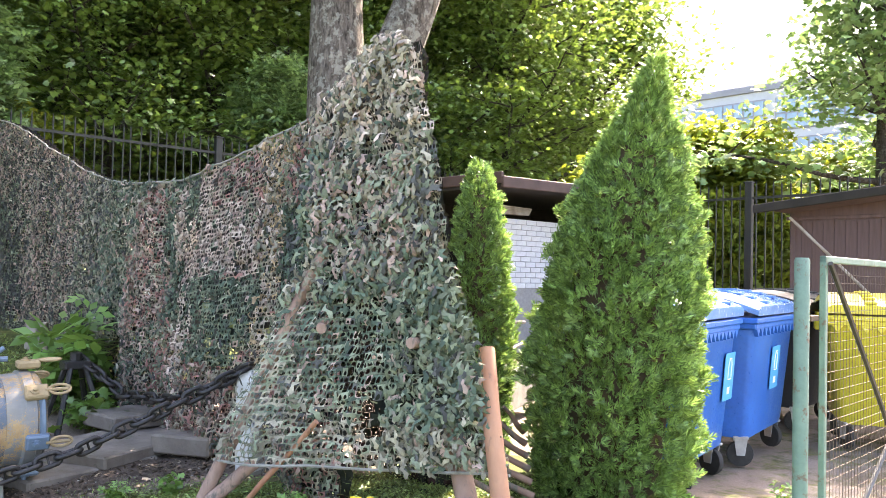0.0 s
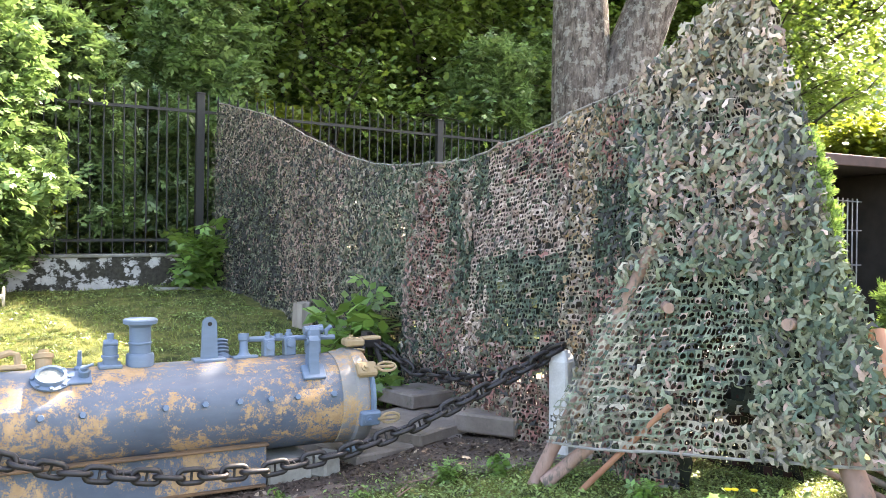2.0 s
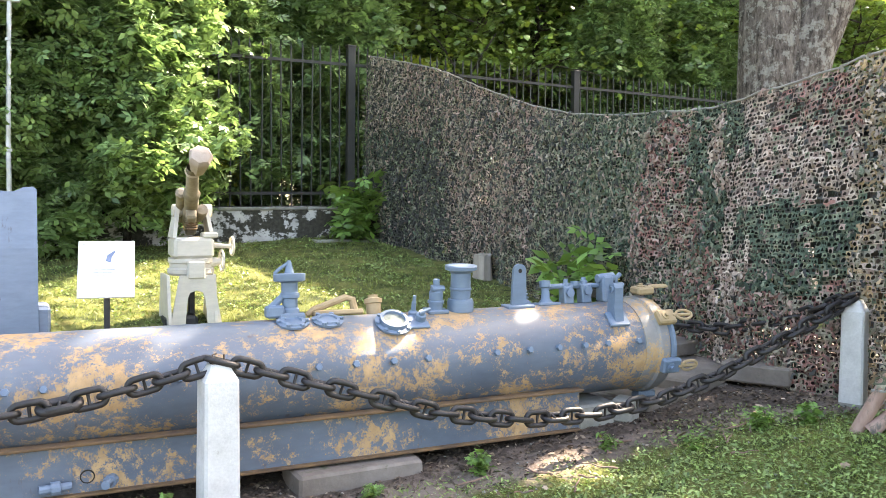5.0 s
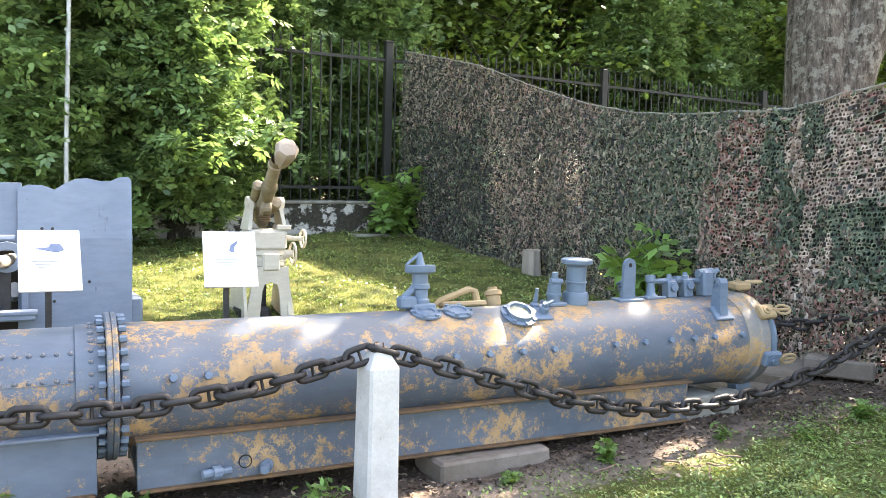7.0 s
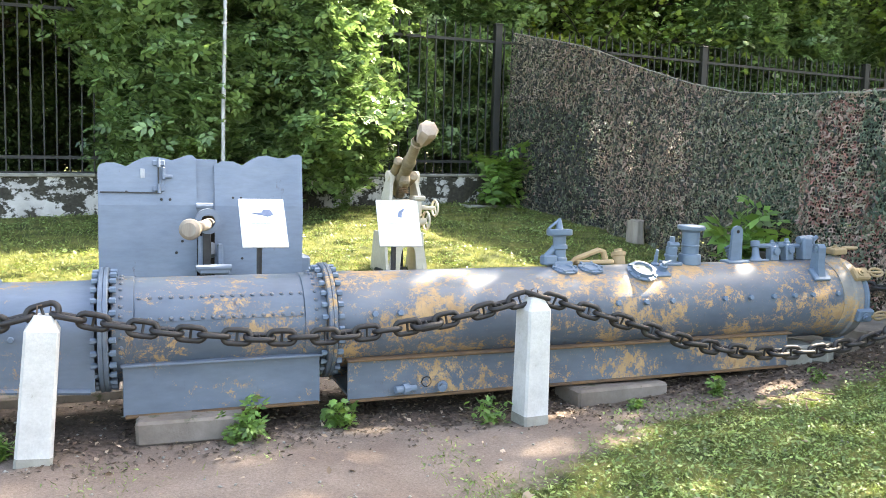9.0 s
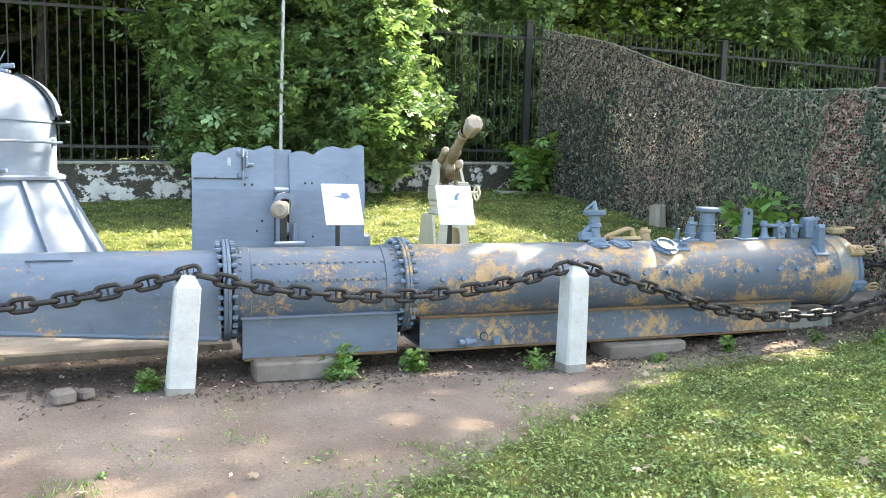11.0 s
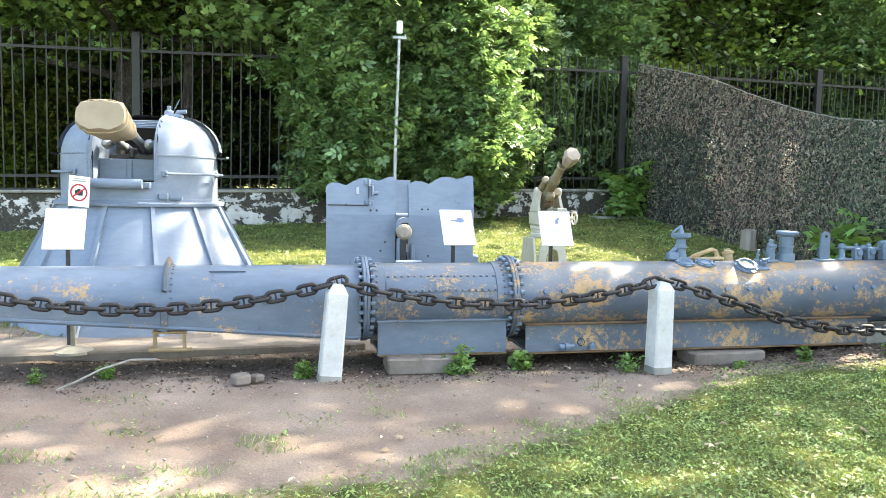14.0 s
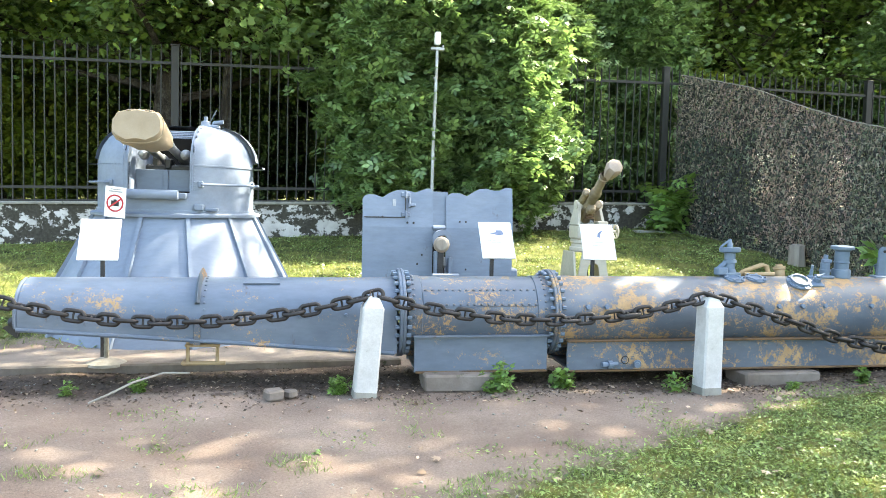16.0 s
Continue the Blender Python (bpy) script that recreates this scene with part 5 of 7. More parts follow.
POST = "whitewashed concrete post with a pointed top carrying the chain"
tops = [post((-9.4, 6.05, -0.04), POST), post((-6.72, 5.84, -0.04), POST, lean=1.5), post((-3.955, 5.61, -0.04), POST, 0.755, lean=4.4), post((-1.23, 5.40, -0.03), POST, 0.765, lean=0.2, turn=3),
        post((2.98, 5.06, 0.14), "rough whitewashed post beside the net", 0.75, -2.0, 20, 0.15)]
link = Shape()
L, W, D = 0.0745, 0.0375, 0.0155
oval = []
for k in range(20):
    w = 2 * math.pi * k / 20
    oval.append(((L - W) * (1 if math.cos(w) > 0 else -1) * (abs(math.cos(w)) > 1e-6) + W * math.cos(w), 0, W * math.sin(w)))
link.tube(oval + oval[:2], D, 9, False)
link.tube([(0, 0, -W), (0, 0, -W * 0.5), (0, 0, W * 0.5), (0, 0, W)], [0.012, 0.0075, 0.0075, 0.012], 8, False)
link_mesh = link.mesh("link", M_CHAIN, 60)


joint = Shape()
joint.v, joint.f = [(x * 1.12, y * 1.25, z * 1.3) for x, y, z in link.v], list(link.f)
joint.box((0, 0, W * 1.3), (L * 1.5, D * 2.6, D * 2.2), 0.006)
joint_mesh = joint.mesh("joining_link", M_CHAIN, 60)


def hang(a, b, sag, skew=0.5):
    n = 80
    return [a.lerp(b, i / n) - Vector((0, 0, sag * 4 * (i / n) * (1 - i / n) * (1 + skew * (0.5 - i / n)))) for i in range(n + 1)]


def chain(points, label):
    c = thing("chain", points[0], label, "chain")
    base = Vector(points[0])
    step, left, k = 0.119, 0.0, 0
    for a, b in zip(points, points[1:]):
        d = (b - a).length
        while left <= d and d > 0:
            p = a.lerp(b, left / d)
            q = (b - a).to_track_quat("X", "Z").to_matrix().to_4x4()
            roll = (0 if k % 2 else 90) + 12 * math.sin(k * 1.7)
            joint = abs(p.x + 1.93) < 0.06 and k > 20
            put("joining_link" if joint else "link", joint_mesh if joint else link_mesh, c, Matrix.Translation(p - base) @ q @ Matrix.Rotation(radians(roll), 4, "X"))
            left += step
            k += 1
        left -= d


line = []
for i, (sag, skew) in enumerate(((0.2, 0), (0.20, 0.1), (0.19, -0.1))):
    line += hang(tops[i], tops[i + 1], sag, skew)[:-1]
low = [tops[3], Vector((-0.6, 5.30, 0.56)), Vector((-0.1, 5.28, 0.40)), Vector((0.4, 5.27, 0.31)), Vector((0.9, 5.26, 0.285)), Vector((1.4, 5.24, 0.33)), Vector((1.9, 5.2, 0.46)), Vector((2.4, 5.15, 0.66)), tops[4]]
line += low
chain(line, "heavy black anchor chain with studded links slung between the posts")
chain([tops[4] + Vector((0.0, 0.05, 0)), Vector((2.95, 5.5, 0.72)), Vector((2.85, 6.1, 0.55)), Vector((2.75, 6.7, 0.52)), Vector((2.62, 7.1, 0.72)), Vector((2.55, 7.25, 0.80))], "heavy black chain running from the post to the iron trestle")


def trestle():
    s = thing("trestle", (2.52, 7.2, 0.22), "black iron trestle holding the chain end", "trestle")
    top = Shape()
    top.box((0, 0, 0.52), (0.22, 0.16, 0.07), 0.01)
    top.lathe([(0.05, 0.55), (0.05, 0.62), (0.03, 0.63), (0, 0.63)], 10)
    part("head", top, M_CHAIN, s)
    for dx, dy in ((-0.2, -0.2), (0.2, -0.2), (0.2, 0.2), (-0.2, 0.2)):
        leg = Shape()
        leg.tube([(dx, dy, -0.05), (dx * 0.3, dy * 0.3, 0.5)], 0.024, 6)
        part("leg", leg, M_CHAIN, s)


trestle()

# ---- field gun behind its shield ----


def make_shield():
    g = thing("field_gun", (0, 8.5, 0), "field gun behind a grey-blue shield with a wavy top", "gun")

    def outline(pts):
        return [(-3.62 + (620 + a / 2.52 - 642) * 0.0066, 1.46 - (260 + b / 2.52 - 342) * 0.0066 + (620 + a / 2.52 - 642) * 0.00018) for a, b in pts]
    left = outline([(55, 217), (62, 203), (80, 197), (108, 198), (140, 210), (165, 194), (195, 181), (222, 178), (255, 183), (280, 190), (305, 182), (330, 173), (346, 173), (357, 184)])
    right = outline([(415, 205), (440, 193), (478, 194), (508, 207), (535, 189), (562, 176), (592, 173), (630, 182), (655, 182), (680, 170), (705, 169), (714, 176)])
    bend = Matrix.Translation((0, 0, 1.13)) @ Matrix.Rotation(radians(-8), 4, "X") @ Matrix.Translation((0, 0, -1.13))
    s = Shape()
    s.plate([(left[0][0], 0.2), (left[0][0], 1.13), (left[-1][0], 1.13), (left[-1][0], 0.2)], 0.012)
    s.plate([(left[0][0], 1.13)] + left + [(left[-1][0], 1.13)], 0.012, bend)
    lp = part("left_shield", s, M_SHIELD, g)
    s = Shape()
    s.plate([(right[0][0], 0.2), (right[0][0], 1.13), (right[-1][0], 1.13), (right[-1][0], 0.2)], 0.012, Matrix.Translation((0, -0.004, 0)))
    s.plate([(right[0][0], 1.13)] + right + [(right[-1][0], 1.13)], 0.012, Matrix.Translation((0, -0.004, 0)) @ bend)
    part("right_shield", s, M_SHIELD, g)
    x0, x1 = left[-1][0], right[0][0]
    s = Shape()
    s.box(((x0 + x1) / 2, 0.03, 1.29), (x1 - x0 + 0.06, 0.012, 0.5), 0.003, bend)
    part("centre_plate", s, M_SHIP, g)
    # near-black plate behind the opening, in place of a recess in shade
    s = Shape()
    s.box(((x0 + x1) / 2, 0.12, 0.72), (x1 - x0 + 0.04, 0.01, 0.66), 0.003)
    part("slot_shade_plate", s, M_NEAR_BLACK, g, "near-black plate as the shade in the barrel slot")
    flap = Shape()
    flap.box((-3.375, -0.012, 1.235), (0.46, 0.008, 0.012), 0.002)
    flap.box((-3.142, -0.012, 1.35), (0.012, 0.008, 0.24), 0.002)
    part("flap_seam", flap, M_DARK, lp, m=bend)
    for z in (1.27, 1.49):
        h = Shape()
        h.box((-3.14, -0.016, z), (0.1, 0.018, 0.045), 0.006)
        h.tube([(-3.14, -0.03, z - 0.04), (-3.14, -0.03, z + 0.04)], 0.014, 8)
        part("hinge", h, M_SHIP, lp, m=bend)
    lt = Shape()
    lt.box((-3.10, -0.02, 1.40), (0.025, 0.03, 0.11), 0.006)
    lt.box((-3.07, -0.02, 1.375), (0.08, 0.03, 0.03), 0.006)
    part("latch", lt, M_SHIP, lp, m=bend)
    sl = Shape()
    sl.box((-3.27, -0.008, 1.40), (0.035, 0.006, 0.08), 0.002)
    part("sight_slot", sl, M_STEEL, lp, "pale slot cover", m=bend)
    rv = Shape()
    rv.lathe([(0.013, 0), (0.01, 0.008), (0, 0.009)], 8)
    rm = rv.mesh("rivet", M_DARK)
    for x, z in ((-3.12, 1.18), (-3.05, 1.18), (-2.52, 1.2), (-2.45, 1.2), (-3.4, 1.24), (-2.95, 0.82), (-2.2, 0.8), (-3.0, 0.72), (-2.44, 0.66)):
        put("rivet", rm, g, (bend if z > 1.13 else Matrix()) @ Matrix.Translation((x, -0.002, z)) @ Matrix.Rotation(radians(90), 4, "X"))
    gun = Shape()
    gun.lathe([(0.0, -0.32), (0.05, -0.32), (0.072, -0.30), (0.078, -0.24), (0.066, -0.2), (0.07, -0.13), (0.04, -0.08), (0.043, 0.7), (0.055, 1.3)], 20, Matrix.Translation((-3.04, -1.37, 1.02)) @ (Vector((0.33, 1.5, -0.06)).to_track_quat("Z", "Y").to_matrix().to_4x4()) @ Matrix.Translation((0, 0, 0.3)))
    part("barrel", gun, M_WOOD, g, "stubby muzzle wrapped in grubby cloth")
    col = Shape()
    col.lathe([(0.06, 0), (0.11, 0.0), (0.11, 0.06), (0.06, 0.06)], 20, Matrix.Translation((-2.75, -0.08, 1.0)) @ Matrix.Rotation(radians(90), 4, "X"))
    col.tube([(-2.84, -0.04, 1.13), (-2.70, -0.04, 1.13)], 0.025, 8)
    part("mantlet_ring", col, M_SHIP, g)
    cr = Shape()
    cr.box((-2.70, -0.10, 0.58), (0.26, 0.16, 0.07), 0.012)
    cr.tube([(-2.86, -0.16, 0.60), (-2.56, -0.16, 0.60)], 0.028, 10)
    cr.box((-2.80, -0.08, 0.72), (0.06, 0.06, 0.3), 0.01)
    cr.box((-2.64, -0.06, 0.68), (0.05, 0.06, 0.24), 0.01)
    part("cradle", cr, M_SHIP, g)
    # bar in dark steel, its shadow put into the colour
    sh = Shape()
    sh.box((-2.76, -0.1, 0.74), (0.07, 0.05, 0.34), 0.008)
    part("shadowed_bar", sh, M_DARK, g)
    tr = Shape()
    tr.box((-1.86, 0.22, 0.5), (0.10, 0.4, 0.34), 0.02)
    part("ammunition_box", tr, M_SHIP, g)
    for x in (-3.25, -2.25):
        w = Shape()
        w.lathe([(0.0, -0.08), (0.28, -0.09), (0.40, -0.07), (0.42, 0.0), (0.40, 0.07), (0.28, 0.09), (0.0, 0.08)], 28, Matrix.Translation((x, 0.56, 0.64)) @ ALONG)
        part("wheel", w, M_RUBBER, g)
    ax = Shape()
    ax.tube([(-3.25, 0.4, 0.6), (-2.25, 0.4, 0.6)], 0.05, 10)
    ax.tube([(-2.7, 0.35, 0.6), (-2.7, 0.05, 0.75)], 0.06, 10)
    part("axle", ax, M_SHIP, g)


make_shield()

# ---- gun turret ----


def make_turret():
    g = thing("gun_turret", (-5.57, 8.6, -0.095), "grey-blue twin gun turret on a ribbed conical base", "gun turret", m=Matrix.Translation((-5.57, 8.6, -0.095)) @ Matrix.Scale(1.064, 4))
    R0, R1, Z0, Z1 = 1.34, 0.745, 0.02, 1.245
    s = Shape()
    s.lathe([(R0 + 0.03, Z0), (R0 + 0.03, Z0 + 0.05), (R0, Z0 + 0.06), (R1, Z1)], 64)
    part("conical_base", s, M_SHIP, g)
    for i in range(12):
        w = 2 * math.pi * (i + 0.35) / 12
        rib = Shape()
        rib.plate([(R0 - 0.02, Z0 + 0.05), (R0 + 0.05, Z0 + 0.05), (R1 + 0.03, Z1), (R1 - 0.02, Z1)], 0.035, Matrix.Rotation(w, 4, "Z"))
        part("rib", rib, M_SHIP, g)
    s = Shape()
    s.lathe([(R1 - 0.1, Z1 - 0.02), (R1 + 0.05, Z1 - 0.02), (R1 + 0.055, Z1 + 0.005), (R1 + 0.03, Z1 + 0.018), (R1 - 0.005, Z1 + 0.02), (R1 - 0.005, Z1 + 0.045), (R1 - 0.1, Z1 + 0.05)], 64)
    part("turntable_ring", s, M_SHIP, g)
    turn = Matrix.Rotation(radians(-9), 4, "Z")
    prof = [(0.73, 1.275), (0.73, 1.35), (0.73, 1.45), (0.73, 1.56), (0.728, 1.66), (0.722, 1.74), (0.705, 1.82), (0.675, 1.89), (0.63, 1.955), (0.57, 2.01), (0.49, 2.055), (0.40, 2.085), (0.29, 2.105), (0.15, 2.115), (0.0, 2.118)]
    half = 0.285

    def shell(scale, flip):
        n, v, f = 96, [], []
        for j in range(n):
            w = 2 * math.pi * j / n
            for r, z in prof:
                v.append((r * scale * math.cos(w), r * scale * math.sin(w), z - (1 - scale) * 0.5))
        k = len(prof)
        for j in range(n):
            q = (j + 1) % n
            for i in range(k - 1):
                face = (j * k + i, q * k + i, q * k + i + 1, j * k + i + 1)
                c = sum((Vector(v[a]) for a in face), Vector()) / 4
                if abs(c.x) < half and c.y < 0.18 and c.z > 1.46:
                    continue
                f.append(face[::-1] if flip else face)
        return Shape().add(v, f)
    part("gunhouse", shell(1.0, False), M_SHIP, g, "rounded riveted gunhouse", m=turn, smooth=40)
    # inner skin coloured dark for the shade inside the gunhouse
    part("shaded_lining", shell(0.96, True), M_DARK, g, m=turn, smooth=40)
    for sx in (-1, 1):
        cheek = [(-math.sqrt(max(0, 0.73 ** 2 - half ** 2)), 1.46)]
        for r, z in prof:
            if z > 1.46 and r > half:
                cheek.append((-math.sqrt(r * r - half * half), z))
        cheek += [(0.18, 2.10), (0.18, 1.46)]
        s = Shape()
        s.plate([(-a, b) for a, b in cheek], 0.02, Matrix.Translation((sx * half - 0.01, 0, 0)) @ Matrix.Rotation(radians(-90), 4, "Z"))
        part("cheek_plate", s, M_SHIP, g, m=turn)
    # added black screen: the slot's deep shade as a flat sheet
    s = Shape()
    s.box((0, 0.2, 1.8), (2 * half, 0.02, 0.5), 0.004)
    part("slot_shade_screen", s, M_NEAR_BLACK, g, m=turn)
    s = Shape()
    for k in range(5):
        s.box((0, -0.02 + k * 0.035, 1.985 + k * 0.018), (2 * half - 0.03, 0.03, 0.012), 0.003)
    part("top_grille", s, M_SHIP, g, "slatted cover over the gun slot", m=turn)
    s = Shape()
    s.box((0, -0.42, 1.56), (2 * half - 0.02, 0.02, 0.2), 0.004)
    s.box((0.0, -0.435, 1.56), (0.05, 0.02, 0.2), 0.004)
    part("inner_tray", s, M_SHIP, g, m=turn)
    s = Shape()
    s.tube([(-0.30, -0.75, 1.43), (0.02, -0.79, 1.43), (0.2, -0.78, 1.43)], 0.045, 12)
    s.box((0, -0.71, 1.42), (0.52, 0.06, 0.06), 0.01)
    part("front_lip", s, M_SHIP, g, m=turn)
    sr = Shape()
    sr.lathe([(0.008, 0), (0.006, 0.006), (0, 0.007)], 5, ALONG)
    rivet = sr.mesh("rivet", M_SHIP, 35)
    for j in range(96):
        w = 2 * math.pi * j / 96
        if math.sin(w) < 0.4 and not (abs(0.73 * math.cos(w)) < half + 0.02 and math.sin(w) < 0):
            put("rivet", rivet, g, turn @ Matrix.Rotation(w, 4, "Z") @ Matrix.Translation((0.729, 0, 1.70)))
    for x in (-half - 0.03, half + 0.03):
        for k in range(12):
            z = 1.48 + k * 0.035
            y = -math.sqrt(0.73 ** 2 - x * x)
            w = math.atan2(y, x)
            put("rivet", rivet, g, turn @ Matrix.Rotation(w, 4, "Z") @ Matrix.Translation((0.73, 0, z)))
    seam = Shape()
    seam.lathe([(0.731, 1.69), (0.736, 1.692), (0.736, 1.708), (0.731, 1.71)], 60, None, 0.36, 0.82)
    part("seam_band", seam, M_SHIP, g, m=turn)
    for a0, a1, z in ((-60, -5, 1.53), (-180, -128, 1.53)):
        rail = Shape()
        pts = [(0.80 * math.cos(radians(a0 + (a1 - a0) * k / 8)), 0.80 * math.sin(radians(a0 + (a1 - a0) * k / 8)), z) for k in range(9)]
        ends = [(0.72 * math.cos(radians(q)), 0.72 * math.sin(radians(q)), z) for q in (a0, a1)]
        rail.tube([ends[0]] + pts + [ends[1]], 0.012, 8)
        for q in (a0, a1):
            rail.box((0.735 * math.cos(radians(q)), 0.735 * math.sin(radians(q)), z), (0.05, 0.05, 0.06), 0.01)
        part("handrail", rail, M_SHIP, g, "steel handrail", m=turn)
    for sx in (-1, 1):
        wing = Shape()
        wing.lathe([(r * 1.06 + 0.01, z * 1.0 + 0.02) for r, z in prof[5:12]], 12, None, 0.11, -0.015 if sx > 0 else 0.405)
        wing.lathe([(0.72, 1.70), (0.84, 1.70), (0.84, 1.715), (0.72, 1.715)], 12, None, 0.11, -0.015 if sx > 0 else 0.405)
        part("side_fairing", wing, M_SHIP, g, m=turn)
    sc = Shape()
    sc.box((0.33, -0.05, 2.10), (0.16, 0.12, 0.03), 0.008)
    sc.lathe([(0.05, 2.1), (0.045, 2.15), (0.02, 2.16), (0.02, 2.2), (0, 2.2)], 12, Matrix.Translation((0.28, -0.05, 0)))
    sc.tube([(0.34, -0.05, 2.1), (0.36, -0.05, 2.14), (0.45, -0.05, 2.15)], 0.02, 8)
    sc.tube([(0.32, -0.03, 2.15), (0.38, -0.03, 2.27)], 0.004, 5)
    part("sight_bracket", sc, M_SHIP, g, m=turn)
    hb = Shape()
    hb.box((0.36, -0.66, 1.32), (0.09, 0.05, 0.06), 0.01)
    hb.box((0.46, -0.6, 1.30), (0.12, 0.05, 0.03), 0.01)
    part("catch", hb, M_SHIP, g, m=turn)
    # twin barrels under a canvas muzzle cover
    aim = turn @ Matrix.Translation((0, 0.05, 1.72)) @ Matrix.Rotation(radians(90 - 11.5), 4, "X")
    for sx in (-1, 1):
        b = Shape()
        b.lathe([(0.05, -0.1), (0.05, 0.25), (0.038, 0.3), (0.038, 0.72), (0.046, 0.73), (0.046, 0.78), (0.034, 0.8), (0.03, 1.12)], 16, aim @ Matrix.Translation((sx * 0.10, 0, 0)))
        part("barrel", b, M_STEEL, g, "grey gun barrel")
        k = Shape()
        k.lathe([(0.0, 0.3), (0.05, 0.31), (0.062, 0.36), (0.05, 0.42), (0.025, 0.44), (0.025, 0.47), (0.0, 0.475)], 16, turn @ Matrix.Translation((sx * 0.19, -0.15, 1.80)) @ Matrix.Rotation(radians(90), 4, "X") @ Matrix.Scale(0.85, 4))
        part("recoil_cylinder", k, M_STEEL, g)
    br = Shape()
    br.box((0, -0.22, 1.68), (0.42, 0.25, 0.06), 0.02)
    br.box((-0.12, -0.28, 1.74), (0.06, 0.12, 0.12), 0.02)
    br.box((0.0, -0.3, 1.72), (0.06, 0.12, 0.10), 0.02)
    part("breech_gear", br, M_DARK, g, m=turn)
    v, f = [], []
    rings = [(0.82, 0.15, 0.06), (0.9, 0.165, 0.095), (1.05, 0.18, 0.12), (1.22, 0.195, 0.14), (1.36, 0.205, 0.14), (1.41, 0.195, 0.12)]
    for z, a, b in rings:
        for j in range(16):
            w = 2 * math.pi * j / 16
            c, q = math.cos(w), math.sin(w)
            e = (abs(c) ** 3.2 + abs(q) ** 3.2) ** (-1 / 3.2)
            v.append((a * c * e, b * q * e + 0.008 * math.sin(j * 3 + z * 20), z))
    for i in range(len(rings) - 1):
        for j in range(16):
            k = (j + 1) % 16
            f.append((i * 16 + j, i * 16 + k, i * 16 + 16 + k, i * 16 + 16 + j))
    f += [tuple(range(16))[::-1], tuple((len(rings) - 1) * 16 + j for j in range(16))]
    part("muzzle_cover", Shape().add(v, f, aim), M_CANVAS, g, "tan canvas muzzle cover", smooth=45)
    sm = Shape()
    sm.tube([Matrix(aim) @ Vector((0.207 * math.cos(2 * math.pi * j / 16) * ((abs(math.cos(2 * math.pi * j / 16)) ** 3.2 + abs(math.sin(2 * math.pi * j / 16)) ** 3.2) ** (-1 / 3.2)), 0.142 * math.sin(2 * math.pi * j / 16) * ((abs(math.cos(2 * math.pi * j / 16)) ** 3.2 + abs(math.sin(2 * math.pi * j / 16)) ** 3.2) ** (-1 / 3.2)), 1.36)) for j in range(17)], 0.006, 6, False)
    part("cover_seam", sm, M_CANVAS, g)


make_turret()

# ---- pedestal gun ----


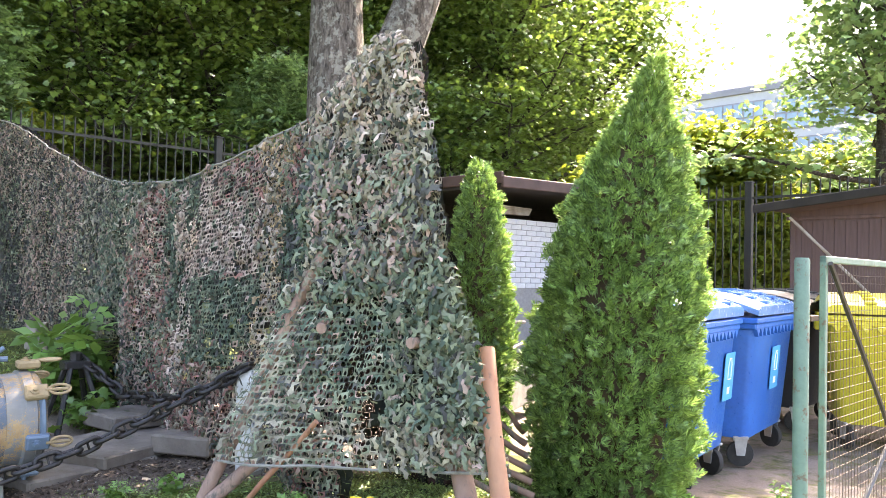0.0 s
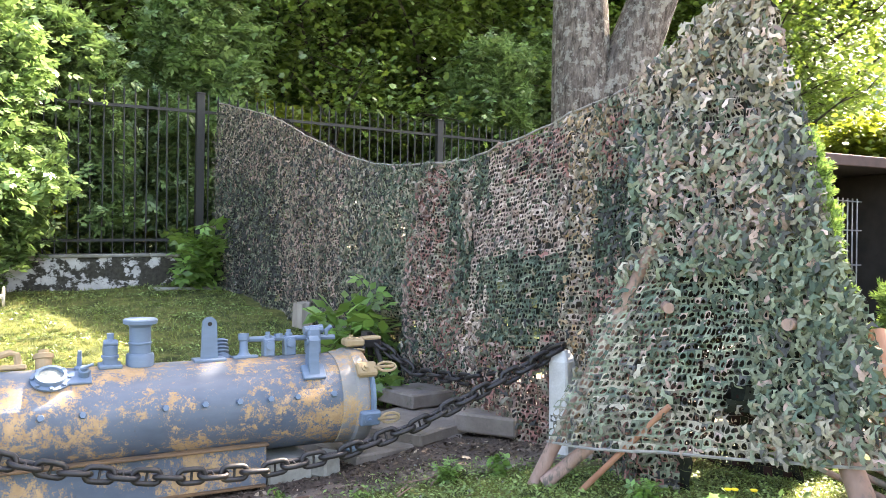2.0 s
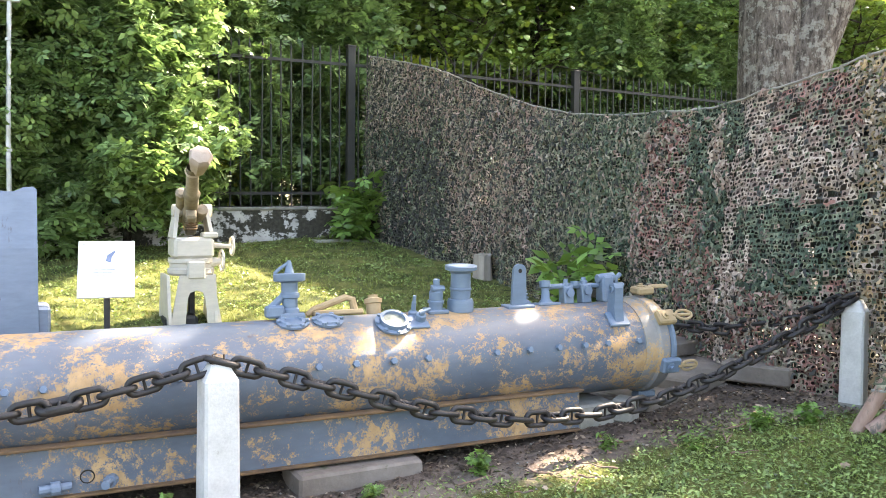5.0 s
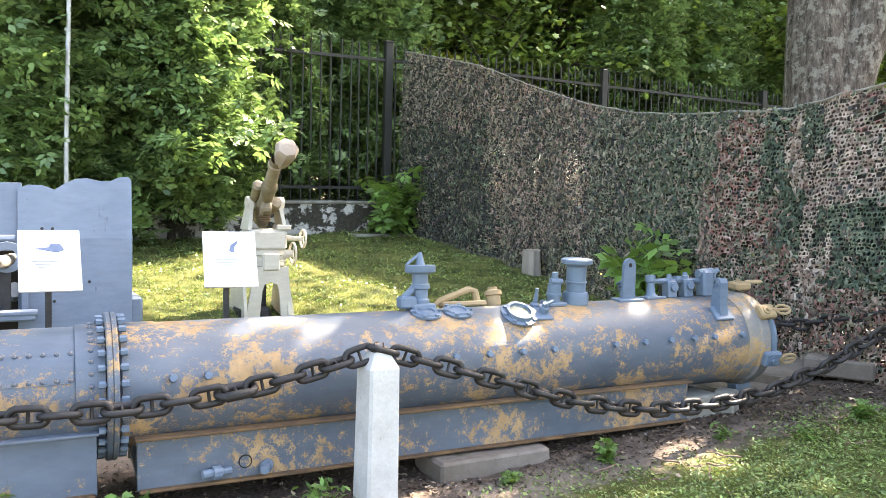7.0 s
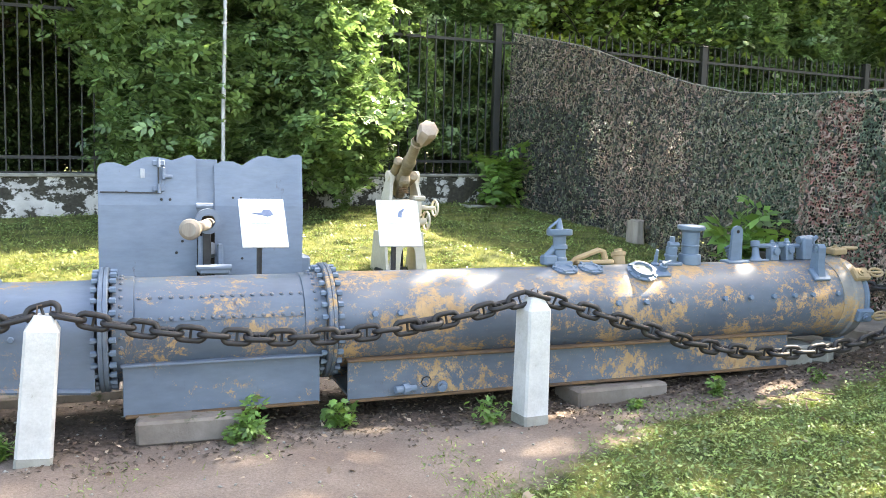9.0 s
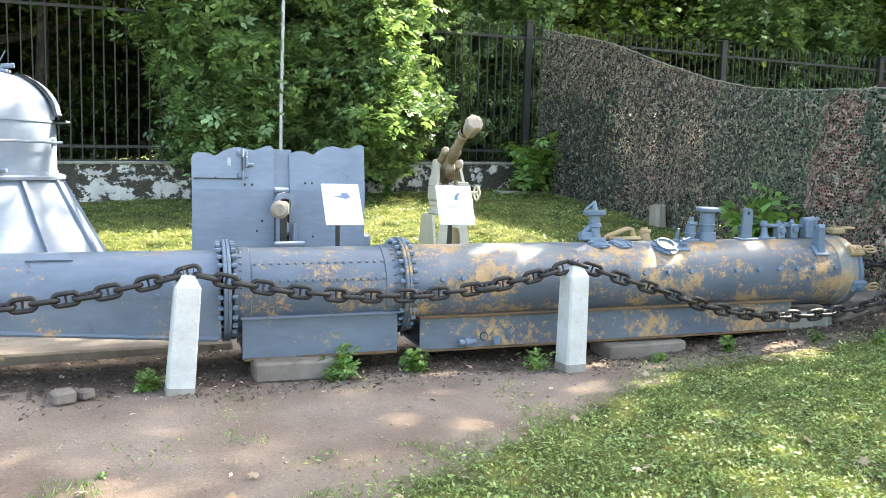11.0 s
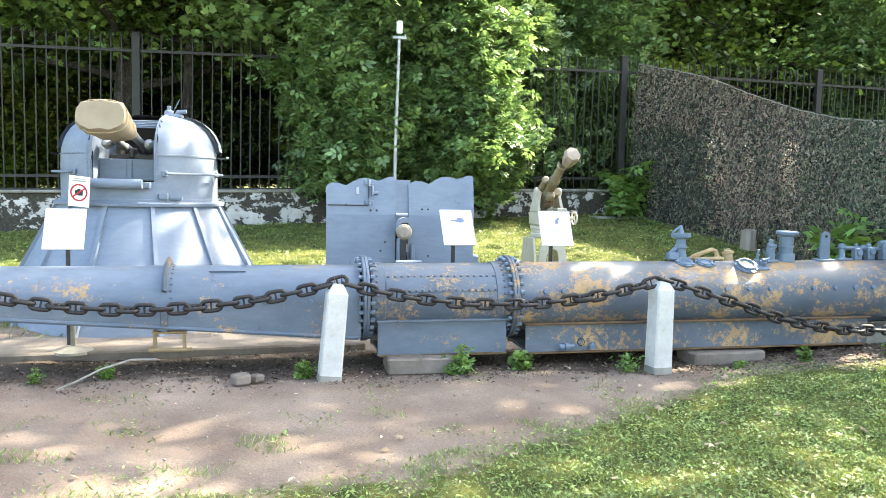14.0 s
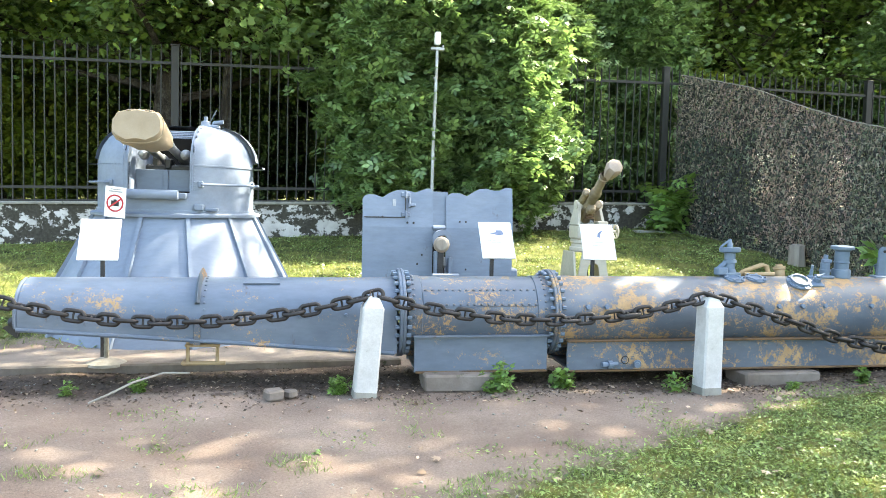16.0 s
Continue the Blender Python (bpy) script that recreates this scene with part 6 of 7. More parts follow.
def make_pedestal_gun():
    g = thing("pedestal_gun", (-0.56, 9.5, 0.32), "cream-painted pedestal gun pointing up with a canvas muzzle cap", "gun")
    s = Shape()
    s.plate([(-0.25, -0.05), (-0.15, 0.50), (0.15, 0.50), (0.25, -0.05), (0.11, -0.05), (0.08, 0.28), (0.06, 0.34), (0.0, 0.36), (-0.06, 0.34), (-0.08, 0.28), (-0.11, -0.05)], 0.03, Matrix.Translation((0, -0.26, 0)))
    s.plate([(-0.30, -0.05), (-0.17, 0.50), (0.17, 0.50), (0.30, -0.05)], 0.03, Matrix.Translation((-0.225, -0.26, 0)) @ Matrix.Rotation(radians(90), 4, "Z") @ Matrix.Translation((0.25, 0, 0)))
    s.plate([(-0.30, -0.05), (-0.17, 0.50), (0.17, 0.50), (0.30, -0.05)], 0.03, Matrix.Translation((0.195, -0.26, 0)) @ Matrix.Rotation(radians(90), 4, "Z") @ Matrix.Translation((0.25, 0, 0)))
    part("pedestal", s, M_BEIGE, g)
    s = Shape()
    s.box((0, 0.0, 0.2), (0.06, 0.06, 0.5), 0.01)
    s.box((-0.12, -0.05, 0.04), (0.3, 0.3, 0.16), 0.03)
    part("inner_column", s, M_DARK, g)
    s = Shape()
    s.lathe([(0.0, 0.49), (0.20, 0.49), (0.215, 0.51), (0.215, 0.55), (0.195, 0.56), (0.195, 0.60), (0.21, 0.61), (0.21, 0.65), (0.0, 0.66)], 32)
    s.box((0, -0.25, 0.55), (0.16, 0.06, 0.16), 0.012)
    part("training_ring", s, M_BEIGE, g)
    s = Shape()
    s.box((0, 0, 0.75), (0.37, 0.36, 0.20), 0.03)
    s.box((0.15, -0.1, 0.87), (0.14, 0.16, 0.05), 0.012)
    part("gear_box", s, M_BEIGE, g)
    for sx in (-1, 1):
        c = Shape()
        c.plate([(-0.15, 0.0), (0.13, 0.0), (0.06, 0.32), (-0.06, 0.32)], 0.035, Matrix.Translation((sx * 0.175 + 0.0175, 0, 0.84)) @ Matrix.Rotation(radians(-sx * 9), 4, "Y") @ Matrix.Rotation(radians(90), 4, "Z"))
        c.lathe([(0, -0.03), (0.06, -0.03), (0.06, 0.05), (0, 0.05)], 14, Matrix.Translation((sx * 0.14, 0, 1.10)) @ ALONG)
        part("trunnion_cheek", c, M_BEIGE, g)
    aim = Matrix.Translation((0, 0.0, 1.06)) @ Matrix.Rotation(radians(-9.6), 4, "Z") @ Matrix.Rotation(radians(64), 4, "X")
    b = Shape()
    b.lathe([(0.0, -0.28), (0.07, -0.28), (0.078, -0.1), (0.078, 0.12), (0.062, 0.15), (0.066, 0.22), (0.066, 0.40), (0.075, 0.42), (0.075, 0.45), (0.058, 0.48), (0.05, 0.95)], 20, aim)
    b.box((0, -0.09, 0.02), (0.10, 0.10, 0.42), 0.02, aim)
    b.lathe([(0, -0.2), (0.045, -0.2), (0.05, 0.0), (0.045, 0.30), (0.052, 0.31), (0.052, 0.36), (0.03, 0.38), (0, 0.38)], 14, aim @ Matrix.Translation((-0.09, 0.05, 0)))
    b.lathe([(0, -0.16), (0.06, -0.16), (0.06, 0.0), (0.05, 0.04), (0, 0.05)], 14, Matrix.Translation((0.07, -0.14, 1.1)) @ Matrix.Rotation(radians(70), 4, "X"))
    part("barrel", b, M_KHAKI, g, "khaki-painted barrel")
    c = Shape()
    aim = aim @ Matrix.Translation((0, 0, 0.31))
    c.lathe([(0.055, 0.55), (0.068, 0.56), (0.060, 0.585)], 18, aim)
    c.lathe([(0.060, 0.585), (0.082, 0.68), (0.098, 0.78), (0.104, 0.83), (0.085, 0.865), (0.03, 0.885), (0, 0.88)], 7, aim @ Matrix.Rotation(radians(4), 4, "Y"))
    part("muzzle_cap", c, M_CANVAS_PALE, g, "pinkish tan canvas muzzle cap")
    sp = Shape()
    for k in range(11):
        sp.lathe([(0.04, 0), (0.055, 0.006), (0.055, 0.012), (0.04, 0.018)], 14, Matrix.Translation((-0.02, -0.12, 0.92 + k * 0.02)))
    sp.lathe([(0.042, 0.92), (0.042, 1.14), (0, 1.14)], 12, Matrix.Translation((-0.02, -0.12, 0)))
    part("spring", sp, M_RUST, g, "rusty recoil spring")
    h = Shape()
    h.tube([(0.15, -0.05, 0.60), (0.27, -0.08, 0.62)], [0.06, 0.03], 10)
    h.tube([(0.16, 0, 0.77), (0.30, -0.06, 0.76), (0.37, -0.08, 0.76)], [0.03, 0.022, 0.022], 8)
    part("gear_shaft", h, M_BEIGE, g)
    for x, z, r in ((0.27, 0.62, 0.10), (0.37, 0.76, 0.085)):
        w = Shape()
        w.tube([(x, -0.08 + r * math.cos(2 * math.pi * k / 20), z + r * math.sin(2 * math.pi * k / 20)) for k in range(21)], 0.012, 6, False)
        for k in range(3):
            q = 2 * math.pi * k / 3
            w.tube([(x, -0.08, z), (x, -0.08 + r * math.cos(q), z + r * math.sin(q))], 0.008, 6)
        part("hand_wheel", w, M_BEIGE, g)


make_pedestal_gun()

# ---- sign boards ----


def sign(x, y, z, foot, label, marks, tilt=32.0, w=0.318, h=0.385, turn=0.0):
    g = thing("sign", (x, y, foot), label, "sign", "information boards")
    top = z - foot
    m = Matrix.Translation((0, 0, top)) @ Matrix.Rotation(radians(turn), 4, "Z") @ Matrix.Rotation(radians(-tilt), 4, "X")
    s = Shape()
    s.box((0, 0, -h / 2), (w, 0.014, h), 0.002, m)
    b = part("board", s, M_SIGN, g)
    p = Shape()
    p.box((0, 0.04, (top - h * 0.4) / 2 - 0.05), (0.035, 0.03, top - h * 0.4 + 0.1), 0.004)
    p.box((0, 0.06, top - h * 0.55), (0.05, 0.03, 0.2), 0.004, None)
    part("stake", p, M_DARK, g)
    pic = Shape()
    pic.plate([(-0.055 + dx, -0.12 + dz) for dx, dz in marks], 0.003, m @ Matrix.Translation((0, -0.0105, 0)))
    part("printed_drawing", pic, M_INK, b, "small printed drawing of a gun")
    tx = Shape()
    for k in range(3):
        tx.box((-0.02, -0.0085, -0.20 - k * 0.018), (0.14 - 0.03 * k, 0.002, 0.005), 0.0005, m)
    tx.box((-w / 2 + 0.03, -0.0085, -0.025), (0.012, 0.002, 0.010), 0.0005, m)
    tagged(part("printed_lines", tx, M_STEEL, b), "faint grey lines of print", kind="stuff")


HOW = "white information board on a thin dark stake"
sign(-2.565, 7.0, 1.245, 0.0, HOW + " before the shield", [(-0.02, 0.0), (0.05, 0.008), (0.06, 0.03), (0.11, 0.03), (0.13, -0.01), (0.09, -0.025), (0.05, -0.015)])
sign(-1.555, 6.95, 1.245, 0.0, HOW + " before the pedestal gun", [(0.05, -0.02), (0.06, 0.02), (0.1, 0.05), (0.105, 0.04), (0.085, 0.01), (0.08, -0.03)], turn=-8)
sign(-6.02, 6.9, 1.21, -0.02, HOW + " before the turret", [(0.0, 0.0), (0.03, 0.006), (0.03, 0.0)])


def no_photo():
    g = thing("notice", (-5.92, 7.27, 1.3), "white paper notice forbidding photography taped to the turret", "notice", m=pose(-6.05, 7.74, 1.345, 4, 5, -16))
    s = Shape()
    s.box((0, 0, 0), (0.20, 0.006, 0.29), 0.002)
    part("sheet", s, M_SIGN, g)
    r = Shape()
    r.lathe([(0.068, -0.002), (0.068, 0.002), (0.082, 0.002), (0.082, -0.002)], 32, Matrix.Translation((0, -0.005, -0.01)) @ Matrix.Rotation(radians(90), 4, "X"))
    r.box((0, -0.006, -0.01), (0.14, 0.003, 0.014), 0.001, Matrix.Translation((0, 0, -0.01)) @ Matrix.Rotation(radians(-38), 4, "Y") @ Matrix.Translation((0, 0, 0.01)))
    part("red_ring", r, M_RED, g, "red circle with a bar across")
    c = Shape()
    c.box((0.0, -0.0045, -0.012), (0.075, 0.003, 0.05), 0.001)
    c.box((0.0, -0.0045, 0.018), (0.03, 0.003, 0.014), 0.001)
    part("printed_camera", c, M_BLACK, g)
    t = Shape()
    t.box((0, -0.0045, 0.10), (0.13, 0.003, 0.012), 0.001)
    t.box((0, -0.0045, 0.12), (0.10, 0.003, 0.008), 0.001)
    part("printed_lines", t, M_STEEL, g)


no_photo()


def lamp_pole():
    g = thing("pole", (-2.08, 12.1, 0.55), "slender grey metal pole with a pale sensor box on top", "pole")
    s = Shape()
    s.tube([(0, 0, 0.0), (0.0, 0, 1.6), (0.03, 0, 3.25)], [0.032, 0.028, 0.026], 10)
    for z in (1.5, 2.2, 2.75):
        s.lathe([(0.026, z), (0.034, z + 0.005), (0.034, z + 0.035), (0.026, z + 0.04)], 10, Matrix.Translation((0.01, 0, 0)))
    part("tube", s, M_STEEL, g)
    s = Shape()
    s.box((0.03, 0, 3.38), (0.09, 0.09, 0.20), 0.015)
    part("sensor_box", s, M_SIGN, g)
    s = Shape()
    s.box((0.03, 0, 3.22), (0.22, 0.07, 0.05), 0.01)
    s.box((0.12, 0, 3.25), (0.03, 0.06, 0.06), 0.008)
    part("clamp", s, M_STEEL, g)


lamp_pole()

# ---- waste bins, gate and sheds ----


def waste_bin(at, turn, material, lid_material, label, sticker=None, w=1.26, d=0.98):
    g = thing("waste_bin", at, label, "bin", "waste bins", m=pose(*at, 0, 0, turn) @ Matrix.Scale(1.15, 4))
    s = Shape()
    rings = [(0.22, 0.80), (0.26, 0.82), (1.02, 0.95), (1.04, 0.97)]
    v, f = [], []
    for z, k in rings:
        a, b, c = w / 2 * k, d / 2 * k, 0.05
        v += [(-a + c, -b, z), (a - c, -b, z), (a, -b + c, z), (a, b - c, z), (a - c, b, z), (-a + c, b, z), (-a, b - c, z), (-a, -b + c, z)]
    for i in range(len(rings) - 1):
        for j in range(8):
            k = (j + 1) % 8
            f.append((i * 8 + j, i * 8 + k, i * 8 + 8 + k, i * 8 + 8 + j))
    f.append(tuple(range(8))[::-1])
    s.add(v, f)
    body = part("body", s, material, g, smooth=50)
    s = Shape()
    s.box((0, 0, 1.07), (w, d, 0.05), 0.012)
    s.box((0, 0, 1.11), (w + 0.03, d + 0.03, 0.045), 0.014)
    for k in range(11):
        x = -w / 2 + 0.08 + k * (w - 0.16) / 10
        s.plate([(-0.045, 0), (0.045, 0), (0.0, -0.06)], 0.03, Matrix.Translation((x, -d / 2 + 0.005, 1.05)))
    for x in (-w / 2 - 0.02, w / 2 + 0.02):
        s.box((x, 0, 1.03), (0.05, 0.14, 0.1), 0.012)
    part("rim", s, material, g)
    s = Shape()
    v, f, n = [], [], 10
    for i in range(n + 1):
        y = -d / 2 - 0.02 + (d + 0.04) * i / n
        z = 1.13 + 0.16 * math.sin(math.pi * (0.12 + 0.8 * i / n))
        v += [(-w / 2 - 0.01, y, z - 0.04), (-w / 2 - 0.01, y, z), (-w / 2 + 0.04, y, z + 0.03), (w / 2 - 0.04, y, z + 0.03), (w / 2 + 0.01, y, z), (w / 2 + 0.01, y, z - 0.04)]
    for i in range(n):
        for j in range(5):
            f.append((i * 6 + j, i * 6 + j + 1, i * 6 + 7 + j, i * 6 + 6 + j))
    f += [tuple(range(6)), tuple(n * 6 + j for j in range(6))[::-1]]
    s.add(v, f)
    lid = part("lid", s, lid_material, g, smooth=40)
    for x in (-0.3, 0.3):
        s = Shape()
        for i in range(n):
            y = -d / 2 + d * (i + 0.5) / n
            s.box((x, y, 1.165 + 0.16 * math.sin(math.pi * (0.12 + 0.8 * (i + 0.5) / n))), (0.09, d / n * 0.98, 0.02), 0.004)
        part("lid_rib", s, lid_material, lid)
    for sx in (-1, 1):
        for sy in (-1, 1):
            wm = Matrix.Translation((sx * w * 0.36, sy * d * 0.34, 0.1)) @ Matrix.Rotation(radians(25 * sx * sy), 4, "Z")
            t = Shape()
            t.lathe([(0.0, -0.022), (0.07, -0.022), (0.095, -0.02), (0.10, 0), (0.095, 0.02), (0.07, 0.022), (0.0, 0.022)], 20, wm @ ALONG)
            wheel = part("wheel", t, M_RUBBER, g)
            c = Shape()
            for q in (-1, 1):
                c.plate([(-0.03, -0.01), (0.03, -0.01), (0.05, 0.13), (-0.05, 0.13)], 0.008, wm @ Matrix.Translation((q * 0.034, 0, 0)) @ Matrix.Rotation(radians(90), 4, "Z"))
            c.box((0, 0, 0.125), (0.11, 0.11, 0.02), 0.004, wm)
            part("fork", c, M_STEEL, wheel)
    if sticker:
        m = Matrix.Rotation(math.atan2(0.13 * d / 2, 0.78), 4, "X")
        k = Matrix.Translation((sticker, -d / 2 * 0.905, 0.72)) @ Matrix.Rotation(radians(4.6), 4, "X")
        s = Shape()
        s.box((0, -0.012, 0), (0.24, 0.006, 0.34), 0.002, k)
        st = part("sticker", s, M_STICKER, body, "pale blue sticker with a white bottle outline")
        s = Shape()
        s.tube([(-0.04, 0, -0.02), (-0.04, 0, 0.08), (-0.02, 0, 0.13), (0.02, 0, 0.13), (0.04, 0, 0.08), (0.04, 0, -0.02), (-0.04, 0, -0.02)], 0.005, 5, False, k @ Matrix.Translation((0, -0.016, 0)))
        s.box((0, -0.016, -0.1), (0.06, 0.004, 0.05), 0.001, k)
        part("sticker_print", s, M_SIGN, st)


waste_bin((5.78, 3.62, -0.02), 12, M_BIN, M_LID, "blue plastic wheeled waste bin with a domed lid", 0.36, 1.06)
waste_bin((7.22, 3.80, -0.02), 11, M_BIN, M_LID, "blue plastic wheeled waste bin with a bottle sticker", 0.05, 1.3)
waste_bin((9.3, 4.15, -0.02), 6, M_BIN_K, M_BIN_K, "black plastic wheeled waste bin behind the gate", 0.0)
waste_bin((8.9, 2.72, -0.02), -62, M_BIN_Y, M_BIN_Y, "yellow plastic wheeled waste bin behind the gate mesh")


def make_gate():
    p = thing("gate_post", (3.97, 1.645, 0.04), "round gate post of chipped green paint over rust", "post")
    s = Shape()
    s.lathe([(0.04, -0.1), (0.036, 0.2), (0.036, 1.66), (0.031, 1.675), (0.0, 1.675)], 20)
    part("shaft", s, M_GATE, p)
    for z in (0.42, 1.38):
        h = Shape()
        h.box((0.09, -0.02, z), (0.1, 0.02, 0.03), 0.004)
        part("hinge", h, M_WIRE, p)
    g = thing("gate", (4.14, 1.63, 0.05), "mesh gate in a green angle-iron frame, standing open", "gate", m=pose(4.14, 1.608, 0.022, 0, 0, 3))
    for a, b in (((0, 0, 0.22), (0, 0, 1.69)), ((0, 0, 1.69), (1.6, 0, 1.69)), ((1.6, 0, 1.69), (1.6, 0, 0.22)), ((0, 0, 0.22), (1.6, 0, 0.22))):
        s = Shape()
        q = Vector(b) - Vector(a)
        s.box(tuple((Vector(a) + Vector(b)) / 2), (abs(q.x) + 0.036, 0.03, abs(q.z) + 0.036), 0.004)
        part("frame_bar", s, M_GATE, g)
    s = Shape()
    s.tube([(0.0, -0.03, 1.67), (0.75, -0.03, 1.0), (1.55, -0.03, 0.25)], 0.014, 6)
    part("brace", s, M_DARK, g)
    s = Shape()
    s.tube([(0.3, -0.03, 0.24), (1.58, -0.03, 0.95)], 0.014, 6)
    part("brace", s, M_DARK, g)
    s = Shape()
    for k in range(1, 32):
        s.tube([(k * 0.05, 0.012, 0.22), (k * 0.05 + random.uniform(-0.006, 0.006), 0.012, 0.95), (k * 0.05, 0.012, 1.68)], 0.0017, 4, False)
    for k in range(1, 29):
        s.tube([(0, 0.014, 0.22 + k * 0.05), (0.8, 0.014, 0.22 + k * 0.05 + random.uniform(-0.008, 0.008)), (1.6, 0.014, 0.22 + k * 0.05)], 0.0017, 4, False)
    part("wire_mesh", s, M_WIRE, g)


make_gate()


def make_brown_shed():
    g = thing("shed", (11.7, 3.35, 0), "dark brown plank shed with a low gabled roof", "shed")
    s = Shape()
    s.plate([(-2.4, 0), (-2.4, 2.98), (1.65, 2.58), (1.65, 0)], 0.05, Matrix.Rotation(radians(90), 4, "Z"))
    s.box((1.5, 1.65, 1.2), (3.0, 0.05, 2.4), 0.005)
    part("wall", s, M_PLANK, g)
    plank = Shape()
    plank.box((-0.03, 0, 1.22), (0.02, 0.145, 2.44), 0.004)
    pm = plank.mesh("plank", M_PLANK)
    for k in range(26):
        put("plank", pm, g, Matrix.Translation((-0.02, 1.56 - k * 0.15, 0.06 * random.random())))
    s = Shape()
    s.box((-0.06, -0.4, 2.5), (0.03, 4.2, 0.05), 0.005)
    s.box((-0.06, 1.6, 1.2), (0.03, 0.08, 2.3), 0.005)
    part("batten", s, M_PLANK, g)
    for y0, z0, y1, z1 in ((2.0, 2.60, -2.6, 3.06),):
        r = Shape()
        ang = math.atan2(z1 - z0, y1 - y0)
        for k, mt in ((0, M_ROOF),):
            r.box((0, 0, 0), (3.6, math.hypot(y1 - y0, z1 - z0), 0.05), 0.008, Matrix.Translation((1.3, (y0 + y1) / 2, (z0 + z1) / 2 + 0.06)) @ Matrix.Rotation(ang + math.pi, 4, "X"))
        part("roof", r, M_ROOF, g)
        e = Shape()
        e.box((0, 0, 0), (0.05, math.hypot(y1 - y0, z1 - z0), 0.12), 0.008, Matrix.Translation((-0.48, (y0 + y1) / 2, (z0 + z1) / 2 + 0.02)) @ Matrix.Rotation(ang + math.pi, 4, "X"))
        part("barge_board", e, M_NEAR_BLACK, g)
    log_pole("leaning_pole", ((11.4, 4.9, 2.5), (11.45, 3.3, 0.9)), 0.02, 0.02, M_WOOD, "thin pole leaning on the brown shed")


make_brown_shed()


def make_brick_shed():
    g = thing("brick_shed", (0, 0, 0), "open-fronted white brick shed under a flat brown roof", "shed")
    s = Shape()
    s.box((10.35, 8.95, 1.27), (2.46, 0.2, 2.5), 0.004)
    part("mortar_bed", s, M_MORTAR, g)
    br = Shape()
    br.box((0, 0, 0), (0.244, 0.02, 0.078), 0.004)
    bm_ = br.mesh("brick", M_BRICK)
    for r in range(13):
        for k in range(10):
            x = 9.02 + k * 0.255 + (0.127 if r % 2 else 0)
            if x < 11.35:
                put("brick", bm_, g, Matrix.Translation((x + 0.13, 8.843 + random.uniform(-0.003, 0.003), 1.42 + r * 0.088)))
    # slab is near-black, its underside's shade painted in; the fascia carries the brown
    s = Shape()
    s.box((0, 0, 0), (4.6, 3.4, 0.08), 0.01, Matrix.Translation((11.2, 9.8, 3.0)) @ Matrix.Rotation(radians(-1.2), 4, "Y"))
    part("roof", s, M_NEAR_BLACK, g)
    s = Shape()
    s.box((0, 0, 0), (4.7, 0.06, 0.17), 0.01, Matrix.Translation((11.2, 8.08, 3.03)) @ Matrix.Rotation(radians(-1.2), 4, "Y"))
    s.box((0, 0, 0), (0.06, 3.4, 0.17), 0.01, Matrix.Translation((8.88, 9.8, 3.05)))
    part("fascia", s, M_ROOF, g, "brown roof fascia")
    # inner walls near-black: the open shed's shade is in their colour
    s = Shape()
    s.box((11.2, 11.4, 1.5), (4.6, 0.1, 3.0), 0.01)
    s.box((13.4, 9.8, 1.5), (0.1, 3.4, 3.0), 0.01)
    part("shaded_back_wall", s, M_NEAR_BLACK, g)
    for k in range(9):
        b = Shape()
        b.tube([(11.7 + k * 0.14, 8.95, 1.0), (11.7 + k * 0.14, 8.95, 2.55)], 0.012, 6)
        part("grille_bar", b, M_STEEL, g)
    for z in (1.4, 2.0, 2.5):
        b = Shape()
        b.tube([(11.6, 8.95, z), (12.95, 8.95, z)], 0.012, 6)
        part("grille_bar", b, M_STEEL, g)
    for k in range(5):
        s = Shape()
        s.box((0, 0, 0), (1.2, 0.14, 0.025), 0.004, Matrix.Translation((9.7 + 0.05 * k, 8.9, 2.60 + k * 0.028)) @ Matrix.Rotation(radians(k * 3 - 6), 4, "Z"))
        tagged(part("board", s, M_WOOD, None), "loose grey board stored under the shed roof", "board", "boards on the brick wall")


make_brick_shed()

for k in range(14):
    a = Vector((6.4 + random.uniform(-0.5, 0.5), 6.5 + random.uniform(-0.4, 0.4), 0.5 + 0.05 * k))
    d = Vector((random.uniform(-0.8, 0.8), random.uniform(-0.5, 0.5), random.uniform(-0.15, 0.35)))
    log_pole("branch", (tuple(a - d), tuple(a + d)), 0.018, 0.008, M_WOOD, "dry grey branch on the brushwood heap")
concrete_block((6.6, 6.3, 0.12), (1.6, 0.9, 0.42), M_BARE, "broken grey concrete slab under the brushwood", "concrete_slab", 25, 12)
for k, (x, y, z) in enumerate(((5.0, 4.9, 0.14), (5.15, 5.0, 0.42))):
    concrete_block((x, y, z), (0.75, 0.5, 0.28), M_BARE, "grey hollow concrete block behind the thuja", "concrete_block", 35, 14 + k)
for k in range(7):
    log_pole("branch", ((3.75 + 0.06 * k, 3.1 + 0.07 * k, 0.2 + 0.06 * k), (3.35 + 0.1 * k, 3.85 - 0.05 * k, 0.5 + 0.04 * k)), 0.022, 0.012, M_LOG_OLD, "bare reddish branch lying by the net")


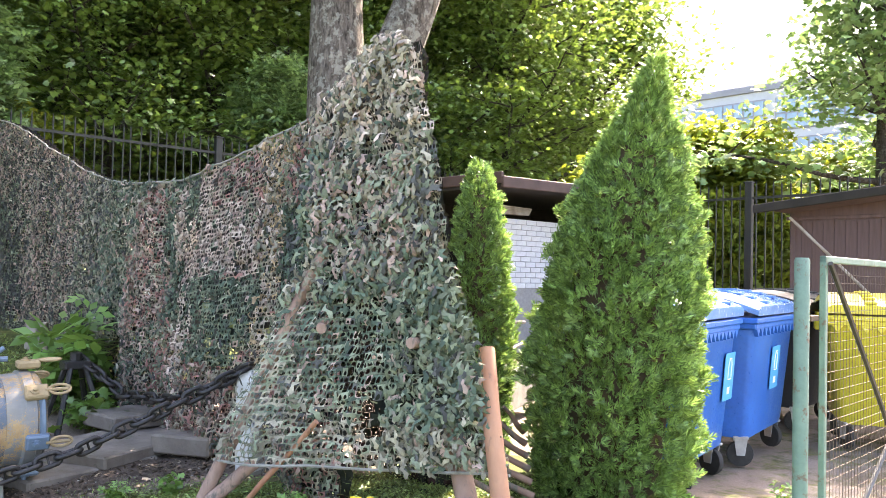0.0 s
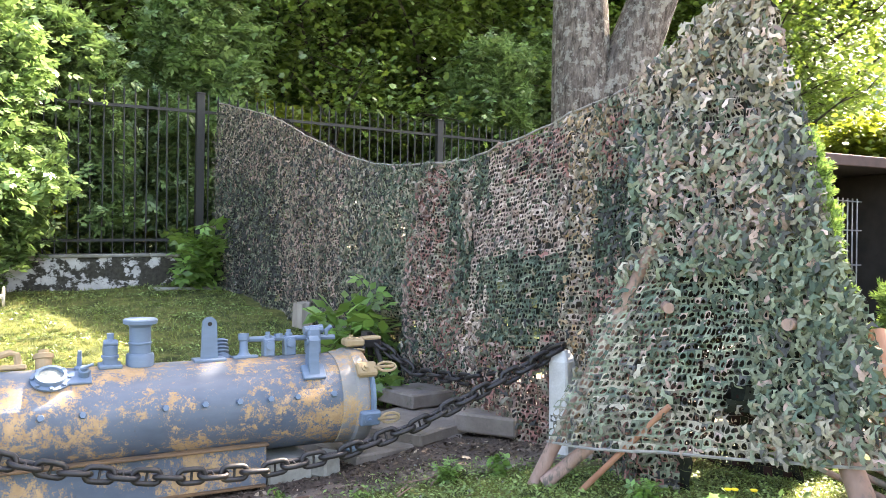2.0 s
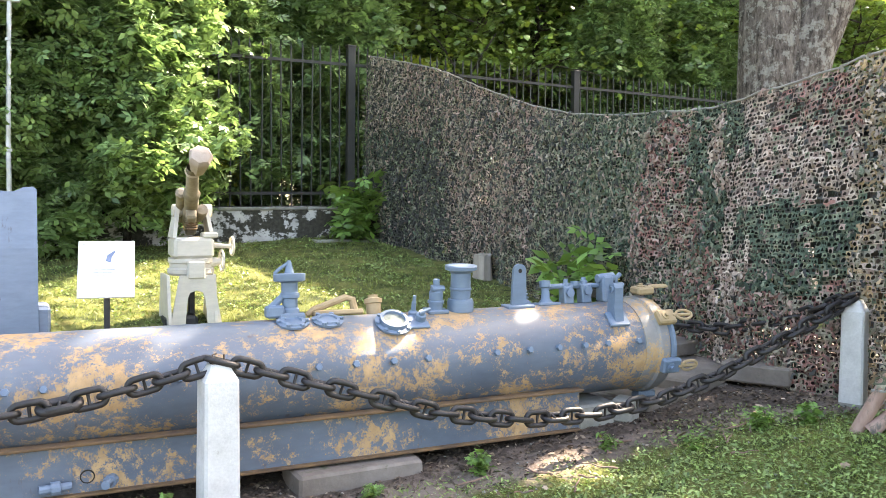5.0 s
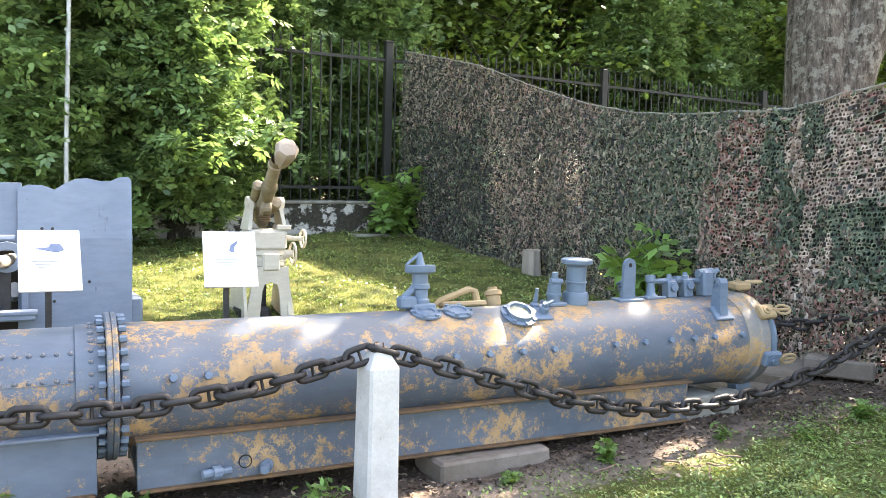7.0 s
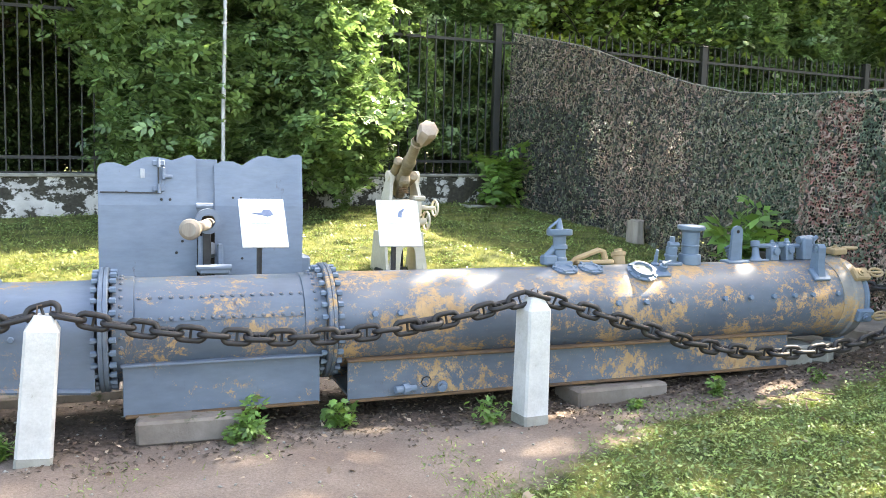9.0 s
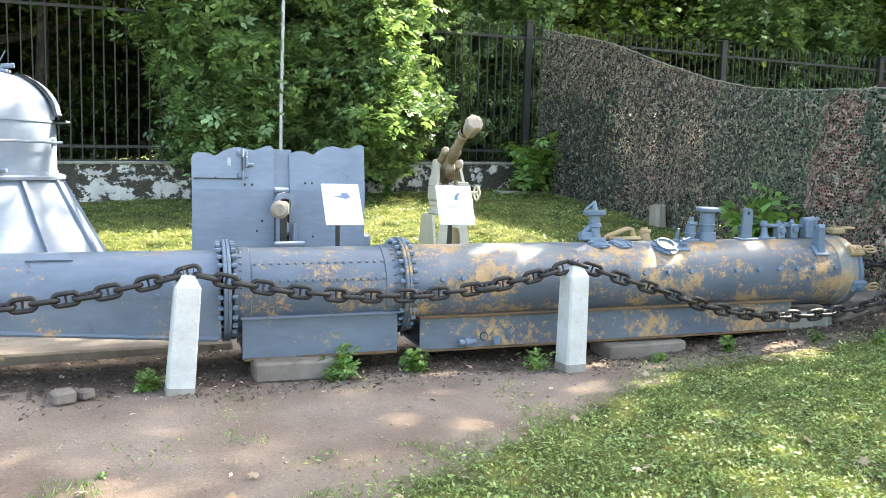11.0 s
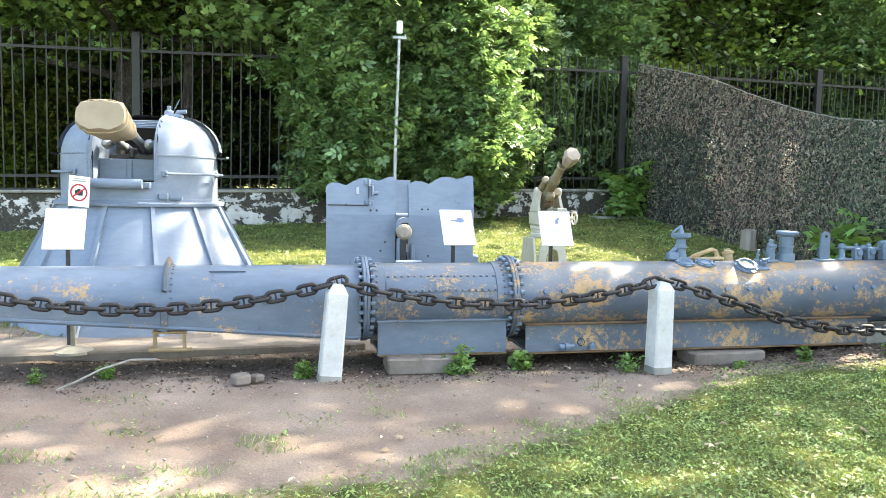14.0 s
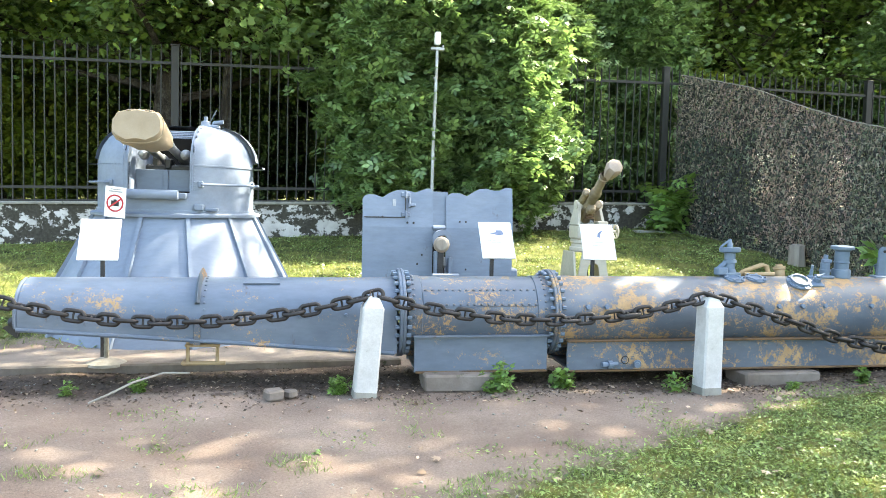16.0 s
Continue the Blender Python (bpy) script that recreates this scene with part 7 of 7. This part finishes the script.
def make_building():
    g = thing("office_building", (80, 36, 0), "distant grey office block with long bands of bluish windows", "building")
    s = Shape()
    s.box((10, 0, 10.5), (20, 44, 21.0), 0.05)
    part("wall", s, M_FACADE, g)
    s = Shape()
    s.box((10, 0, 21.3), (20.4, 44.5, 0.7), 0.05)
    s.box((12, -2, 22.4), (12, 30, 1.8), 0.05)
    part("roof_parapet", s, M_FACADE_DARK, g)
    pane_shape = Shape()
    pane_shape.box((0, 0, 0), (0.08, 0.95, 1.45), 0.02)
    pm = pane_shape.mesh("pane", M_PANE)
    for floor in range(2):
        for bay in range(4):
            w = Shape()
            y0 = 18 - bay * 9.0
            w.box((-0.05, y0 - 4, 18.4 - floor * 4.2), (0.12, 8.0, 3.4), 0.02)
            win = part("window", w, M_FACADE_DARK, g)
            for k in range(7):
                for r in range(2):
                    put("pane", pm, win, Matrix.Translation((-0.14, y0 - 0.65 - k * 1.12, 19.2 - r * 1.6 - floor * 4.2)))


make_building()

# ---- plants ----


def plant(at, height, stems, leaf, template, label, seed, material=None, name="weed", category="plant", spread=0.35, group=""):
    r = random.Random(seed)
    g = np.random.default_rng(seed)
    p = thing(name, at, label, category, group)
    s = Shape()
    pts = []
    for k in range(stems):
        w = r.uniform(0, 6.28)
        line = limb_points((0, 0, -0.03), (spread * math.cos(w), spread * math.sin(w), 1), height * r.uniform(0.6, 1.05), 0.16, r, 5)
        s.tube(line, [0.006 * height + 0.002] * 3 + [0.004 * height + 0.001] * 3, 5)
        for j in range(1, 6):
            for c in range(3):
                pts.append(line[j] + Vector((r.gauss(0, 1), r.gauss(0, 1), r.gauss(0, 0.4))) * leaf * 0.55)
    part("stems", s, M_WEED, p)
    pts = np.array([tuple(q) for q in pts])
    v, f = scatter(pts, turned(len(pts), 1.1, g), g.uniform(0.6, 1.2, len(pts)) * leaf, *template)
    put("leaves", fast_mesh("leaves", v, f, material or M_WEED), p)


plant((2.62, 7.7, 0.3), 0.95, 7, 0.26, SPRIG, "bright green elder seedling with large leaves by the net", 1, name="elder_seedling")
plant((2.6, 13.25, 0.92), 1.0, 8, 0.28, SPRIG, "green elder seedling at the foot of the fence post", 2, name="elder_seedling")
plant((2.55, 7.0, 0.25), 0.3, 6, 0.12, LOBED, "low green weed by the slabs", 3)
for k, (x, y, h) in enumerate(((-2.93, 5.60, 0.23), (-2.33, 5.66, 0.19), (-1.47, 5.44, 0.21), (-4.12, 5.72, 0.15), (-5.6, 5.95, 0.13), (-6.1, 5.9, 0.13), (-0.45, 5.4, 0.1), (0.2, 5.35, 0.15), (1.0, 5.25, 0.13), (2.0, 5.0, 0.14), (2.35, 4.9, 0.15), (1.4, 4.95, 0.12), (3.2, 5.3, 0.3), (2.75, 3.5, 0.22), (2.9, 3.2, 0.25), (2.6, 3.9, 0.2), (3.3, 2.5, 0.3), (5.6, 2.4, 0.2), (-0.1, 13.3, 0.4), (-4.4, 4.3, 0.05))):
    z = ground_z(x, y)
    plant((x, y, z), h, 6, min(0.07 + 0.02 * (k % 3), h * 0.34), (SPRIG, LOBED, OVAL)[k % 3], "small green weed growing from the bare earth", 50 + k, group="weeds on the path")


def flowers():
    p = thing("buttercup", (2.62, 3.3, 0.15), "small yellow wild flowers below the net", "flower")
    b = Shape()
    for k in range(7):
        x, y, h = random.uniform(-0.2, 0.2), random.uniform(-0.25, 0.25), random.uniform(0.16, 0.3)
        s = Shape()
        s.tube([(x, y, 0), (x * 1.1, y * 1.1, h)], 0.002, 4)
        part("stem", s, M_WEED, p)
        b.lathe([(0.0, 0.0), (0.014, 0.004), (0.018, 0.012)], 8, Matrix.Translation((x * 1.1, y * 1.1, h)))
    tagged(part("petals", b, M_FLOWER, p, "yellow petals"), "yellow petals", kind="stuff")


flowers()


def tree_stump():
    g = thing("tree_stump", (3.12, 10.22, 0.5), "split grey tree stump before the net", "stump")
    s = Shape()
    v, f, n = [], [], 16
    for z, q in ((-0.1, 0.17), (0.1, 0.13), (0.25, 0.12), (0.40, 0.115)):
        for j in range(n):
            w = 2 * math.pi * j / n
            k = q * (1 + 0.22 * noise.noise((math.cos(w) * 2, math.sin(w) * 2, z * 1.5)))
            v.append((k * math.cos(w), k * math.sin(w), z + (0.09 * noise.noise((math.cos(w) * 3, math.sin(w) * 3, 4)) if z > 0.3 else 0)))
    for i in range(3):
        for j in range(n):
            k = (j + 1) % n
            f.append((i * n + j, i * n + k, i * n + n + k, i * n + n + j))
    f.append(tuple(3 * n + j for j in range(n)))
    s.add(v, f)
    part("wood", s, M_WOOD, g)


tree_stump()


def cable():
    s = Shape()
    s.tube([(-5.22, 5.75, 0.14), (-5.4, 5.72, 0.15), (-5.6, 5.66, 0.10), (-5.75, 5.62, 0.03), (-5.88, 5.58, -0.02)], 0.008, 8)
    tagged(part("cable", s, M_CORD, None), "pale cable trailing on the ground under the tube", "cable")
    s = Shape()
    s.lathe([(0.0, 0.06), (0.06, 0.055), (0.16, 0.02), (0.17, 0.0), (0.0, -0.02)], 20)
    s.tube([(0, 0, 0.05), (0, 0, 0.25)], 0.02, 8)
    tagged(part("lid", s, M_BARE, None, m=pose(-5.95, 6.7, 0.02)), "round mossy manhole cap by the slab", "cap")


cable()
concrete_block((-4.62, 5.55, -0.03), (0.13, 0.10, 0.08), M_SLAB, "small grey stone on the path", "stone", 20, 20)
concrete_block((-4.5, 5.62, -0.03), (0.09, 0.08, 0.06), M_SLAB, "small grey stone on the path", "stone", 50, 21)

# ---- grass and litter ----


def sample(n, x0, x1, y0, y1, want, seed):
    g = np.random.default_rng(seed)
    xy = np.stack([g.uniform(x0, x1, n), g.uniform(y0, y1, n)], axis=1)
    keep = [k for k in range(n) if g.random() < want(xy[k, 0], xy[k, 1])]
    xy = xy[keep]
    return np.array([(x, y, ground_z(x, y) + 0.03 * noise.noise((x * 1.3, y * 1.3, 0)) + 0.014 * noise.noise((x * 5, y * 5, 3))) for x, y in xy]), g


def upright(n, g, lean):
    d = np.stack([g.normal(size=n) * lean, g.normal(size=n) * lean, np.ones(n)], axis=1)
    d /= np.linalg.norm(d, axis=1)[:, None]
    s = np.cross(d, g.normal(size=(n, 3)))
    s /= np.linalg.norm(s, axis=1)[:, None]
    return np.stack([s, d, np.cross(s, d)], axis=2)


BLADE = ([(-0.06, -0.05, 0), (0.06, -0.05, 0), (0.045, 0.55, 0.06), (0.0, 1.0, 0.22), (-0.045, 0.55, 0.06)], [(0, 1, 2), (0, 2, 4), (4, 2, 3)])


def lush(x, y):
    t = turf_share(x, y)
    return clamp(t * 1.1 - 0.15 + 0.5 * noise.noise((x * 1.8, y * 1.8, 6))) * (0.5 + 0.5 * clamp(t))


pts, g = sample(110000, -8.0, 4.2, 1.8, 5.5, lush, 101)
v, f = scatter(pts, upright(len(pts), g, 0.9), g.uniform(0.018, 0.045, len(pts)), *BLADE)
tagged(new("grass", fast_mesh("grass", v, f, M_GRASS)), "short trodden green grass beside the path", "grass", kind="stuff")
pts, g = sample(150000, -8.0, 4.2, 1.8, 5.5, lush, 102)
pts[:, 2] += g.uniform(0.004, 0.028, len(pts))
v, f = scatter(pts, turned(len(pts), 1.3, g), g.uniform(0.012, 0.036, len(pts)), *OVAL)
tagged(new("clover", fast_mesh("clover", v, f, M_CLOVER)), "small round clover leaves among the grass", "clover", kind="stuff")
pts, g = sample(60000, -8.0, 0.5, 2.6, 5.0, lambda x, y: clamp(5.0 * noise.noise((x * 2.3, y * 3.1, 14)) - 1.3 + 0.8 * clamp((4.3 - y))) * clamp((5.0 - y) * 1.2), 107)
v, f = scatter(pts, upright(len(pts), g, 0.8), g.uniform(0.016, 0.045, len(pts)), *BLADE)
tagged(new("grass_tufts", fast_mesh("grass_tufts", v, f, M_CLOVER)), "sparse green tufts on the trodden earth", "grass", kind="stuff")
pts, g = sample(130, -7.5, 3.0, 2.4, 5.4, lambda x, y: 0.6, 108)
pts[:, 2] += 0.022
v, f = scatter(pts, turned(len(pts), 2.0, g), g.uniform(0.035, 0.075, len(pts)), *LOBED)
tagged(new("fallen_leaves", fast_mesh("fallen_leaves", v, f, M_LITTER)), "pale dry leaves lying singly on grass and path", "leaf", kind="stuff")
pts, g = sample(70000, -13, 3.0, 6.9, 13.6, lambda x, y: clamp(turf_share(x, y) * (0.75 + 0.5 * noise.noise((x, y, 8)))), 103)
v, f = scatter(pts, upright(len(pts), g, 0.8), g.uniform(0.03, 0.075, len(pts)), *BLADE)
tagged(new("bank_grass", fast_mesh("bank_grass", v, f, M_GRASS)), "mossy yellow-green grass on the bank", "grass", kind="stuff")
pts, g = sample(60000, -11, 3.0, 7.2, 13.6, lambda x, y: clamp(turf_share(x, y) * (0.4 + 1.4 * noise.noise((x * 2.2, y * 2.2, 18)))), 109)
pts[:, 2] += g.uniform(0.004, 0.04, len(pts))
v, f = scatter(pts, turned(len(pts), 1.2, g), g.uniform(0.02, 0.055, len(pts)), *OVAL)
tagged(new("bank_herbs", fast_mesh("bank_herbs", v, f, M_CLOVER)), "low green herbs in patches on the mossy bank", "herbs", kind="stuff")
pts, g = sample(16000, -8.0, 5.0, 1.8, 6.9, lambda x, y: 0.05 + 0.75 * clamp((y - 4.75 + 0.08 * x) * 1.4), 104)
pts[:, 2] += 0.006
v, f = scatter(pts, turned(len(pts), 2.2, g), 0.01 + 0.045 * g.random(len(pts)) ** 3, *OVAL)
tagged(new("leaf_litter", fast_mesh("leaf_litter", v, f, M_LITTER)), "dry brown leaves and chips scattered on the earth", "litter", kind="stuff")
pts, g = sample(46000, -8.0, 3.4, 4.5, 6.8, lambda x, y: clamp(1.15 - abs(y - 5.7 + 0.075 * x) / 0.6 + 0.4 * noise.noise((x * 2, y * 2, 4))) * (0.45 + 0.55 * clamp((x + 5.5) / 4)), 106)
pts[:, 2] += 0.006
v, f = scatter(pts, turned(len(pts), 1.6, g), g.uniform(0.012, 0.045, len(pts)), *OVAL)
tagged(new("mulch", fast_mesh("mulch", v, f, M_MULCH)), "dark brown leaf chips along the foot of the tube", "mulch", kind="stuff")
pts, g = sample(2600, -8.0, 4.0, 3.2, 6.4, lambda x, y: 0.5, 105)
PEBBLE = ([(0.5, 0, 0), (0, 0.5, 0), (-0.5, 0, 0), (0, -0.5, 0), (0, 0, 0.35), (0, 0, -0.2)], [(0, 1, 4), (1, 2, 4), (2, 3, 4), (3, 0, 4), (1, 0, 5), (2, 1, 5), (3, 2, 5), (0, 3, 5)])
v, f = scatter(pts, turned(len(pts), 2.0, g), g.uniform(0.008, 0.03, len(pts)), *PEBBLE)
tagged(new("pebbles", fast_mesh("pebbles", v, f, M_BARE)), "small grey pebbles pressed into the path", "pebbles", kind="stuff")
for k in range(16):
    x, y = random.uniform(-0.3, 2.8), random.uniform(4.7, 5.3)
    d = Vector((random.uniform(-0.13, 0.13), random.uniform(-0.08, 0.08), 0.006))
    c = Vector((x, y, ground_z(x, y) + 0.02))
    log_pole("twig", (tuple(c - d), tuple(c + d)), 0.006, 0.003, M_LOG_OLD, "dry twig lying on the bare earth")
